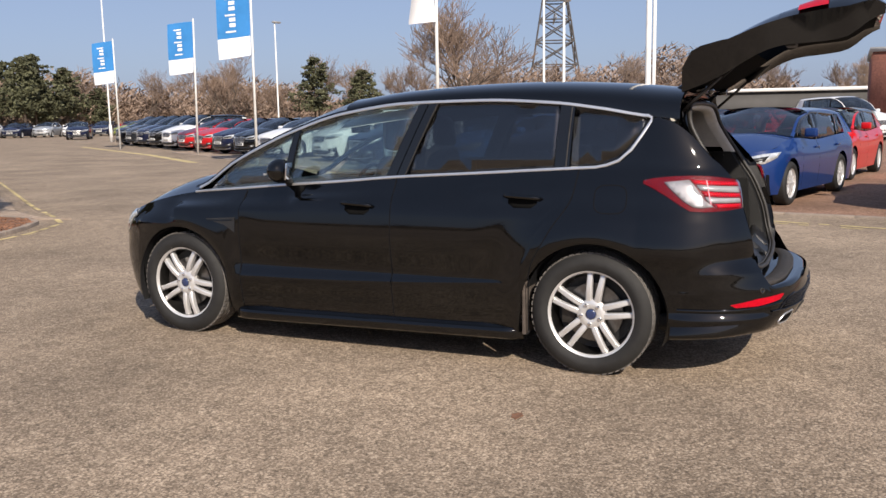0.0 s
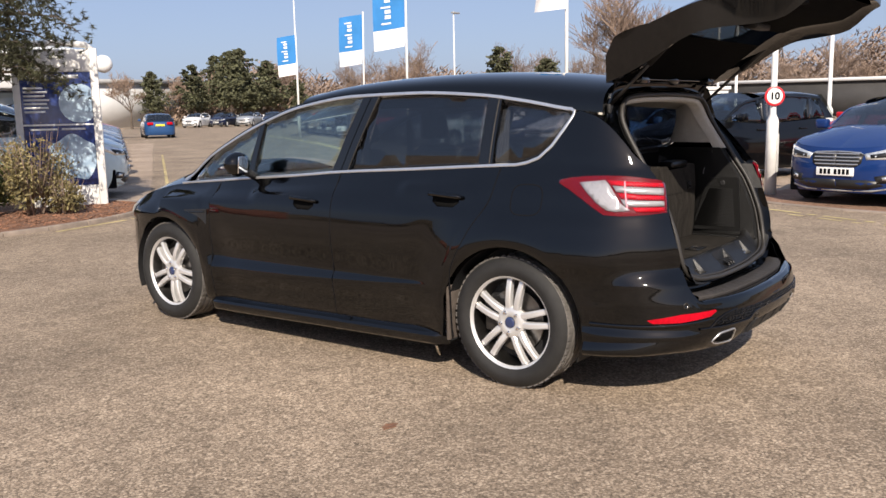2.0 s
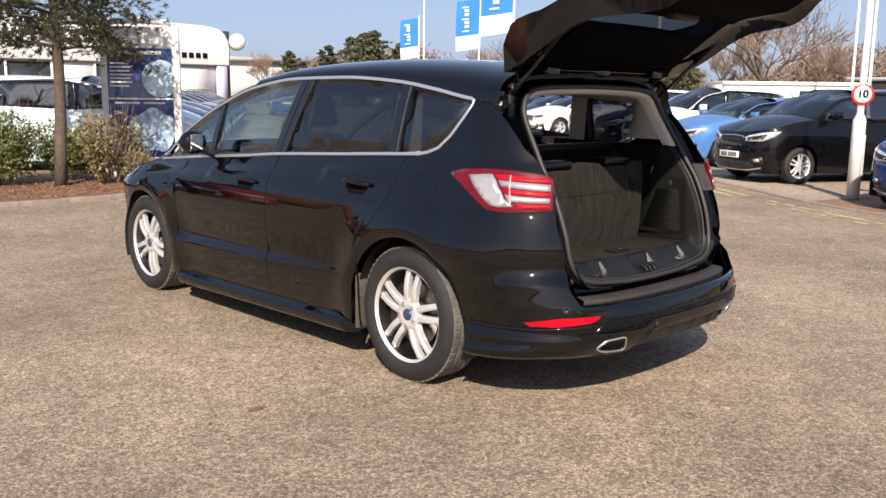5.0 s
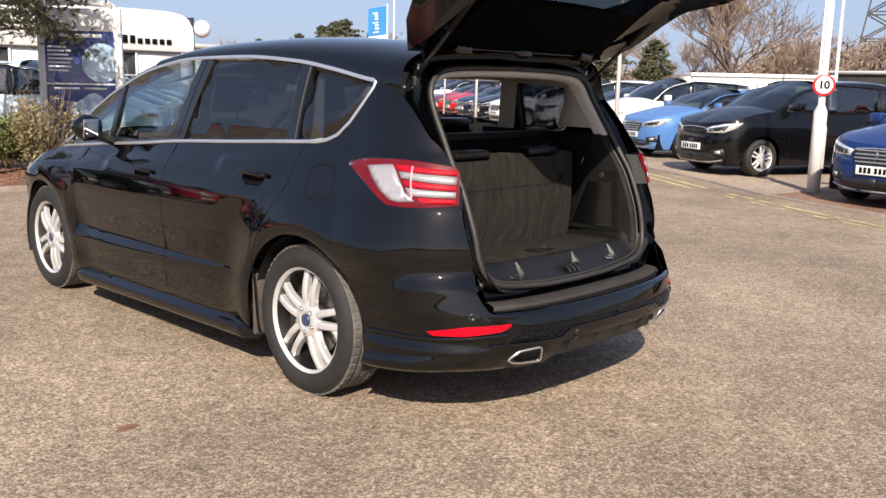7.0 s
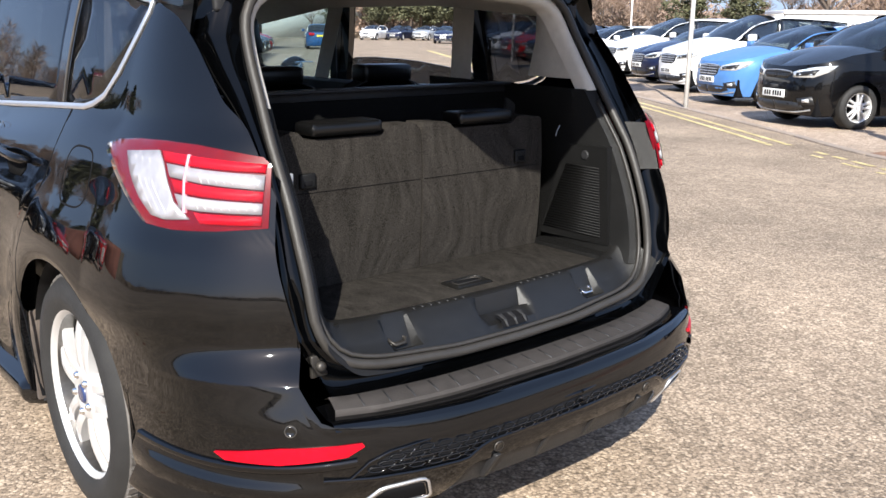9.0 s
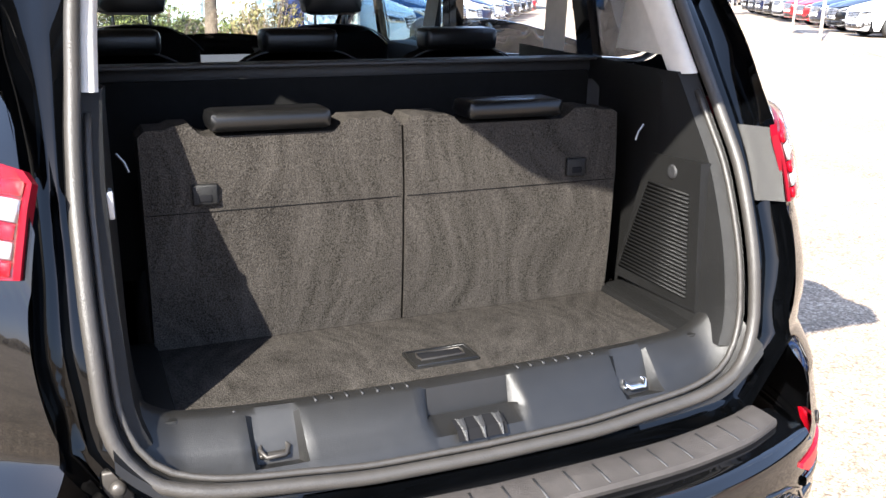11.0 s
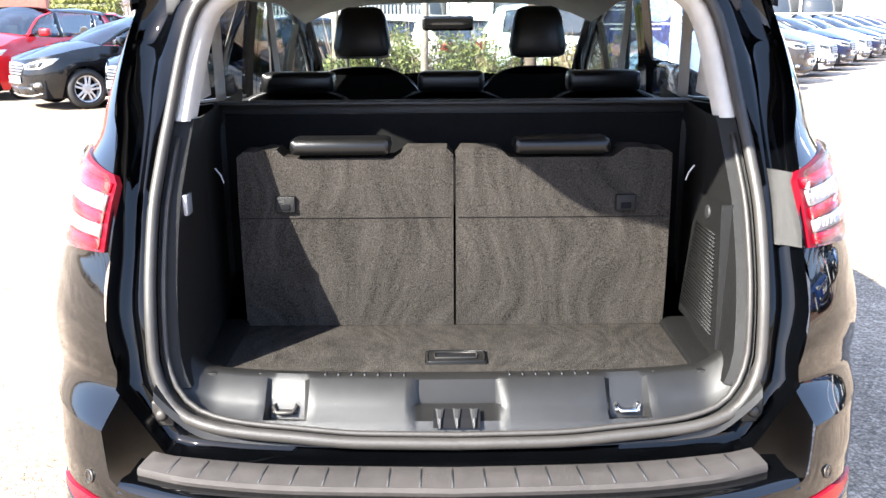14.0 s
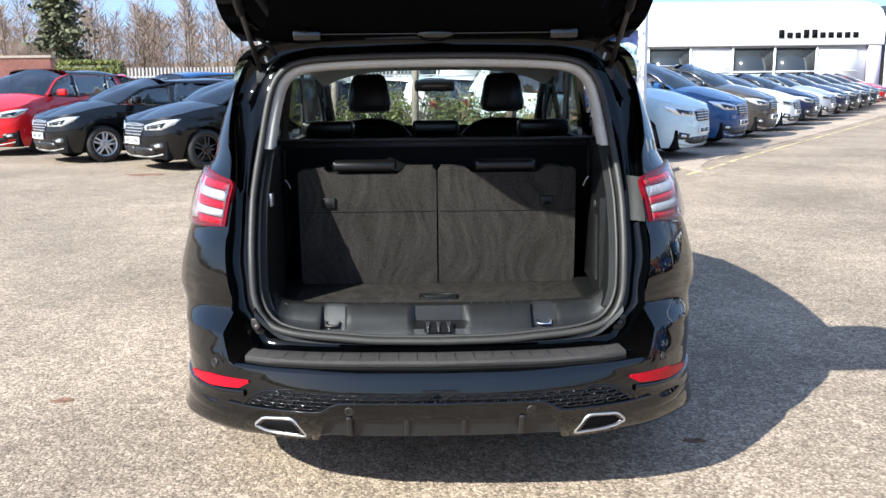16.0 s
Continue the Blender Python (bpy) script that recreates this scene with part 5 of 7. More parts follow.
M_PIPING = mat("seat_piping", (0.02, 0.02, 0.02), rough=0.4, vary=0.1, scale=40)
for x in (-0.495, 0.0, 0.495):
    cabin_seat(x, 0.62, 0.228, 1.168, (1.158, 1.225), hrx=0.118 if x else 0.108)
for x in (-0.375, 0.385):
    cabin_seat(x, 1.62, 0.25, 1.19, (1.225, 1.425), hrx=0.125)
part("dashboard", *box(-0.74, 0.74, 2.25, 2.78, 0.6, 0.98, 0.06), M_DARKIN, car, "dark grey dashboard")
part("rear_view_mirror", *box(-0.125, 0.125, 1.93, 1.955, 1.335, 1.405, 0.015), M_GLOSSB, car, "black rear-view mirror")
wheel_ring = [(0.38 + 0.185 * math.cos(a), 2.12 - 0.06 * math.sin(a), 0.92 + 0.165 * math.sin(a)) for a in span(0, 2 * math.pi, 28)[:-1]]
part("steering_wheel", *tube(wheel_ring, 0.016, 8, closed=True), M_LEATHER, car)
both("door_lining", band(shell, span(2.3, 0.45, 16), lambda u: 0.40, lambda u: BELT(u) - 0.004, 6, inset=0.075), M_DARKIN, "dark door lining")
pp = [[Vector((-0.70, lerp(1.25, 1.06, t) + d, lerp(1.05, 1.5, t))) for d in (-0.06, 0.06)] for t in span(0, 1, 5)]
both("centre_pillar_trim", grid(pp), M_GREYTRIM, "light grey pillar trim")
both("belt_strap", box(-0.715, -0.708, 1.1, 1.15, 0.7, 1.42), M_DARKIN)
pp = [[Vector((-0.69, lerp(0.2, 0.18, t) + d, lerp(1.1, 1.48, t))) for d in (-0.06, 0.06)] for t in span(0, 1, 5)]
both("third_pillar_trim", grid(pp), M_GREYTRIM, "light grey pillar trim")

# raised tailgate
INNER = curve([(0, 1.55), (0.12, 1.615), (0.47, 1.838), (0.55, 1.855), (0.77, 1.87), (0.90, 1.94)])
OUTER = curve([(-0.02, 1.64), (0.02, 1.74), (0.05, 1.79), (0.10, 1.812), (0.17, 1.824), (0.24, 1.842), (0.31, 1.885), (0.50, 1.975), (0.77, 2.045), (0.93, 2.03), (0.965, 1.99)])
GY = lambda d: -0.43 - d
GW = curve([(0, 0.70), (0.2, 0.725), (0.4, 0.71), (0.55, 0.645), (0.7, 0.585), (0.85, 0.57), (0.96, 0.5)])

edge_drop = curve([(0.0, 0.0), (0.1, 0.02), (0.3, 0.055), (0.6, 0.075), (0.85, 0.06), (0.965, 0.02)])


def gate_slab(d0, d1, a0, a1, n=10, k=12, skin=None):
    """A piece of the tailgate between two distances from the hinge and two shares of its half width."""
    top, low = [], []
    for d in span(d0, d1, n):
        rowt, rowl = [], []
        for s in span(a0, a1, k):
            x = GW(d) * s
            e = abs(s) ** 5
            zo, zi = OUTER(d), INNER(min(d, 0.90))
            rowt.append((x, GY(d), lerp(zo, zi, lerp(0.12, 0.5, max(0.0, min(1.0, (d - 0.2) / 0.25))) * e)))
            rowl.append((x * 0.985, GY(d), zi - edge_drop(d) * abs(s) ** 9))
        top.append(rowt)
        low.append(rowl)
    rings = [t + l[::-1] for t, l in zip(top, low)]
    v, f = grid(rings, close=True)
    m = len(rings[0])
    return list(v), f + [tuple(range(m))[::-1], tuple(range(n * m, n * m + m))]


gate = part("tailgate", *gate_slab(0.47, 0.965, -1, 1, 12, 20), M_PAINT, car, "black tailgate raised on struts", sharp=50)
for s in (-1, 1):
    part("gate_side_frame", *gate_slab(0.0, 0.47, 0.78 * s, 1.0 * s, 10, 4), M_PAINT, gate, sharp=50)
part("gate_top_rail", *gate_slab(-0.01, 0.10, -0.78, 0.78, 3, 10), M_PAINT, gate, sharp=50)
gw = [[(GW(d) * s, GY(d), lerp(INNER(d), OUTER(d), 0.72) + 0.01 * (1 - s * s)) for s in span(-0.79, 0.79, 12)] for d in span(0.09, 0.49, 6)]
part("rear_window", *grid(gw), M_GLASSG, gate, "dark tinted rear window").visible_shadow = False
il = [[(GW(d) * s * 0.96, GY(d), INNER(min(d, 0.9)) - 0.006 - 0.012 * (1 - abs(s) ** 6)) for s in span(-0.93, 0.93, 16)] for d in span(0.46, 0.93, 10)]
part("gate_lining", *grid(il, flip=True), M_GATE, gate, "black tailgate lining")
hl = [[(GW(d) * s * 0.97, GY(d), INNER(d) - 0.004) for s in span(-0.79, 0.79, 12)] for d in span(0.02, 0.33, 6)]
part("gate_upper_lining", *grid(hl, flip=True), M_GATE, gate, "black upper tailgate lining")
for s in (-1, 1):
    bar = [[(GW(d) * c * s * 0.97, GY(d), INNER(d) - 0.004) for c in span(0.79, 0.97, 4)] for d in span(0.02, 0.48, 8)]
    part("gate_side_lining", *grid(bar), M_GATE, gate)
    lampd = [[(GW(d) * c * s, GY(d), lerp(OUTER(d), INNER(d), 0.42 * abs(c) ** 5) + 0.006) for c in span(0.55, 0.99, 6)] for d in span(0.56, 0.70, 4)]
    part("gate_lamp", *grid(lampd), M_LENSRED, gate, "red tailgate lamp")
    a, b = Vector((0.625 * s, -0.40, 1.425)), Vector((0.665 * s, -0.86, 1.84))
    strut = part("gas_strut", *tube([a, a.lerp(b, 0.55)], 0.009, 10), M_DARKMETAL, gate, "black gas strut")
    part("strut_body", *tube([a.lerp(b, 0.5), b], 0.015, 10), M_BLACK, strut)
    part("strut_mount", *box(0.625 * s - 0.02, 0.625 * s + 0.02, -0.43, -0.385, 1.40, 1.45, 0.008), M_BLACK, strut)
    hinge = tube([(0.45 * s, -0.36, 1.56), (0.45 * s, -0.42, 1.60), (0.45 * s, -0.47, 1.60)], 0.016, 8)
    part("hinge", *hinge, M_PAINT, gate)
part("gate_ridge", *tube([(x, GY(0.055) - 0.012 * (x / 0.49) ** 2, INNER(0.055) - 0.010) for x in span(-0.49, 0.49, 16)], 0.005, 6), M_GLOSSB, gate, "gloss black ridge")
part("washer_boss", *moved(lathe([(0.07 * math.cos(q), 0.028 * math.sin(q) + 0.0001) for q in span(0, math.pi, 10)], 16), Matrix.Translation((0, GY(0.05), INNER(0.05) - 0.008))), M_GLOSSB, gate)
part("wiper_arm", *tube([(-0.25, GY(0.03), INNER(0.03) - 0.012), (-0.12, GY(0.04), INNER(0.04) - 0.016), (-0.02, GY(0.05), INNER(0.05) - 0.02)], [0.004, 0.006, 0.009], 6), M_BLACK, gate)
for s in (-1, 1):
    cap = box(0.445 * s - 0.05, 0.445 * s + 0.05, GY(0.10), GY(0.015), 1.545, 1.585, 0.014)
    part("hinge_cover", *cap, M_GLOSSB, gate, "gloss black hinge cover", sharp=50)
    part("hinge_stud", *tube([(0.60 * s, -0.395, 1.455), (0.612 * s, -0.415, 1.50)], 0.006, 8), M_GALV, gate)
    part("gate_cable", *tube([(0.57 * s, -0.40, 1.50), (0.60 * s, -0.43, 1.54), (0.63 * s, -0.45, 1.56), (0.64 * s, -0.47, 1.585)], 0.007, 6), M_BLACK, gate)
part("wiper_housing", *box(-0.11, 0.11, GY(0.50) - 0.03, GY(0.50) + 0.03, 1.805, 1.84, 0.012), M_BLACK, gate)
part("gate_pull", *box(-0.55, -0.43, GY(0.86), GY(0.80), 1.865, 1.885, 0.008), M_INK, gate)
part("latch_catch", *tube([(-0.03, GY(0.92), 1.955), (-0.03, GY(0.95), 1.935), (0.03, GY(0.95), 1.935), (0.03, GY(0.92), 1.955)], 0.007, 6), M_BRIGHT, gate)

for y in (0.0, 2.849):
    for s in (-1, 1):
        wheel(car, y, 0.90 * s, 0.345, s, 0.4 if y else 0.0)


# ---- parked cars ----
KINDS = {  # wheelbase, front overhang, rear overhang, half width, height, belt, scuttle height, bonnet edge, wheel radius
    "hatchback": (2.64, 0.84, 0.78, 0.90, 1.47, 0.95, 1.0, 0.79, 0.32),
    "suv": (2.69, 0.87, 0.95, 0.92, 1.69, 1.09, 1.12, 0.88, 0.35),
    "estate": (2.69, 0.86, 1.10, 0.91, 1.48, 0.95, 1.0, 0.79, 0.33),
    "minivan": (2.54, 0.80, 0.74, 0.87, 1.63, 1.03, 1.08, 0.86, 0.31),
    "van": (2.93, 0.92, 1.1, 0.96, 1.98, 1.15, 1.25, 0.95, 0.335),
}
WHEEL_CACHE = {}


def parked_wheel(parent, R, x, y, side):
    """A simple alloy wheel: rim and tyre, sharing their meshes among the parked cars."""
    key = (R, side)
    if key not in WHEEL_CACHE:
        k = R / 0.345
        W = wheel_meshes(R, 0.235 * k, 0.215, 5)
        fx = mirrored if side > 0 else (lambda q: q)
        rim = part("rim", *fx(join(W["barrel"], W["tunnel"], W["hub"], W["cap"], *W["spokes"])), M_RIM, sharp=40)
        tyre = part("tyre", *fx(join(W["tyre"], lathe([(0.0, R - 0.006), (0.01, R), (0.17, R), (0.19, R - 0.03)], 40))), M_TYRE, sharp=40)
        back = part("wheel_back", *fx(W["well"]), M_DARKMETAL)
        WHEEL_CACHE[key] = tuple(o.data for o in (rim, tyre, back))
        for o in (rim, tyre, back):
            bpy.data.objects.remove(o)
    rim, tyre, back = WHEEL_CACHE[key]
    root = new("wheel", tyre)
    root.parent, root.location = parent, (x, y, R)
    for name, me in (("rim", rim), ("wheel_back", back)):
        o = new(name, me)
        o.parent = root
    return root


def parked_car(kind, material, label, front, way, group="", seen_back=False, roof_material=None, grille="wide", dark_rear=True):
    """A parked car; front: the middle of the front axle on the ground, way: where its nose points."""
    wb, fo, ro, hw, H, zb, zc, hz, R = KINDS[kind]
    h = Vector((way[0], way[1])).normalized()
    rz = math.degrees(math.atan2(-h.x, h.y))
    org = Vector(front) - h * wb
    c = thing("parked_car", label, "car", group, pose(org.x, org.y, 0.012 if kind != "x" else 0, 0, 0, rz))
    cowl, yf, yc = wb - 0.36, wb + 0.12, -ro + 0.55
    top_rear = -ro + (0.32 if kind in ("suv", "minivan", "estate", "van") else 0.50)
    belt = curve([(-ro, zb + 0.07), (0, zb + 0.05), (wb * 0.5, zb), (cowl, zc), (yf, zc - 0.05)])
    rail = curve([(top_rear, H - 0.17), (0.1, H - 0.12), (wb * 0.45, H - 0.085), (cowl - 0.98, H - 0.12), (cowl - 0.5, lerp(zc, H, 0.60)), (cowl, zc + 0.01)])
    low = [(0.10, 0.93 * hw), (0.24, 0.965 * hw), (0.4, 0.985 * hw), (0.6, hw), (0.78, 0.99 * hw), (0.9, 0.965 * hw)]
    sh = Shell(low, belt, rail,
               curve([(-ro, 0.85 * hw), (0, 0.9 * hw), (wb * 0.5, 0.915 * hw), (cowl, 0.885 * hw), (yf, 0.84 * hw)]),
               curve([(-ro, 0.70 * hw), (0, 0.755 * hw), (wb * 0.5, 0.765 * hw), (cowl - 0.6, 0.79 * hw), (cowl, 0.865 * hw)]),
               curve([(0.15, -ro + 0.1), (0.4, -ro), (0.6, -ro), (zb, -ro + 0.06), (H - 0.17, top_rear)]), yc, 3.0,
               curve([(0.15, wb + fo - 0.1), (0.35, wb + fo - 0.01), (0.5, wb + fo), (hz - 0.12, wb + fo - 0.02), (hz, wb + fo - 0.06)]), yf, 2.7,
               lambda y: 1.0)
    floor_f = arch_floor(lambda u: 0.19, ((0, R, R + 0.055), (wb, R, R + 0.055)))
    top = curve([(yc - 1.42, zb + 0.08), (yc, zb + 0.06), (0, zb + 0.05), (wb * 0.5, zb), (cowl, zc), (yf, zc - 0.055), (yf + 0.45, hz + 0.07), (yf + 1.0, hz + 0.01), (yf + 1.42, hz)])
    us = span(yf + 1.4137, yf, 14) + span(yf - 0.04, wb - 0.42, 12) + span(wb - 0.5, 0.46, 12) + span(0.41, -0.41, 12) + span(-0.44, yc - 1.4137, 14)
    lower = band(sh, sorted(set(us), reverse=True), floor_f, top, 9)
    body = part("body", *join(lower, mirrored(lower)), material, c, sharp=40)
    hood = []
    for t in span(0, 1, 8):
        u = lerp(cowl, yf + 1.4137, t)
        e = sh.at(u, top(u))
        m = Vector((0, lerp(cowl + 0.2, wb + fo - 0.1, t), lerp(zc + 0.075, hz + 0.012, t ** 1.6)))
        hood.append([e.lerp(m, s) + Vector((0, 0, 0.035 * math.sin(math.pi * s) * (1 - t))) for s in span(0, 1, 6)])
    hv = grid(hood, flip=True)
    part("bonnet", *join(hv, mirrored(hv)), material, c, sharp=40)
    topz = curve([(top_rear - 0.1, H - 0.07), (0.2, H - 0.012), (wb * 0.5, H), (cowl - 1.0, H - 0.04)])
    rows = []
    for t in span(0, 1, 12):
        y = lerp(cowl - 0.95, top_rear, t)
        w, zr = sh.wrail(y), rail(y)
        rows.append([(-w * (math.cos(s * math.pi / 2) ** 0.65 if s < 1 else 0), y + 0.1 * max(0, 1 - 3 * t) * s, zr + (topz(y) - zr) * math.sin(s * math.pi / 2) ** 0.8) for s in span(0, 1, 8)])
    rv = grid(rows)
    part("roof", *join(rv, mirrored(rv)), roof_material or material, c, sharp=40)
    scr_rows, pil_rows = [], []
    for t in span(0, 1, 8):
        y = lerp(cowl + 0.02, cowl - 0.95, t)
        w = sh.wrail(y)
        e = Vector((-w + 0.035, y, rail(y) + 0.012))
        m = Vector((0, y + lerp(0.2, 0.1, t), lerp(zc + 0.07, topz(cowl - 0.95), t ** 0.92)))
        scr_rows.append([e.lerp(m, s) + Vector((0, 0.03 * math.sin(math.pi * s), 0.03 * math.sin(math.pi * s))) for s in span(0, 1, 6)])
        pil_rows.append([Vector((-w - 0.004, y, rail(y) - 0.012)), Vector((-w + 0.012, y, rail(y) + 0.02)), e + Vector((0.012, 0, 0.008))])
    sv, pv = grid(scr_rows), grid(pil_rows, flip=True)
    part("windscreen", *join(sv, mirrored(sv)), M_CARGLASS, c)
    part("screen_pillar", *pv, material, c)
    part("screen_pillar", *mirrored(pv), material, c)
    # rear screen and tail
    back = []
    for t in span(0, 1, 6):
        z = lerp(topz(top_rear) - 0.02, zb + 0.06, t)
        y = lerp(top_rear, -ro + 0.06, t ** 0.8)
        w = lerp(sh.wrail(top_rear) + 0.0, 0.87 * hw, t)
        back.append([Vector((-w * s, y - 0.06 * (1 - s * s), z)) for s in span(1, 0, 5)])
    bv = grid(back)
    part("rear_window", *join(bv, mirrored(bv)), M_CARGLASS, c)
    e = 0.012
    mid = wb * 0.5 - 0.02
    front_w = [(y, belt(y) + e) for y in span(cowl - 0.14, mid + 0.05, 5)] + [(y, rail(y) - e) for y in span(mid + 0.0, cowl - 0.22, 5)]
    rear_w = [(y, belt(y) + e) for y in span(mid - 0.06, 0.12, 5)] + [(y, rail(y) - e) for y in span(-0.02, mid - 0.11, 5)]
    panes = [front_w, rear_w]
    if kind in ("suv", "estate", "minivan", "van"):
        panes.append([(0.04, belt(0.04) + e), (-0.42, belt(-0.42) + 0.035), (-0.40, rail(-0.4) - 0.05), (-0.1, rail(-0.1) - e)])
    for poly in panes:
        g = plate(poly, sh.on, 0.0, 0.004, 0.16)
        part("side_window", *g, M_CARGLASS, c)
        part("side_window", *mirrored(g), M_CARGLASS, c)
    long_side = kind in ("suv", "estate", "minivan", "van")
    posts = [[(mid + 0.055, belt(mid) + 0.004), (mid - 0.065, belt(mid) + 0.004), (mid - 0.115, rail(mid) - 0.006), (mid + 0.005, rail(mid) - 0.006)],
             [(0.125, belt(0.1) + 0.004), (0.035 if long_side else -0.05, belt(0.0) + 0.004), (-0.105, rail(-0.1) - 0.006), (-0.015, rail(0.0) - 0.006)]]
    top_trim = strip([(y, max(rail(y) - 0.004, belt(y) + 0.01)) for y in span(cowl - 0.12, -0.1, 14)], sh.on, 0.03, 0.003)
    for fx in (lambda q: q, mirrored):
        for poly in posts:
            part("window_post", *fx(plate(poly, sh.on, 0.001, 0.02, 0.12)), M_GLOSSB, c)
        part("window_frame", *fx(top_trim), M_GLOSSB, c)
    dpl = [[sh.at(y, lerp(belt(y), rail(y), s)) + Vector((-0.002, 0, 0)) for s in span(0, 1, 4)] for y in span(-0.43 if kind in ("suv", "estate", "minivan", "van") else -0.045, top_rear - 0.02, 6)]
    tri = [[Vector((-0.87 * hw, -ro + 0.1, zb + 0.055)).lerp(Vector((-sh.wrail(top_rear), top_rear, rail(top_rear))), s) for s in span(0, 1, 4)]]
    dv = grid(dpl + tri)
    part("rear_pillar", *dv, material, c)
    part("rear_pillar", *mirrored(dv), material, c)
    # face
    for fx in (lambda q: q, mirrored):
        la, lb = yf + 0.40, yf + 0.98
        lamp = [(la - 0.12, hz + 0.03), (la + 0.2, hz + 0.005), (lb, hz - 0.075), (lb - 0.03, hz - 0.15), (la + 0.2, hz - 0.14), (la, hz - 0.06)]
        part("headlamp", *fx(plate(lamp, sh.on, 0.006, 0.02, 0.1)), M_HEADLAMP, c, "clear headlamp")
        part("lamp_mask", *fx(plate([(la + 0.12, hz - 0.025), (lb - 0.08, hz - 0.085), (lb - 0.09, hz - 0.13), (la + 0.2, hz - 0.11)], sh.on, 0.0085, 0.004, 0.1)), M_GRILLE, c)
        fog = [(yf + 0.55, 0.34), (yf + 0.8, 0.33), (yf + 0.84, 0.42), (yf + 0.6, 0.46)]
        part("fog_lamp", *fx(plate([(yf + 0.63, 0.375), (yf + 0.74, 0.37), (yf + 0.75, 0.41), (yf + 0.65, 0.425)], sh.on, 0.009, 0.006, 0.1)), M_HEADLAMP, c)
        part("fog_lamp_bezel", *fx(plate(fog, sh.on, 0.006, 0.012, 0.1)), M_GRILLE, c)
        part("door_mirror", *fx(box(-hw - 0.17, -hw + 0.02, cowl - 0.30, cowl - 0.17, belt(cowl - 0.3) + 0.02, belt(cowl - 0.3) + 0.16, 0.035)), material, c, sharp=60)
        part("arch_liner", *fx(box(-hw + 0.12, -hw + 0.2, -0.34, 0.34, 0.2, 0.6)), M_INK, c)
        part("arch_liner", *fx(box(-hw + 0.12, -hw + 0.2, wb - 0.34, wb + 0.34, 0.2, 0.6)), M_INK, c)
        part("door_line", *fx(strip([(mid, z) for z in span(0.25, zb, 5)], sh.on, 0.012, 0.001)), M_INK, c)
        part("door_line", *fx(strip([(wb - 0.52, z) for z in span(0.25, zc, 5)], sh.on, 0.012, 0.001)), M_INK, c)
        for y in (mid + 0.12, 0.28):
            p, n = sh.on(y, zb - 0.11)
            part("door_handle", *fx(box(p.x - 0.03, p.x + 0.01, y - 0.09, y + 0.09, zb - 0.125, zb - 0.095, 0.01)), material, c)
    gz0, gz1 = (hz - 0.25, hz - 0.06) if grille == "wide" else (hz - 0.17, hz - 0.07)
    g = plate([(yf + 0.98, gz1 - 0.02), (yf + 1.03, gz1), (yf + 1.41, gz1 + 0.015), (yf + 1.41, gz0), (yf + 1.10, gz0), (yf + 1.02, gz0 + 0.05)], sh.on, 0.006, 0.016, 0.1)
    part("grille", *join(g, mirrored(g)), M_GRILLE, c, "black grille")
    for k, z in enumerate(span(gz0 + 0.035, gz1 - 0.015, 3 if grille == "wide" else 1)):
        q = strip([(u, z) for u in span(yf + (1.04 if k else 1.06), yf + 1.41, 5)], sh.on, 0.016, 0.014)
        part("grille_bar", *join(q, mirrored(q)), M_CHROME if grille == "wide" else M_GRILLE, c)
    q = strip([(yf + 0.99, gz1 - 0.02), (yf + 1.03, gz1), (yf + 1.2, gz1 + 0.01), (yf + 1.41, gz1 + 0.015)], sh.on, 0.014, 0.012)
    part("grille_frame", *join(q, mirrored(q)), M_CHROME, c)
    lg = plate([(yf + 0.72, 0.30), (yf + 0.9, 0.25), (yf + 1.41, 0.24), (yf + 1.41, 0.37), (yf + 0.95, 0.37), (yf + 0.8, 0.36)], sh.on, 0.006, 0.012, 0.12)
    part("lower_grille", *join(lg, mirrored(lg)), M_GRILLE, c)
    q = strip([(yf + 0.6, 0.27), (yf + 0.85, 0.225), (yf + 1.41, 0.215)], sh.on, 0.022, 0.014)
    part("lower_lip", *join(q, mirrored(q)), M_GALV, c)
    ny = sh.nose(0.47) + 0.012
    npl = part("number_plate", *box(-0.26, 0.26, ny - 0.01, ny + 0.008, 0.42, 0.53, 0.003), M_PLATE, c, "white number plate")
    for k in range(7):
        x = -0.20 + 0.057 * k + (0.03 if k > 3 else 0)
        part("plate_bar", *box(x, x + 0.038, ny + 0.006, ny + 0.0095, 0.44, 0.51), M_INK, npl)
    part("underbody", *box(-hw + 0.14, hw - 0.14, -ro + 0.2, wb + fo - 0.2, 0.17, 0.5, 0.03), M_INK, c)
    part("cabin", *box(-hw * 0.72, hw * 0.72, -0.3, cowl - 0.2, 0.4, zb - 0.05, 0.05), M_DARKIN, c)
    for x in (-0.37, 0.37):
        part("seat_back", *box(x - 0.2, x + 0.2, wb * 0.42, wb * 0.42 + 0.12, zb - 0.2, H - 0.36, 0.05), M_DARKIN, c, sharp=60)
    if seen_back:
        ty = -ro - 0.005
        for s in (-1, 1):
            part("tail_lamp", *box(s * hw * 0.62 - 0.17, s * hw * 0.62 + 0.17, ty - 0.02, ty + 0.14, zb - 0.16, zb + 0.0, 0.03), M_LENSRED, c, "red tail lamp")
        part("rear_plate", *box(-0.26, 0.26, ty - 0.03, ty, 0.72, 0.83, 0.003), M_PLATEY, c, "yellow rear number plate")
    for y in (0, wb):
        for s in (-1, 1):
            parked_wheel(c, R, s * (hw - 0.03), y, s)
    return c


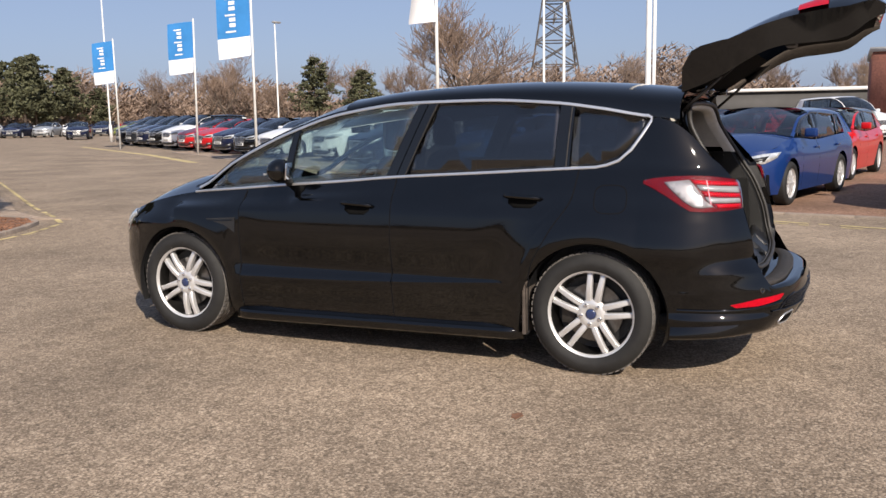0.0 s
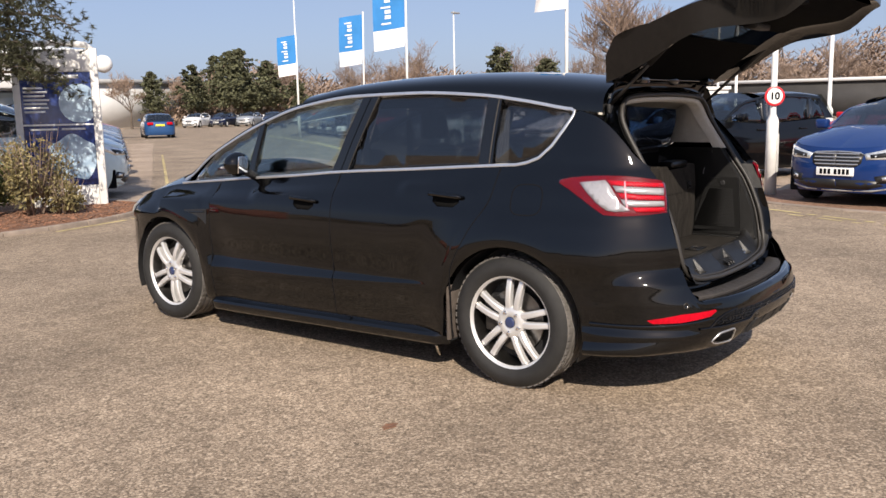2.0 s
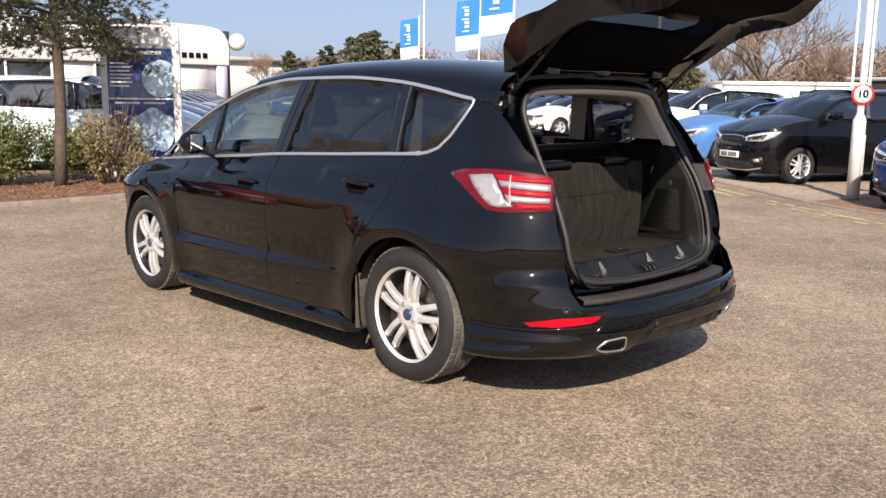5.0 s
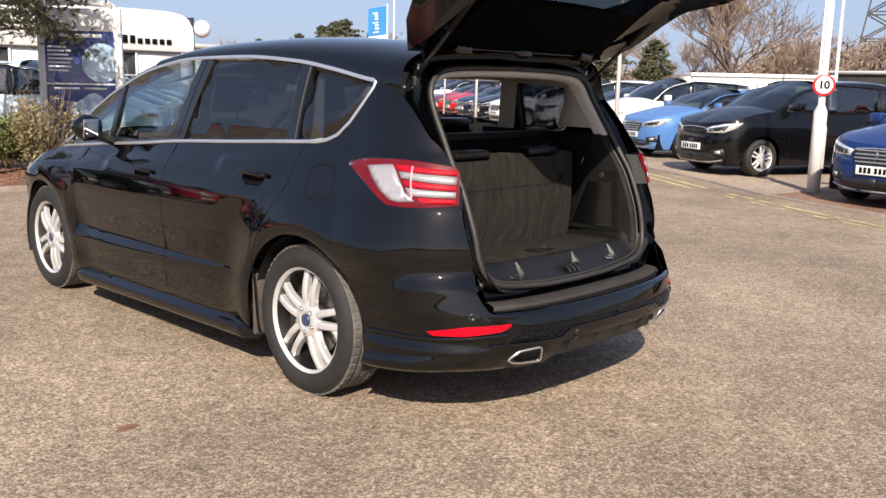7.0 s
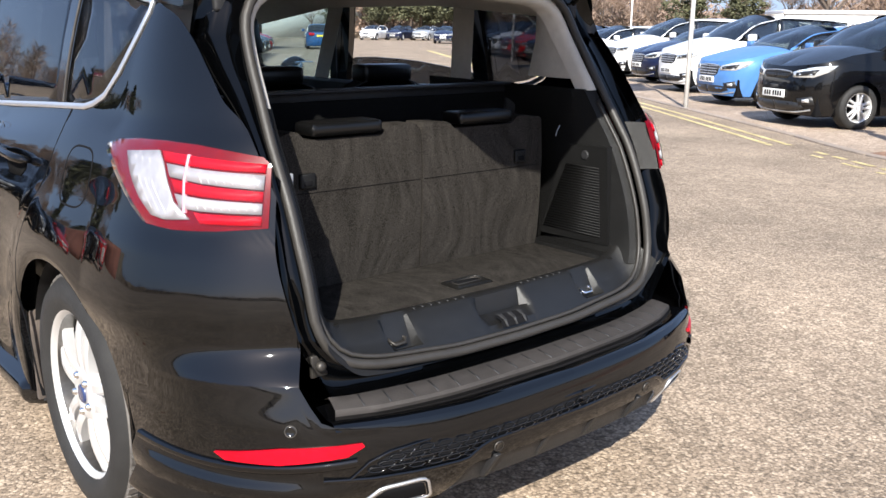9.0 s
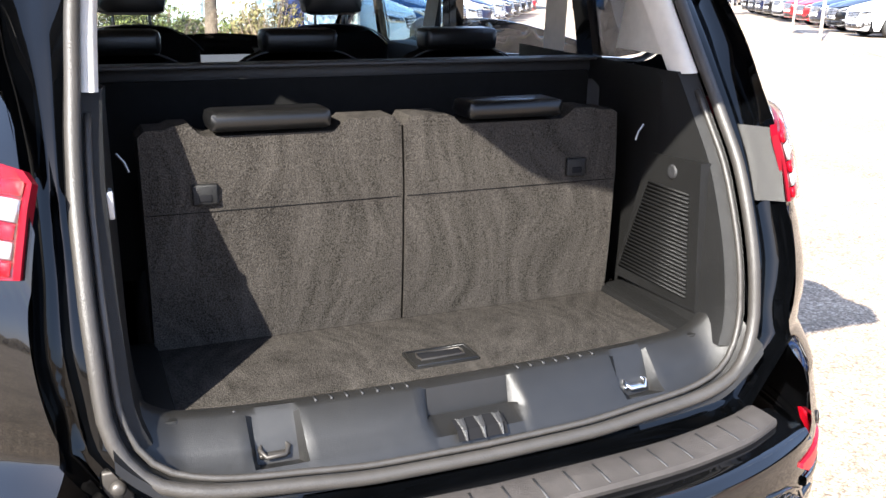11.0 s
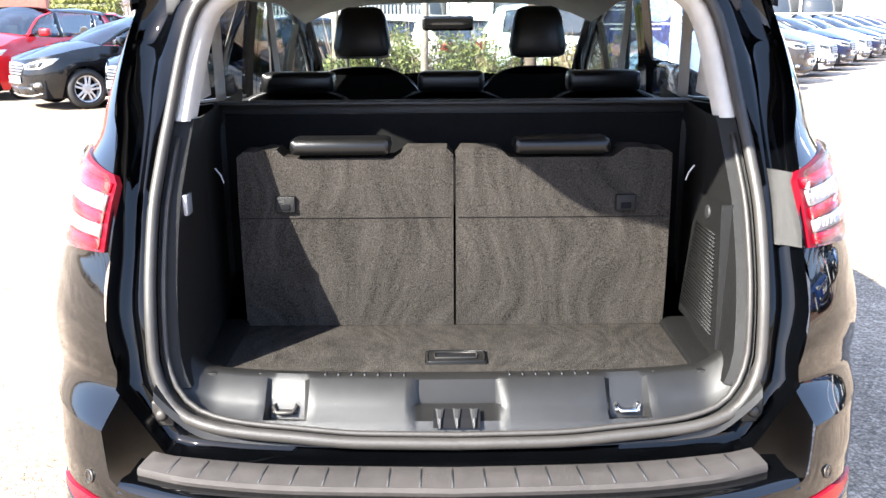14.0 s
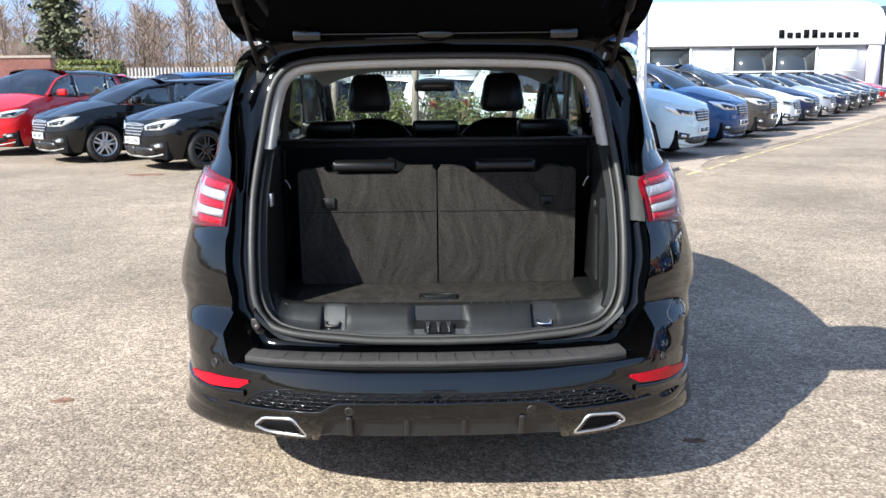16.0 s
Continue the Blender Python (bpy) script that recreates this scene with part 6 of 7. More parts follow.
M_CARGLASS = glass("parked_car_glass", (0.44, 0.48, 0.48))
P_BLUE = paint("bright_blue_paint", (0.006, 0.028, 0.125), 0.0)
P_LBLUE = paint("pale_blue_paint", (0.08, 0.2, 0.46), 0.1)
P_BLACK = paint("parked_black_paint", (0.0015, 0.0015, 0.0018))
P_WHITE = paint("parked_white_paint", (0.8, 0.8, 0.8))
P_RED = paint("parked_red_paint", (0.48, 0.008, 0.012))
P_NAVY = paint("navy_paint", (0.006, 0.010, 0.035), 0.0)
P_GREY = paint("graphite_paint", (0.018, 0.02, 0.024), 0.0)
P_BROWN = paint("brown_grey_paint", (0.05, 0.042, 0.037), 0.1)
P_SILVER = paint("silver_paint", (0.5, 0.52, 0.54), 0.6)
P_SKY = paint("ice_blue_paint", (0.62, 0.75, 0.78), 0.1)
P_MID = paint("mid_blue_paint", (0.02, 0.07, 0.19), 0.1)
P_GREEN = paint("lime_paint", (0.3, 0.36, 0.05))
P_YELLOW = paint("yellow_paint", (0.75, 0.5, 0.02))

G_RIGHT, G_ROW, G_FLAG, G_LEFT, G_FAR = "cars beside the road", "cars in the display row", "cars under the flags", "cars by the fence", "cars far across the site"
parked_car("estate", P_BLUE, "blue estate car parked on reddish bay", (8.95, 0.37), (-0.97, 0.245), G_RIGHT)
parked_car("minivan", P_BLACK, "black compact people carrier parked behind yellow lines", (11.3, 4.08), (-0.90, 0.44), G_RIGHT, grille="slim")
parked_car("hatchback", P_LBLUE, "pale blue hatchback parked beside black car", (13.7, 6.75), (-0.88, 0.47), G_RIGHT)
parked_car("suv", P_WHITE, "white off-roader parked beside blue hatchback", (16.0, 9.3), (-0.88, 0.47), G_RIGHT)
parked_car("hatchback", P_NAVY, "dark blue hatchback parked beside white off-roader", (18.0, 11.7), (-0.88, 0.47), G_RIGHT)
parked_car("suv", P_WHITE, "white car at the end of the roadside bays", (20.0, 14.2), (-0.88, 0.47), G_RIGHT)
parked_car("hatchback", P_NAVY, "dark car parked beside blue estate", (8.75, -2.75), (-0.97, 0.2), G_RIGHT)
parked_car("hatchback", P_RED, "red hatchback with black roof in second bay row", (14.3, -0.5), (-0.97, 0.2), G_RIGHT, roof_material=P_BLACK)
parked_car("hatchback", P_RED, "red car behind the black people carrier", (17.6, 2.2), (-0.95, 0.3), G_RIGHT)
parked_car("van", P_WHITE, "white van parked far behind the bays", (38.0, -2.0), (-0.75, -0.66), G_RIGHT)
for i, (k, p, label) in enumerate((("suv", P_SKY, "pale white-blue off-roader behind the shrubs"), ("suv", P_MID, "dark blue off-roader in display row"), ("suv", P_BROWN, "brown-grey off-roader in display row"),
                                   ("hatchback", P_WHITE, "white hatchback in display row"), ("hatchback", P_NAVY, "navy hatchback in display row"), ("hatchback", P_SILVER, "silver hatchback in display row"),
                                   ("hatchback", P_NAVY, "navy hatchback in display row"), ("hatchback", P_GREY, "grey hatchback in display row"), ("hatchback", P_BLACK, "black hatchback in display row"),
                                   ("hatchback", P_GREY, "grey hatchback in display row"), ("hatchback", P_RED, "red hatchback in display row"))):
    f = Vector((4.03, 12.4)) + Vector((1.543, 2.394)) * i
    parked_car(k, p, label, f, (0.82, -0.57), G_ROW)
for i, (k, p, label) in enumerate((("hatchback", P_WHITE, "white hatchback under the flags"), ("hatchback", P_BLACK, "black hatchback under the flags"), ("hatchback", P_NAVY, "navy hatchback under the flags"), ("hatchback", P_RED, "red hatchback under the flags"),
                                   ("hatchback", P_RED, "bright red hatchback under the flags"), ("suv", P_WHITE, "white car with black roof under the flags"), ("suv", P_BLACK, "black off-roader under the flags"),
                                   ("suv", P_NAVY, "dark blue off-roader under the flags"), ("suv", P_GREY, "dark grey off-roader under the flags"), ("suv", P_BLACK, "black off-roader at the end of the row"))):
    f = Vector((21.6, 17.6)) + Vector((0.56, 0.83)) * (2.75 * i)
    parked_car(k, p, label, f, (-0.83, 0.3), G_FLAG, roof_material=P_BLACK if i == 5 else None)
parked_car("hatchback", P_NAVY, "dark blue hatchback standing alone across the road", (48.0, 56.0), (-0.75, -0.66), G_FAR)
parked_car("hatchback", P_GREEN, "lime green hatchback far across the site", (52.0, 55.0), (-0.8, 0.6), G_FAR)
for i, p in enumerate((P_WHITE, P_NAVY, P_SILVER, P_WHITE, P_NAVY, P_RED)):
    parked_car("hatchback", p, "small far car in distant row", (52.0 + 2.2 * i, 72.5 - 1.5 * i), (-0.85, -0.5), G_FAR)
parked_car("hatchback", P_MID, "bright blue hatchback seen from behind on the road", (29.3, 46.2), (0.5, 0.86), G_FAR, seen_back=True)
for x, y, p in ((70.0, 4.3, P_YELLOW), (72.0, 1.0, P_YELLOW), (66.0, 3.0, P_RED)):
    parked_car("hatchback", p, "small far car behind the bays", (x, y), (-0.9, -0.4), G_FAR)
parked_car("suv", P_RED, "red compact off-roader with black roof", (-8.73, 14.5), (-0.18, -0.98), G_LEFT, roof_material=P_BLACK)
parked_car("hatchback", P_BLACK, "black hatchback with silver wheels", (-6.45, 12.85), (-0.74, -0.67), G_LEFT)
parked_car("hatchback", P_WHITE, "white hatchback behind the leafy shrubs", (-2.36, 17.0), (-0.82, 0.57), G_LEFT, seen_back=True)
parked_car("hatchback", P_WHITE, "white hatchback tail to the display row", (-0.8, 19.4), (-0.82, 0.57), G_LEFT, seen_back=True)
third = parked_car("hatchback", P_BLACK, "black hatchback with black wheels beside the planting bed", (-4.25, 11.3), (-0.74, -0.67), G_LEFT)
for wheel in third.children:
    for rim in wheel.children:
        if rim.name.startswith("rim"):
            rim.data = rim.data.copy()
            rim.data.materials[0] = M_GLOSSB
parked_car("minivan", P_MID, "bright blue car behind the dark hatchbacks", (-3.9, 18.9), (0.7, 0.7), G_LEFT)
parked_car("minivan", P_RED, "red car behind the dark hatchbacks", (-7.4, 20.8), (0.7, 0.7), G_LEFT)
parked_car("hatchback", P_SILVER, "silver car behind the dark hatchbacks", (-6.0, 25.5), (0.7, 0.7), G_LEFT)

# ---- ground, kerbs, road lines ----
v, f = grid([[(x, y, 0.0) for x in (-400, -60, -12, 0, 12, 60, 400)] for y in (-400, -60, -12, 0, 12, 60, 400)], flip=True)
tagged(part("ground", v, f, M_ASPHALT, smooth=False), "worn brown-grey asphalt with stone chips", "ground", kind="structure")


def sheet(outline, z0, z1):
    """A flat slab over an outline."""
    n = len(outline)
    v = [(x, y, z1) for x, y in outline] + [(x, y, z0) for x, y in outline]
    return v, [tuple(range(n))] + [(i, i + n, (i + 1) % n + n, (i + 1) % n) for i in range(n)]


def rounded(pts, k=8):
    """A closed smooth outline through points."""
    out, n = [], len(pts)
    for i in range(n):
        a, b, c, d = (Vector(pts[(i + j) % n]) for j in (-1, 0, 1, 2))
        for t in span(0, 1, k)[:-1]:
            out.append(tuple(0.5 * ((2 * b) + (c - a) * t + (2 * a - 5 * b + 4 * c - d) * t * t + (3 * b - a - 3 * c + d) * t ** 3)))
    return out


edge = [(6.3, -9.0), (6.75, -4.0), (7.35, -1.7), (7.75, 0.35), (8.55, 2.1), (9.6, 3.5), (12.6, 7.9), (17.0, 14.2), (26.0, 27.0)]
tagged(part("parking_bay", *sheet(edge[:5] + [(60.0, -5.0), (60.0, -9.0)], -0.02, 0.012), M_BAY, smooth=False), "reddish surfaced parking bays", "pavement", kind="structure")
tagged(part("parking_bay", *sheet(edge[4:] + [(48.0, 20.0), (60.0, -4.99)], -0.02, 0.0125), M_BUFF, smooth=False), "buff surfaced parking bays", "pavement", kind="structure")
kerb = tagged(new("flush_kerb"), "flush row of worn concrete kerb stones", "kerb", kind="structure")


def kerb_row(parent, path, width, z0, z1, length=0.9):
    """Kerb stones laid end to end along a path, each an object of its own."""
    P = [Vector(p) for p in path]
    L = [0]
    for a, b in zip(P, P[1:]):
        L.append(L[-1] + (b - a).length)
    fx, fy = curve(list(zip(L, [p.x for p in P]))), curve(list(zip(L, [p.y for p in P])))
    n = int(L[-1] / length)
    me = None
    for i in range(n):
        a, b = Vector((fx(i * length), fy(i * length))), Vector((fx((i + 1) * length), fy((i + 1) * length)))
        if me is None:
            me = part("kerb_stone", *box(-width / 2, width / 2, 0.004, length - 0.004, z0, z1, 0.012), M_KERB, parent, sharp=40)
            ob = me
        else:
            ob = new("kerb_stone", me.data)
            ob.parent = parent
        d = b - a
        ob.matrix_basis = pose(a.x, a.y, 0, 0, 0, math.degrees(math.atan2(-d.x, d.y)))


kerb_row(kerb, edge[1:], 0.13, -0.06, 0.022)
bed_line = rounded([(-2.2, 8.75), (-0.6, 8.4), (1.4, 8.42), (2.7, 8.85), (3.45, 9.35), (3.75, 10.1), (3.5, 11.2), (2.2, 12.3), (0.0, 13.3), (-2.2, 12.8)])
tagged(part("planting_bed", *sheet(bed_line, -0.02, 0.048), M_MULCH, smooth=False), "brown bark-mulched planting bed", "flower bed", kind="structure")
kerb2 = tagged(new("bed_kerb"), "pale concrete kerb round the planting bed", "kerb", kind="structure")
kerb_row(kerb2, bed_line + bed_line[:1], 0.10, -0.05, 0.055, 0.6)
lip = [(4.05, 9.3), (4.2, 10.2), (4.6, 11.1), (6.5, 13.8), (10.0, 18.8), (15.0, 26.0), (22.0, 36.0)]
tagged(part("display_bay", *sheet(lip + [(14.0, 40.0), (-1.0, 16.0), (0.5, 13.3), (2.3, 12.35), (3.55, 11.25), (3.85, 10.1)], -0.02, 0.008), M_BUFF, smooth=False), "buff surfaced display bays", "pavement", kind="structure")


def road_line(path, width, gaps=(), label="worn yellow painted road line"):
    """A worn painted line on the road."""
    P = [Vector(p) for p in path]
    bits = []
    for i, (a, b) in enumerate(zip(P, P[1:])):
        d = (b - a).normalized()
        nrm = Vector((-d.y, d.x)) * width / 2
        n = max(1, int((b - a).length / 0.12))
        rnd = random.Random(i * 7 + int(100 * width) + int(a.x * 10))
        for k in range(n):
            if rnd.random() < gaps:
                continue
            p, q = a.lerp(b, k / n), a.lerp(b, (k + 1) / n)
            j = [rnd.uniform(0.72, 1.06) for _ in range(4)]
            bits.append(([(*(p + nrm * j[0]), 0.005), (*(q + nrm * j[1]), 0.005), (*(q - nrm * j[2]), 0.005), (*(p - nrm * j[3]), 0.005)], [(3, 2, 1, 0)]))
    tagged(part("road_line", *join(*bits), M_YELLOW, smooth=False), label, "road marking", "yellow lines", kind="structure")


off = lambda path, d: [(x - d * 0.83, y + d * 0.56) for x, y in path]
line_a = [(8.62, 3.05), (9.4, 4.1), (11.2, 6.6), (13.5, 9.9), (18.0, 16.3)]
road_line(line_a, 0.09, 0.02)
road_line(off(line_a, 0.24), 0.09, 0.02)
line_b = [(5.95, -3.6), (6.25, -1.7), (6.75, -0.1), (7.5, 1.3), (8.3, 2.55)]
road_line(line_b, 0.08, 0.22, "worn yellow line with cracked gaps")
road_line(off(line_b, 0.2), 0.06, 0.5, "worn yellow line with cracked gaps")
line_c = [(1.2, 8.15), (2.6, 8.5), (3.6, 9.0), (4.25, 9.9), (5.2, 11.4), (8.0, 15.4), (14.5, 24.7)]
road_line(line_c, 0.08, 0.25, "worn yellow line round the planting bed")
road_line([(18.3, 19.0), (23.3, 25.6), (32.3, 39.0)], 0.35, 0.0, "pale kerb line under the flags")

# small dark stains and lifted patches
rnd = random.Random(4)
for x, y, s in ((-1.7, 0.15, 0.05), (1.0, -0.4, 0.04), (-4.5, 10.0, 0.3)):
    ring = [(x + s * rnd.uniform(0.6, 1.4) * math.cos(a), y + s * rnd.uniform(0.3, 0.7) * math.sin(a)) for a in span(0, 2 * math.pi, 14)[:-1]]
    tagged(part("road_patch", *sheet(ring, 0.0, 0.004), M_MULCH, smooth=False), "small dirty patch on the asphalt", "stain", kind="structure")
# loose stone chips
chips = []
for i in range(2600):
    x, y = rnd.uniform(-5.4, 4.5), rnd.uniform(-3.2, 4.5)
    s = rnd.uniform(0.0025, 0.0065)
    a = rnd.uniform(0, 6.28)
    chips.append(([(x + s * math.cos(a), y + s * math.sin(a), 0.001), (x + s * math.cos(a + 2.1), y + s * math.sin(a + 2.1), 0.001), (x + s * math.cos(a + 4.2), y + s * math.sin(a + 4.2), 0.001), (x, y, s * 0.9)], [(0, 1, 3), (1, 2, 3), (2, 0, 3)]))
M_GRIT = mat("loose_grit", (0.3, 0.25, 0.2), rough=0.9, vary=0.2, scale=30, per_island=0.5)
tagged(part("loose_grit", *join(*chips), M_GRIT, smooth=False), "scattered loose stone chips on asphalt", "gravel", kind="stuff")


# ---- plants ----
def leaf_cloud(centres, n, size, material, name, label, category, seed, parent=None):
    """Leaves scattered in rough blobs; centres: (x, y, z, rx, ry, rz)."""
    r = random.Random(seed)
    V, F = [], []
    for i in range(n):
        cx, cy, cz, ax, ay, az = centres[r.randrange(len(centres))]
        d = Vector((r.gauss(0, 1), r.gauss(0, 1), r.gauss(0, 1))).normalized() * r.uniform(0.55, 1.08)
        p = Vector((cx + d.x * ax, cy + d.y * ay, max(0.1, cz + d.z * az)))
        s = size * r.uniform(0.6, 1.5)
        q = Euler((r.uniform(-1.2, 1.2), r.uniform(-1.2, 1.2), r.uniform(0, 6.28))).to_matrix()
        k = len(V)
        V += [p + q @ Vector(o) for o in ((-s, 0, 0), (0, -s * 0.45, s * 0.15), (s, 0, 0), (0, s * 0.45, s * 0.15))]
        F.append((k, k + 1, k + 2, k + 3))
    ob = part(name, V, F, material, parent, smooth=False)
    return ob if parent else tagged(ob, label, category)


def shrub(x, y, rx, ry, h, n, material, label, seed, size=0.027):
    """A shrub: stems and a broken mass of leaves."""
    r = random.Random(seed)
    s = thing("shrub", label, "shrub", "shrubs in the bed")
    stems, blobs = [], []
    for i in range(9):
        a, q = r.uniform(0, 6.28), r.uniform(0.2, 0.75)
        tip = Vector((x + rx * q * math.cos(a), y + ry * q * math.sin(a), h * r.uniform(0.55, 0.95)))
        base = Vector((x + 0.1 * math.cos(a), y + 0.1 * math.sin(a), 0.06))
        stems.append(tube([base, base.lerp(tip, 0.5) + Vector((0, 0, 0.08)), tip], [0.014, 0.009, 0.004], 5))
        blobs.append((tip.x, tip.y, tip.z * 0.82, rx * r.uniform(0.28, 0.45), ry * r.uniform(0.28, 0.45), h * r.uniform(0.16, 0.3)))
        blobs.append((lerp(x, tip.x, 0.8), lerp(y, tip.y, 0.8), h * 0.4, rx * 0.4, ry * 0.4, h * 0.28))
    for i in range(60):
        a, q = r.uniform(0, 6.28), r.uniform(0.3, 1.0)
        tip = Vector((x + rx * q * math.cos(a), y + ry * q * math.sin(a), h * r.uniform(0.6, 1.15)))
        base = Vector((x + 0.4 * rx * q * math.cos(a), y + 0.4 * ry * q * math.sin(a), h * 0.25))
        stems.append(tube([base, base.lerp(tip, 0.6), tip], [0.006, 0.004, 0.0025], 3))
    part("stem_mass", *join(*stems), M_TWIG, s)
    leaf_cloud(blobs, n, size, material, "leaves", "", "", seed, s)


shrub(-1.35, 10.3, 0.75, 0.6, 1.3, 8600, M_LEAF, "green leafy shrub in the mulched bed", 1)
shrub(-0.35, 10.5, 0.75, 0.6, 1.32, 8600, M_LEAF, "dense green shrub in the mulched bed", 2)
shrub(0.55, 10.6, 0.7, 0.6, 1.25, 8000, M_LEAF, "green shrub beside the pine trunk", 3)
shrub(1.55, 10.8, 0.6, 0.55, 1.0, 5000, M_LEAF, "sparse green shrub behind the pine", 4)
shrub(1.85, 9.85, 0.62, 0.45, 1.22, 2700, M_LEAFY, "yellow-green shrub before the sign", 5, 0.03)
shrub(2.2, 9.65, 0.32, 0.3, 0.55, 900, M_LEAFY, "low yellowish shrub at the sign foot", 6, 0.028)
rnd = random.Random(9)
bits = []
for i in range(1500):
    x, y = rnd.uniform(-2.1, 3.6), rnd.uniform(8.6, 10.6)
    if inside((x, y), bed_line):
        a, s = rnd.uniform(0, 6.28), rnd.uniform(0.012, 0.035)
        m = Matrix.Translation((x, y, 0.054)) @ Euler((rnd.uniform(-0.4, 0.4), rnd.uniform(-0.4, 0.4), a)).to_matrix().to_4x4()
        bits.append(moved(box(-s, s, -s * 0.35, s * 0.35, -0.005, 0.006), m))
tagged(part("bark_chips", *join(*bits), M_CHIP, smooth=False), "loose bark chips over the bed", "mulch", kind="stuff")


def pine(x, y, h, seed):
    """A pine with a bare lower trunk and drooping tufted branches."""
    r = random.Random(seed)
    t = thing("pine_tree", "tall pine with bare trunk and drooping tufted branches", "tree")
    pts = [Vector((x + 0.05 * math.sin(z), y + 0.04 * math.cos(1.3 * z), z)) for z in span(0.05, h, 12)]
    part("trunk", *tube(pts, [lerp(0.092, 0.03, i / 12) for i in range(13)], 10), M_BARK, t)
    limbs, V, F = [], [], []
    for i in range(84):
        z = lerp(2.0, h - 0.2, (i / 83) ** 0.95)
        a = i * 2.4 + r.uniform(-0.3, 0.3)
        L = lerp(1.55, 0.5, (z - 2) / (h - 2)) * r.uniform(0.6, 1.2)
        base = Vector((x, y, z))
        bend = [base + Vector((math.cos(a), math.sin(a), 0)) * L * k + Vector((0, 0, 0.14 * math.sin(k * 2.4) - 0.30 * k * k * r.uniform(0.6, 1.2))) for k in span(0, 1, 5)]
        limbs.append(tube(bend, [0.03, 0.024, 0.019, 0.014, 0.01, 0.005], 5))
        for k in range(85):
            q = r.uniform(0.35, 1.0)
            j = min(4, int(q * 5))
            p = bend[j].lerp(bend[j + 1], q * 5 - j) + Vector((r.gauss(0, 0.15), r.gauss(0, 0.15), r.gauss(-0.02, 0.08)))
            for n in range(11):
                d = Vector((r.gauss(0, 1), r.gauss(0, 1), r.gauss(0.1, 0.8))).normalized() * r.uniform(0.05, 0.1)
                w = d.cross(Vector((r.random(), r.random(), r.random()))).normalized() * 0.0075
                b = len(V)
                V += [p - w, p + w, p + d]
                F.append((b, b + 1, b + 2))
    part("bough_mass", *join(*limbs), M_BARK, t)
    part("needles", V, F, M_NEEDLE, t, smooth=False)


M_PALEBARK = mat("pale_bark", (0.32, 0.27, 0.22), rough=0.9, vary=0.3, scale=14, bump=0.6, bscale=40)
pine(1.15, 9.95, 5.4, 3)
for x, y in ((-0.30, 10.15), (-1.55, 10.2)):
    sap = thing("young_tree", "young tree with slender pale trunk", "tree", "young trees")
    part("trunk", *tube([(x, y, 0.05), (x + 0.03, y, 1.6), (x, y + 0.03, 4.2)], [0.06, 0.05, 0.025], 8), M_PALEBARK, sap)
    for k in range(14):
        q = k * 2.4
        z = 2.2 + 0.14 * k
        part("branch", *tube([(x, y, z), (x + 0.4 * math.cos(q), y + 0.4 * math.sin(q), z + 0.35), (x + 0.7 * math.cos(q), y + 0.7 * math.sin(q), z + 0.8)], [0.016, 0.01, 0.003], 5), M_BARK, sap)


def bare_tree(seed, h, spread, least=0.007, kids=(5, 4, 4, 4, 3)):
    """A leafless tree: trunk, limbs and fine twigs."""
    r = random.Random(seed)
    limbs, twigs = [], []

    def grow(p, d, L, rad, depth):
        n = 3 if depth < 3 else 2
        pts = [p]
        for i in range(n):
            d = (d + Vector((r.gauss(0, 0.12), r.gauss(0, 0.12), r.gauss(0.05, 0.08)))).normalized()
            pts.append(pts[-1] + d * L / n)
        (limbs if depth < 3 else twigs).append(tube(pts, [max(least, rad * lerp(1, 0.45, i / n)) for i in range(n + 1)], 6 if depth < 2 else 3, caps=False))
        if depth < 5:
            for k in range(kids[depth]):
                a = r.uniform(0, 6.28)
                out = Vector((math.cos(a), math.sin(a), r.uniform(0.0, 0.7) / spread)).normalized()
                q = pts[-2].lerp(pts[-1], r.uniform(0.0, 1.0)) if k else pts[-1]
                grow(q, (d * 0.8 + out * spread * (0.7 if k else 0.3)).normalized(), L * r.uniform(0.55, 0.85), rad * 0.5, depth + 1)
    grow(Vector((0, 0, 0)), Vector((0, 0, 1)), h * 0.26, h * 0.015, 0)
    t = thing("bare_tree", "leafless tree with fine brown twigs", "tree", "bare trees")
    part("trunk", *join(*limbs), M_BARK, t)
    part("twig_mass", *join(*twigs), M_TWIG, t, smooth=False)
    return t


t1, t2 = bare_tree(11, 9.6, 1.25, 0.012, (7, 5, 5, 4, 3)), bare_tree(12, 9.0, 1.2, 0.011)
far1, far2 = bare_tree(31, 8.5, 1.05, 0.012), bare_tree(32, 7.0, 1.15, 0.012)
far1.matrix_basis, far2.matrix_basis = pose(96, 40, 0), pose(90, 52, 0)
tall = bare_tree(41, 11.0, 0.5, 0.012, (7, 5, 4, 3, 3))
tall.matrix_basis = pose(-23, 47, 0) @ Matrix.Scale(0.4, 4)
t1.matrix_basis = pose(36.8, 16.9, 0)
t2.matrix_basis = pose(52.5, 44.0, 0)
rnd = random.Random(6)
for i, (x, y) in enumerate(((-24, 52), (-19, 55), (-15, 50), (-28, 48), (-11, 53), (-33, 45), (-21, 46), (-8, 56), (-30, 58), (-17, 60))):
    copy_thing(far1 if i % 3 == 0 else tall, pose(x, y, 0, 0, 0, rnd.uniform(0, 360)) @ Matrix.Scale(rnd.uniform(0.40, 0.58), 4))


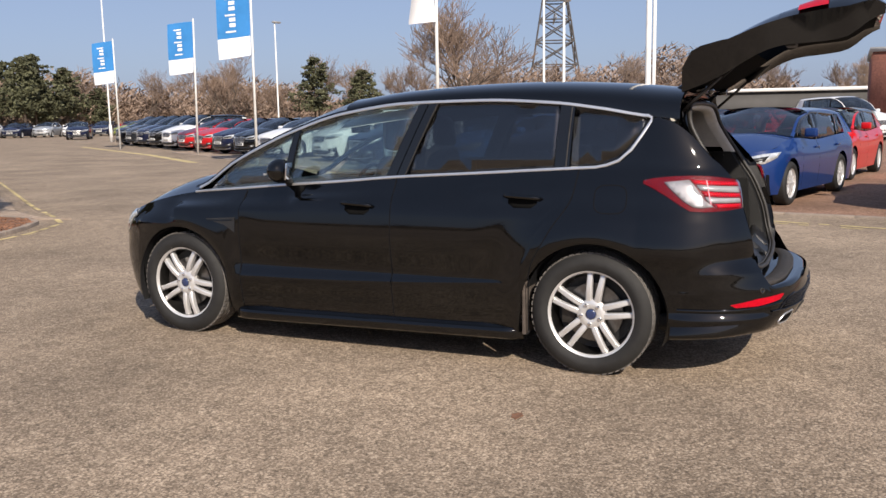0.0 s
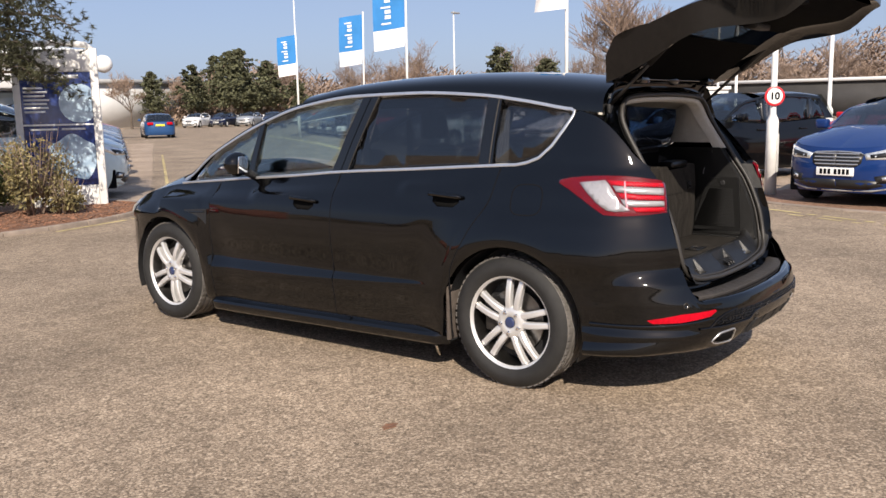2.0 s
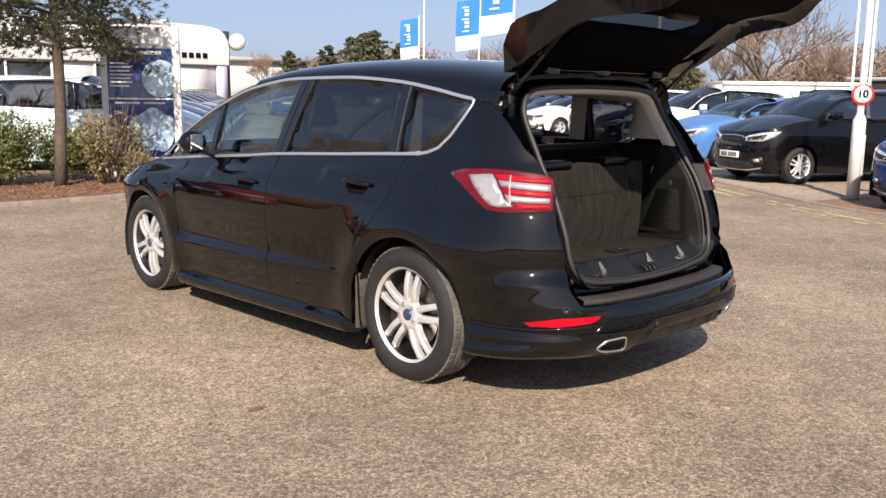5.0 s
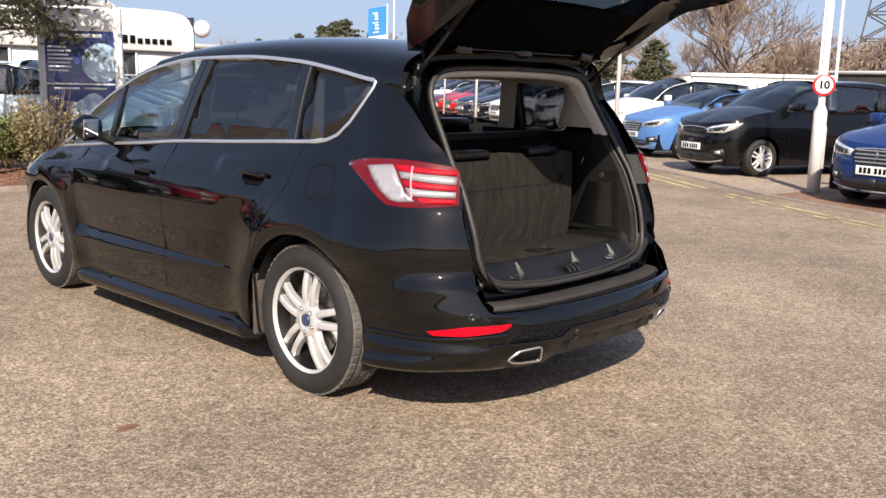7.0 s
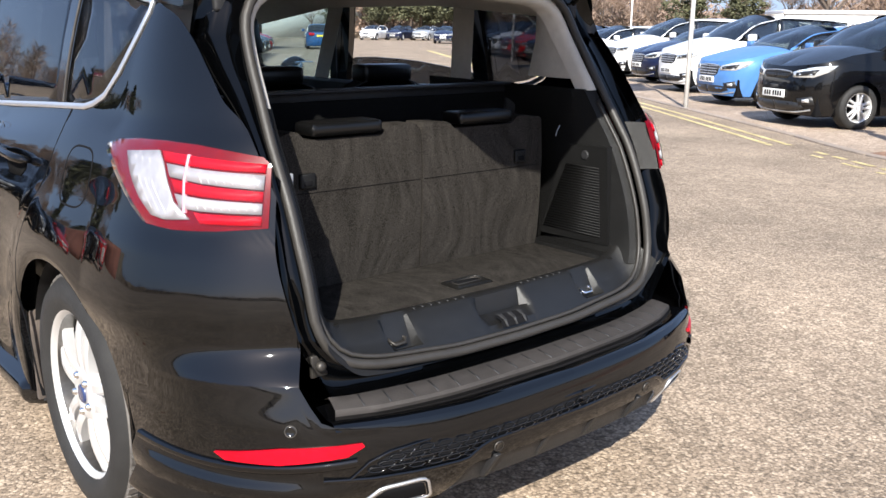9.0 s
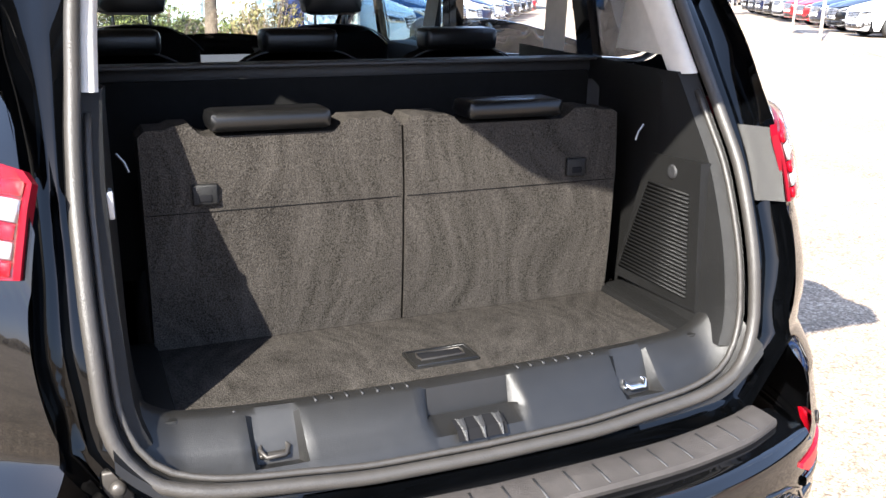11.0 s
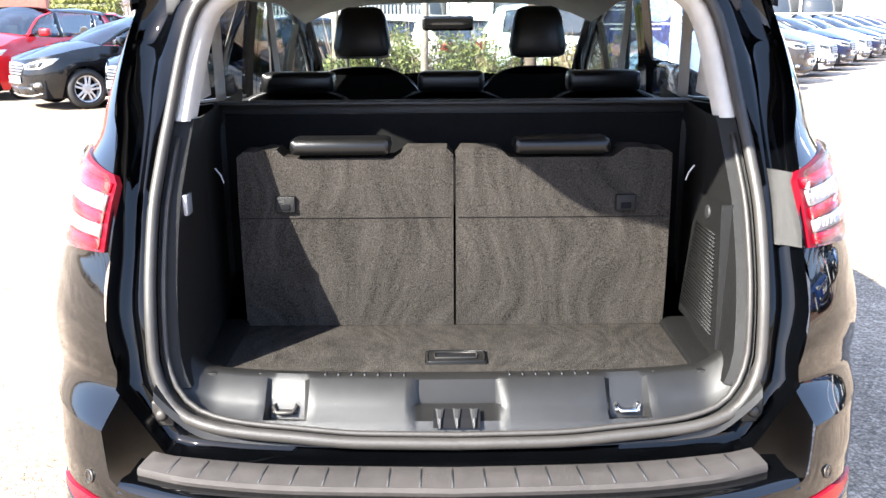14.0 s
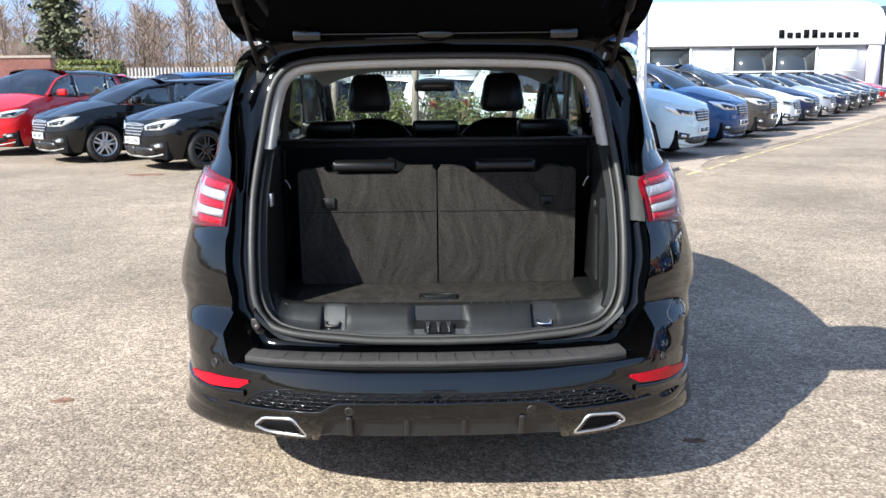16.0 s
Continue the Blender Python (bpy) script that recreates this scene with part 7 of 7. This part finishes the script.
def conifer(seed, h, w):
    """A far conifer: trunk and clumps of dark foliage with an uneven outline."""
    r = random.Random(seed)
    t = thing("conifer", "dark green far conifer", "tree", "conifers")
    part("trunk", *tube([(0, 0, 0), (0.05, 0, h * 0.5), (0, 0, h * 0.95)], [0.16, 0.1, 0.03], 6), M_BARK, t)
    V, F = [], []
    bias = [(r.uniform(0, 6.28), r.uniform(0.55, 1.25)) for _ in range(9)]
    for c in range(92):
        k = (c + r.random()) / 92
        a = c * 2.4 + r.gauss(0, 0.35)
        lobe = bias[int(a * 1.43) % 9][1]
        R = w * min(1.0, 3.0 * k + 0.55) * (1 - k) ** 0.45 * r.uniform(0.25, 1.1) * lobe
        z = h * lerp(0.30, 0.98, k)
        spread = lerp(0.75, 0.26, k) * r.uniform(0.6, 1.2)
        for i in range(44):
            p = Vector((R * math.cos(a) + r.gauss(0, spread * 0.62), R * math.sin(a) + r.gauss(0, spread * 0.62), z - 0.12 * R + r.gauss(0, spread * 0.26)))
            s = r.uniform(0.09, 0.24)
            q = Euler((r.uniform(-0.8, 0.8), r.uniform(-0.8, 0.8), r.uniform(0, 6.28))).to_matrix()
            b = len(V)
            V += [p + q @ Vector(o) for o in ((-s, -s * 0.3, 0), (s * 0.2, -s * 0.5, 0.1), (s, 0.1, 0), (0, s * 0.5, -0.05))]
            F.append((b, b + 1, b + 2, b + 3))
    part("crown", V, F, M_CONIFER, t, smooth=False)
    return t


c1, c2 = conifer(1, 8.8, 3.3), conifer(2, 7.6, 2.6)
c1.matrix_basis, c2.matrix_basis = pose(64.3, 79.4, 0), pose(69.3, 80.3, 0)
for i, (x, y, s) in enumerate(((54.8, 83.0, 0.85), (58.4, 80.4, 1.0), (62.2, 78.6, 1.1), (66, 80, 0.75), (72, 78, 1.0), (76.7, 51.5, 0.95), (79, 46.9, 1.1), (65.5, 85.5, 0.95), (69, 84, 1.05), (37, 93, 1.1), (61, 83, 0.8), (34, 95, 0.9), (38, 98, 0.9), (-36, 60, 0.9), (-28, 60, 0.8))):
    copy_thing(c1 if i % 2 else c2, pose(x, y, 0, 0, 0, 40 * i) @ Matrix.Diagonal((s * (0.8, 1.05, 0.65, 0.9)[i % 4], s * (0.9, 0.75, 1.0)[i % 3], s * (0.95, 0.78, 1.0, 0.86, 0.7)[i % 5], 1)))


def woods():
    """Far leafless scrub all round the site, over a low bank."""
    r = random.Random(21)
    V, F = [], []
    for i in range(6400):
        a = r.uniform(-0.35, 2.3) if i < 5600 else r.uniform(2.3, 5.9)
        R = r.uniform(92, 118)
        x, y = 10 + R * math.cos(a), 10 + R * math.sin(a)
        h = r.uniform(1.6, 5.0) * (0.8 + 0.3 * math.sin(a * 9) + 0.2 * math.sin(a * 23)) + 0.03 * (R - 92)
        h *= 1.4 if 0.75 < a < 1.5 else 1.75 if a <= 0.75 else 1.0
        for k in range(34):
            q = r.uniform(0, 6.28)
            up = r.uniform(0.2, 1.0)
            p = Vector((x + r.gauss(0, 1.0), y + r.gauss(0, 1.0), h * r.uniform(0.1, 0.9)))
            d = Vector((math.cos(q), math.sin(q), up)).normalized() * r.uniform(0.5, 1.3)
            w = Vector((-math.sin(a), math.cos(a), 0.3)) * r.uniform(0.05, 0.14)
            b = len(V)
            V += [p - w, p + w, p + d]
            F.append((b, b + 1, b + 2))
    tagged(part("woodland", V, F, M_TWIG, smooth=False), "far brown leafless scrub", "trees", kind="stuff")
    rows = [[(10 + (R + 4 * noise.noise((3 * math.cos(a), 3 * math.sin(a), 1))) * math.cos(a), 10 + (R + 4 * noise.noise((3 * math.cos(a), 3 * math.sin(a), 1))) * math.sin(a), z * (0.8 + 0.5 * noise.noise((14 * math.cos(a), 14 * math.sin(a), z)))) for a in span(0, 2 * math.pi, 160)] for R, z in ((92, -0.5), (97, 1.2), (103, 2.4), (110, 3.6), (125, 4.4))]
    tagged(part("scrub_bank", *grid(rows, flip=True), M_SCRUB), "brown scrub-covered bank far off", "bank", kind="structure")


rnd = random.Random(17)
for i in range(70):
    a, R = -0.30 + 2.5 * (i + rnd.uniform(-0.4, 0.4)) / 70, rnd.uniform(74, 104)
    if 0.72 < a < 1.45 and i % 2:
        continue
    copy_thing(far1 if rnd.random() < 0.5 else far2, pose(10 + R * math.cos(a), 10 + R * math.sin(a), 0, 0, 0, rnd.uniform(0, 360)) @ Matrix.Scale(rnd.uniform(1.0, 1.3) if a < 1.5 else rnd.uniform(0.5, 0.8), 4))


M_SCRUB = mat("dry_scrub", (0.2, 0.15, 0.095), rough=0.95, vary=0.45, scale=0.6, bump=1.0, bscale=2.0)
woods()


def grove():
    """A stand of slim leafless trees behind the fence, too many to count."""
    r = random.Random(77)
    V, F, trunks = [], [], []
    for i in range(115):
        y = r.uniform(52, 82)
        x = lerp(-0.56, -0.12, r.random()) * y
        h = r.uniform(4.8, 8.0)
        lean = Vector((r.gauss(0, 0.04), r.gauss(0, 0.04), 1))
        base = Vector((x, y, 0))
        trunks.append(tube([base, base + lean * h * 0.5, base + lean * h], [h * 0.009, h * 0.0065, 0.015], 5, caps=False))
        for k in range(260):
            f = r.random() ** 0.75
            p = base + lean * h * lerp(0.12, 1.0, f)
            a = r.uniform(0, 6.28)
            reach = lerp(1.5, 0.35, f) * r.random()
            p = p + Vector((math.cos(a), math.sin(a), 0.5)) * reach
            a += r.gauss(0, 0.6)
            d = Vector((math.cos(a), math.sin(a), r.uniform(0.3, 1.5))).normalized() * r.uniform(0.4, 1.2)
            w = Vector((1, 0.3, 0)) * r.uniform(0.012, 0.032)
            b = len(V)
            V += [p - w, p + w, p + d]
            F.append((b, b + 1, b + 2))
    g = part("grove", V, F, M_TWIG, smooth=False)
    tagged(g, "dense stand of slim leafless trees", "trees", kind="stuff")
    part("trunk_mass", *join(*trunks), M_BARK, g)


grove()
c3 = conifer(5, 8.4, 1.3)
c3.matrix_basis = pose(-21.4, 48.5, 0)

# ---- flags, poles, signs ----
def flag(x, y, label, lean=0.0, d=(-0.5, 0.86)):
    """A feather-like banner on a white pole."""
    g = thing("flag", label, "flag", "flags along the row", pose(x, y, 0, lean, 0, 0))
    part("pole", *tube([(0, 0, 0), (0, 0, 5.62)], [0.045, 0.03], 8), M_POLE, g)
    d = Vector((*d, 0))
    w = Vector((d.y, -d.x, 0))
    rows = lambda z0, z1: [[Vector((0, 0, z)) + d * (0.06 + 1.0 * s) + w * 0.10 * math.sin(3.1 * s + z * 1.7) + Vector((0, 0, -0.14 * s)) for s in span(0, 1, 10)] for z in span(z0, z1, 10)]
    part("banner", *grid(rows(4.03, 5.5)), M_FLAGB, g, "blue banner")
    part("banner_foot", *grid(rows(3.42, 4.026)), M_FLAGW, g, "white lower band")
    for k in range(7):
        z0 = 4.2 + 0.165 * k
        a, b = (0.44, 0.62) if k % 3 else (0.44, 0.74)
        mark = [[Vector((0, 0, z)) + d * (0.06 + 1.0 * s) + w * (0.10 * math.sin(3.1 * s + z * 1.7) - 0.012) + Vector((0, 0, -0.14 * s)) for s in span(a, b, 4)] for z in span(z0, z0 + (0.11 if k % 3 else 0.05), 2)]
        part("banner_mark", *grid(mark), M_FLAGW, g)


for x, y, lean in ((29.4, 33.2, 0), (24.46, 23.98, 1.5), (17.69, 15.93, 0.5), (11.9, 6.84, 0)):
    flag(x, y, "blue and white banner on a white pole", lean, (-0.5, 0.86) if x > 12 else (-1.0, 0.08))


def lamp_column(x, y, h, r=0.055, label="tall pale lighting column", arm=True):
    """A lighting column with a thicker base and a lantern."""
    g = thing("lamp_column", label, "street lamp", "lighting columns", pose(x, y, 0))
    part("shaft", *tube([(0, 0, 0), (0, 0, 1.15), (0, 0, 1.25), (0, 0, h)], [r * 1.9, r * 1.9, r, r * 0.75], 14), M_POLE, g)
    part("base_door", *box(-r * 0.8, r * 0.8, -r * 1.97, -r * 1.8, 0.35, 0.95, 0.01), M_POLE, g)
    if arm:
        part("lantern", *box(-0.15, 0.6, -0.13, 0.13, h - 0.02, h + 0.1, 0.04), M_GALV, g)
    return g


sign_post = lamp_column(9.42, 1.83, 9.0, 0.048, "white post with speed limit sign and thick base")
disc = Matrix.Translation((-0.05, -0.03, 1.52)) @ Matrix.Rotation(radians(212), 4, "Z")
plate_s = part("speed_sign", *moved(lathe([(0, 0.15), (0.01, 0.15), (0.012, 0.148), (0.012, 0.0001)], 36), disc), M_SIGNRED, sign_post, "round red-ringed speed sign")
part("sign_face", *moved(lathe([(0.0125, 0.118), (0.0135, 0.117), (0.0135, 0.0001)], 36), disc), M_WHITE, plate_s)
text_part("sign_number", "10", 0.15, M_INK, disc @ Matrix.Translation((0.0145, 0, 0)) @ Euler((radians(90), 0, radians(90))).to_matrix().to_4x4(), plate_s, bold=0.006)
lamp_column(45.8, 34.7, 7.9)
lamp_column(25.3, 4.9, 9.0, 0.065)
lamp_column(33.5, 11.5, 9.0)
lamp_column(41.1, 45.5, 10.5)
lamp_column(30.0, 9.5, 6.0, 0.06)


def totem():
    """An upright advertising totem with a dark blue poster in a silver frame."""
    a, b = Vector((2.36, 11.0, 0)), Vector((3.24, 10.42, 0))
    d = (b - a).normalized()
    n = Vector((d.y, -d.x, 0))
    rz = math.degrees(math.atan2(d.y, d.x))
    W = (b - a).length
    g = thing("sign_totem", "dark blue poster totem in silver frame beside shrubs", "sign", m=pose(a.x, a.y, 0, 0, 0, rz))
    part("post", *box(W - 0.02, W + 0.10, -0.07, 0.07, 0, 2.48, 0.02), M_POLE, g, "silver upright")
    part("post", *box(-0.08, 0.02, -0.07, 0.07, 0, 2.48, 0.02), M_POLE, g, "silver upright")
    part("plinth", *box(0.021, W - 0.021, -0.055, 0.055, 0.02, 0.36, 0.01), M_POLE, g, "white lower panel")
    part("crown_panel", *box(0.021, W - 0.021, -0.055, 0.055, 2.12, 2.46, 0.01), M_POLE, g, "white head panel")
    part("poster", *box(0.021, W - 0.021, -0.05, 0.05, 0.362, 2.118, 0.004), M_POSTER, g, "dark blue poster with pale globe")
    part("divider", *box(0.021, W - 0.021, -0.057, -0.048, 1.30, 1.325, 0.002), M_WHITE, g)
    for k, (x0, x1, z) in enumerate(((0.06, 0.42, 2.02), (0.46, 0.86, 2.02), (0.06, 0.34, 1.86), (0.06, 0.40, 1.80), (0.06, 0.36, 1.74), (0.06, 0.42, 1.68), (0.06, 0.38, 1.62), (0.06, 0.40, 1.56), (0.06, 0.35, 1.5), (0.12, 0.5, 1.23), (0.56, 0.9, 1.23))):
        part("text_bar", *box(x0, x1, -0.0535, -0.049, z, z + (0.055 if z > 2 else 0.028)), M_WHITE, g)
    edge_x = W - 0.024
    disc = [(min(edge_x, 0.84 + 0.29 * math.cos(q)), -0.0525, 1.64 + 0.30 * math.sin(q)) for q in span(0, 2 * math.pi, 36)[:-1]]
    part("globe", disc, [tuple(range(36))], M_GLOBE, g, "pale blue globe picture", smooth=False)
    glow = [(min(edge_x, 0.70 + 0.36 * math.cos(q)), -0.0525, 0.84 + (0.30 if math.sin(q) > 0 else 0.40) * math.sin(q) * (1 + 0.12 * math.sin(5 * q))) for q in span(0, 2 * math.pi, 36)[:-1]]
    part("street_scene", glow, [tuple(range(36))], M_GLOBE, g, "pale blue lower picture", smooth=False)
    part("head_arch", *tube([(-0.03, 0, 2.44), (0.10, 0, 2.53), (W * 0.5, 0, 2.56), (W - 0.06, 0, 2.53), (W + 0.04, 0, 2.44)], 0.05, 8), M_POLE, g, "rounded silver head")


M_POSTER = mat("poster_blue", (0.012, 0.018, 0.075), rough=0.25, vary=0.7, scale=2.2, coat=0.6, second=(0.03, 0.06, 0.24))
M_GLOBE = mat("poster_globe", (0.12, 0.3, 0.6), rough=0.25, vary=0.6, scale=6, coat=0.6, second=(0.62, 0.78, 0.88))
totem()


def pylon(x, y):
    """A far lattice power pylon."""
    g = thing("power_pylon", "grey steel lattice power pylon far off", "pylon", m=pose(x, y, 0, 0, 0, 20))
    bars = []
    W = lambda z: lerp(5.2, 1.2, min(1, z / 26))
    zs = [0, 5, 9.5, 13.5, 17, 20, 23, 26]
    for z0, z1 in zip(zs, zs[1:]):
        a, b = W(z0), W(z1)
        c0, c1 = [(a, a), (-a, a), (-a, -a), (a, -a)], [(b, b), (-b, b), (-b, -b), (b, -b)]
        for i in range(4):
            j = (i + 1) % 4
            for p, q in (((*c0[i], z0), (*c1[i], z1)), ((*c0[i], z0), (*c1[j], z1)), ((*c0[j], z0), (*c1[i], z1)), ((*c1[i], z1), (*c1[j], z1))):
                bars.append(tube([p, q], 0.11, 4, caps=False))
    M_PYLON = mat("weathered_steel", (0.13, 0.12, 0.115), rough=0.7, metal=0.3, vary=0.2, scale=2)
    part("lattice", *join(*bars), M_PYLON, g, smooth=False)
    for z in (17, 22):
        part("cross_arm", *join(tube([(-6, 0, z), (0, 0, z + 1.2), (6, 0, z)], 0.12, 4), tube([(-6, 0, z), (6, 0, z)], 0.1, 4)), M_GALV, g)


pylon(142, 45)


# ---- buildings ----
def showroom():
    """A white showroom with a curved eave, shop windows and a fascia."""
    x0, x1, y = -9.0, 23.55, 43.2
    g = thing("showroom", "white showroom with curved eave and dark windows", "building")
    part("wall", *box(x0, x1, y + 0.25, y + 14, 0, 3.2), M_CLAD, g)
    prof = [(y, 2.95), (y - 0.02, 3.0), (y - 0.05, 3.9), (y + 0.05, 4.3), (y + 0.45, 4.75), (y + 1.1, 5.05), (y + 2.2, 5.25), (y + 5, 5.5), (y + 14, 5.5)]
    rows = []
    for k, x in enumerate(span(x0, x1, 120)):
        rows.append([(x, py + (0.045 if k % 2 and pz > 4.2 else 0), pz + (0.045 if k % 2 and pz > 4.2 else 0)) for py, pz in prof])
    v, f = grid(rows, flip=True)
    m = len(prof)
    f = list(f) + [tuple(range(m)), tuple(range(120 * m, 121 * m))[::-1]]
    part("roof", list(v), f, M_CLAD, g, "white curved roof", sharp=30)
    part("soffit", *box(x0, x1, y, y + 0.3, 2.9, 2.96), M_GREYWALL, g)
    xs = span(x0 + 0.4, x1 - 1.2, 14)
    for i, (a, b) in enumerate(zip(xs, xs[1:])):
        w = part("window", *box(a + 0.06, b - 0.06, y + 0.2, y + 0.252, 0.35, 2.8), M_DARKGLASS if i % 3 != 1 else M_CLAD, g)
        part("window_bar", *box(a + 0.02, b - 0.02, y + 0.17, y + 0.2, 1.55, 1.63), M_WHITE, w)
        part("mullion", *box(a - 0.05, a + 0.05, y + 0.12, y + 0.2, 0.0, 2.9), M_WHITE, w)
    part("corner_pillar", *box(x1 - 0.75, x1 - 0.1, y + 0.02, y + 0.24, 0, 2.9), M_LILAC, g, "pale lilac corner pillar")
    for k in range(10):
        a = 18.0 + 0.43 * k
        part("fascia_mark", *box(a, a + 0.27, y - 0.085, y - 0.04, 3.3, 3.72 if k in (0, 3, 4) else 3.58), M_INK, g)
    # Greyish end wall, no window: its shadow is put into the dark colour.
    part("end_wall", *box(x1, x1 + 0.25, y + 0.3, y + 13, 0, 4.9), M_DARKGLASS, g)
    part("dome", *moved(lathe([(0.5 * math.cos(q), 0.5 * math.sin(q) + 0.001) for q in span(0, math.pi, 12)], 20), Matrix.Translation((x1 + 0.75, y + 0.3, 4.3))), M_WHITE, g, "white dome lamp")


showroom()
wh = thing("warehouse", "long pale far warehouse", "building")
part("wall", *box(41, 62, 88, 112, 0, 4.9), M_CLAD, wh)
part("roof", *box(40.5, 62.5, 87.5, 112.5, 4.9, 5.4), M_GREYWALL, wh)
wh.matrix_basis = pose(0, 0, 0)
cab = thing("site_cabin", "low white flat-roofed cabin behind the cars", "building", m=pose(36, 15, 0, 0, 0, -46))
part("wall", *box(-3.2, 3.2, 0, 3, 0, 2.05), M_CLAD, cab)
part("roof", *box(-3.3, 3.3, -0.1, 3.1, 2.05, 2.2, 0.02), M_WHITE, cab)
for x in (-2, 0.2):
    part("window", *box(x, x + 1.3, -0.02, 0.02, 1.2, 1.8), M_DARKGLASS, cab)
hall = thing("brick_hall", "dark red brick hall far behind the bays", "building", m=pose(62, -12, 0))
part("wall", *box(0, 14, 0, 9.5, 0, 5.2), M_BRICKWALL, hall)
part("roof", *box(-0.2, 14.2, -0.2, 9.7, 5.2, 5.5), M_GREYWALL, hall)
M_DARKCLAD = mat("dark_cladding", (0.05, 0.048, 0.047), rough=0.7, vary=0.2, scale=1)
long_roof = thing("long_shed", "long dark shed with pale roof edge beyond the cars", "building", m=pose(84, -6, 0, 0, 0, 8))
part("wall", *box(0, 10, 0, 36, 0, 3.1), M_DARKCLAD, long_roof)
part("roof", *box(-0.3, 10.3, -0.3, 36.3, 3.1, 3.4), M_CLAD, long_roof)

# fence, hedge and wall by the bare trees
fence = thing("palisade_fence", "pale grey steel palisade fence under bare trees", "fence")
pales = []
for k in range(150):
    x = -26 + k * 0.17
    pales.append(box(x, x + 0.07, 38.0, 38.03, 0.1, 2.05))
fo = part("paling", *join(*pales), M_PALING, fence, smooth=False)
fo["kind"] = "stuff"
for z in (0.5, 1.6):
    part("rail", *box(-26, -0.5, 38.03, 38.08, z, z + 0.06), M_GALV, fence)
wall_b = thing("brick_wall", "low reddish brick wall by the fence", "wall")
part("wall", *box(-34, -17.2, 37.0, 37.4, 0, 2.5), M_BRICKWALL, wall_b)
part("coping", *box(-34.1, -17.1, 36.95, 37.45, 2.5, 2.62, 0.02), M_KERB, wall_b)
hedge = thing("clipped_hedge", "clipped yellow-green hedge before the fence", "hedge")
leaf_cloud([(x, 33.0, 2.2, 0.35, 0.6, 0.1) for x in span(-14.8, -12.9, 6)] + [(x, 32.45, z, 0.35, 0.1, 0.35) for x in span(-14.8, -12.9, 6) for z in (0.5, 1.1, 1.7)] + [(x, 33.0, z, 0.1, 0.55, 0.4) for x in (-15.05, -12.65) for z in (0.6, 1.3, 1.8)], 9000, 0.06, M_HEDGE, "leaves", "", "", 31, hedge)
part("hedge_core", *box(-14.95, -12.75, 32.55, 33.45, 0, 2.1, 0.15), M_CONIFER, hedge)
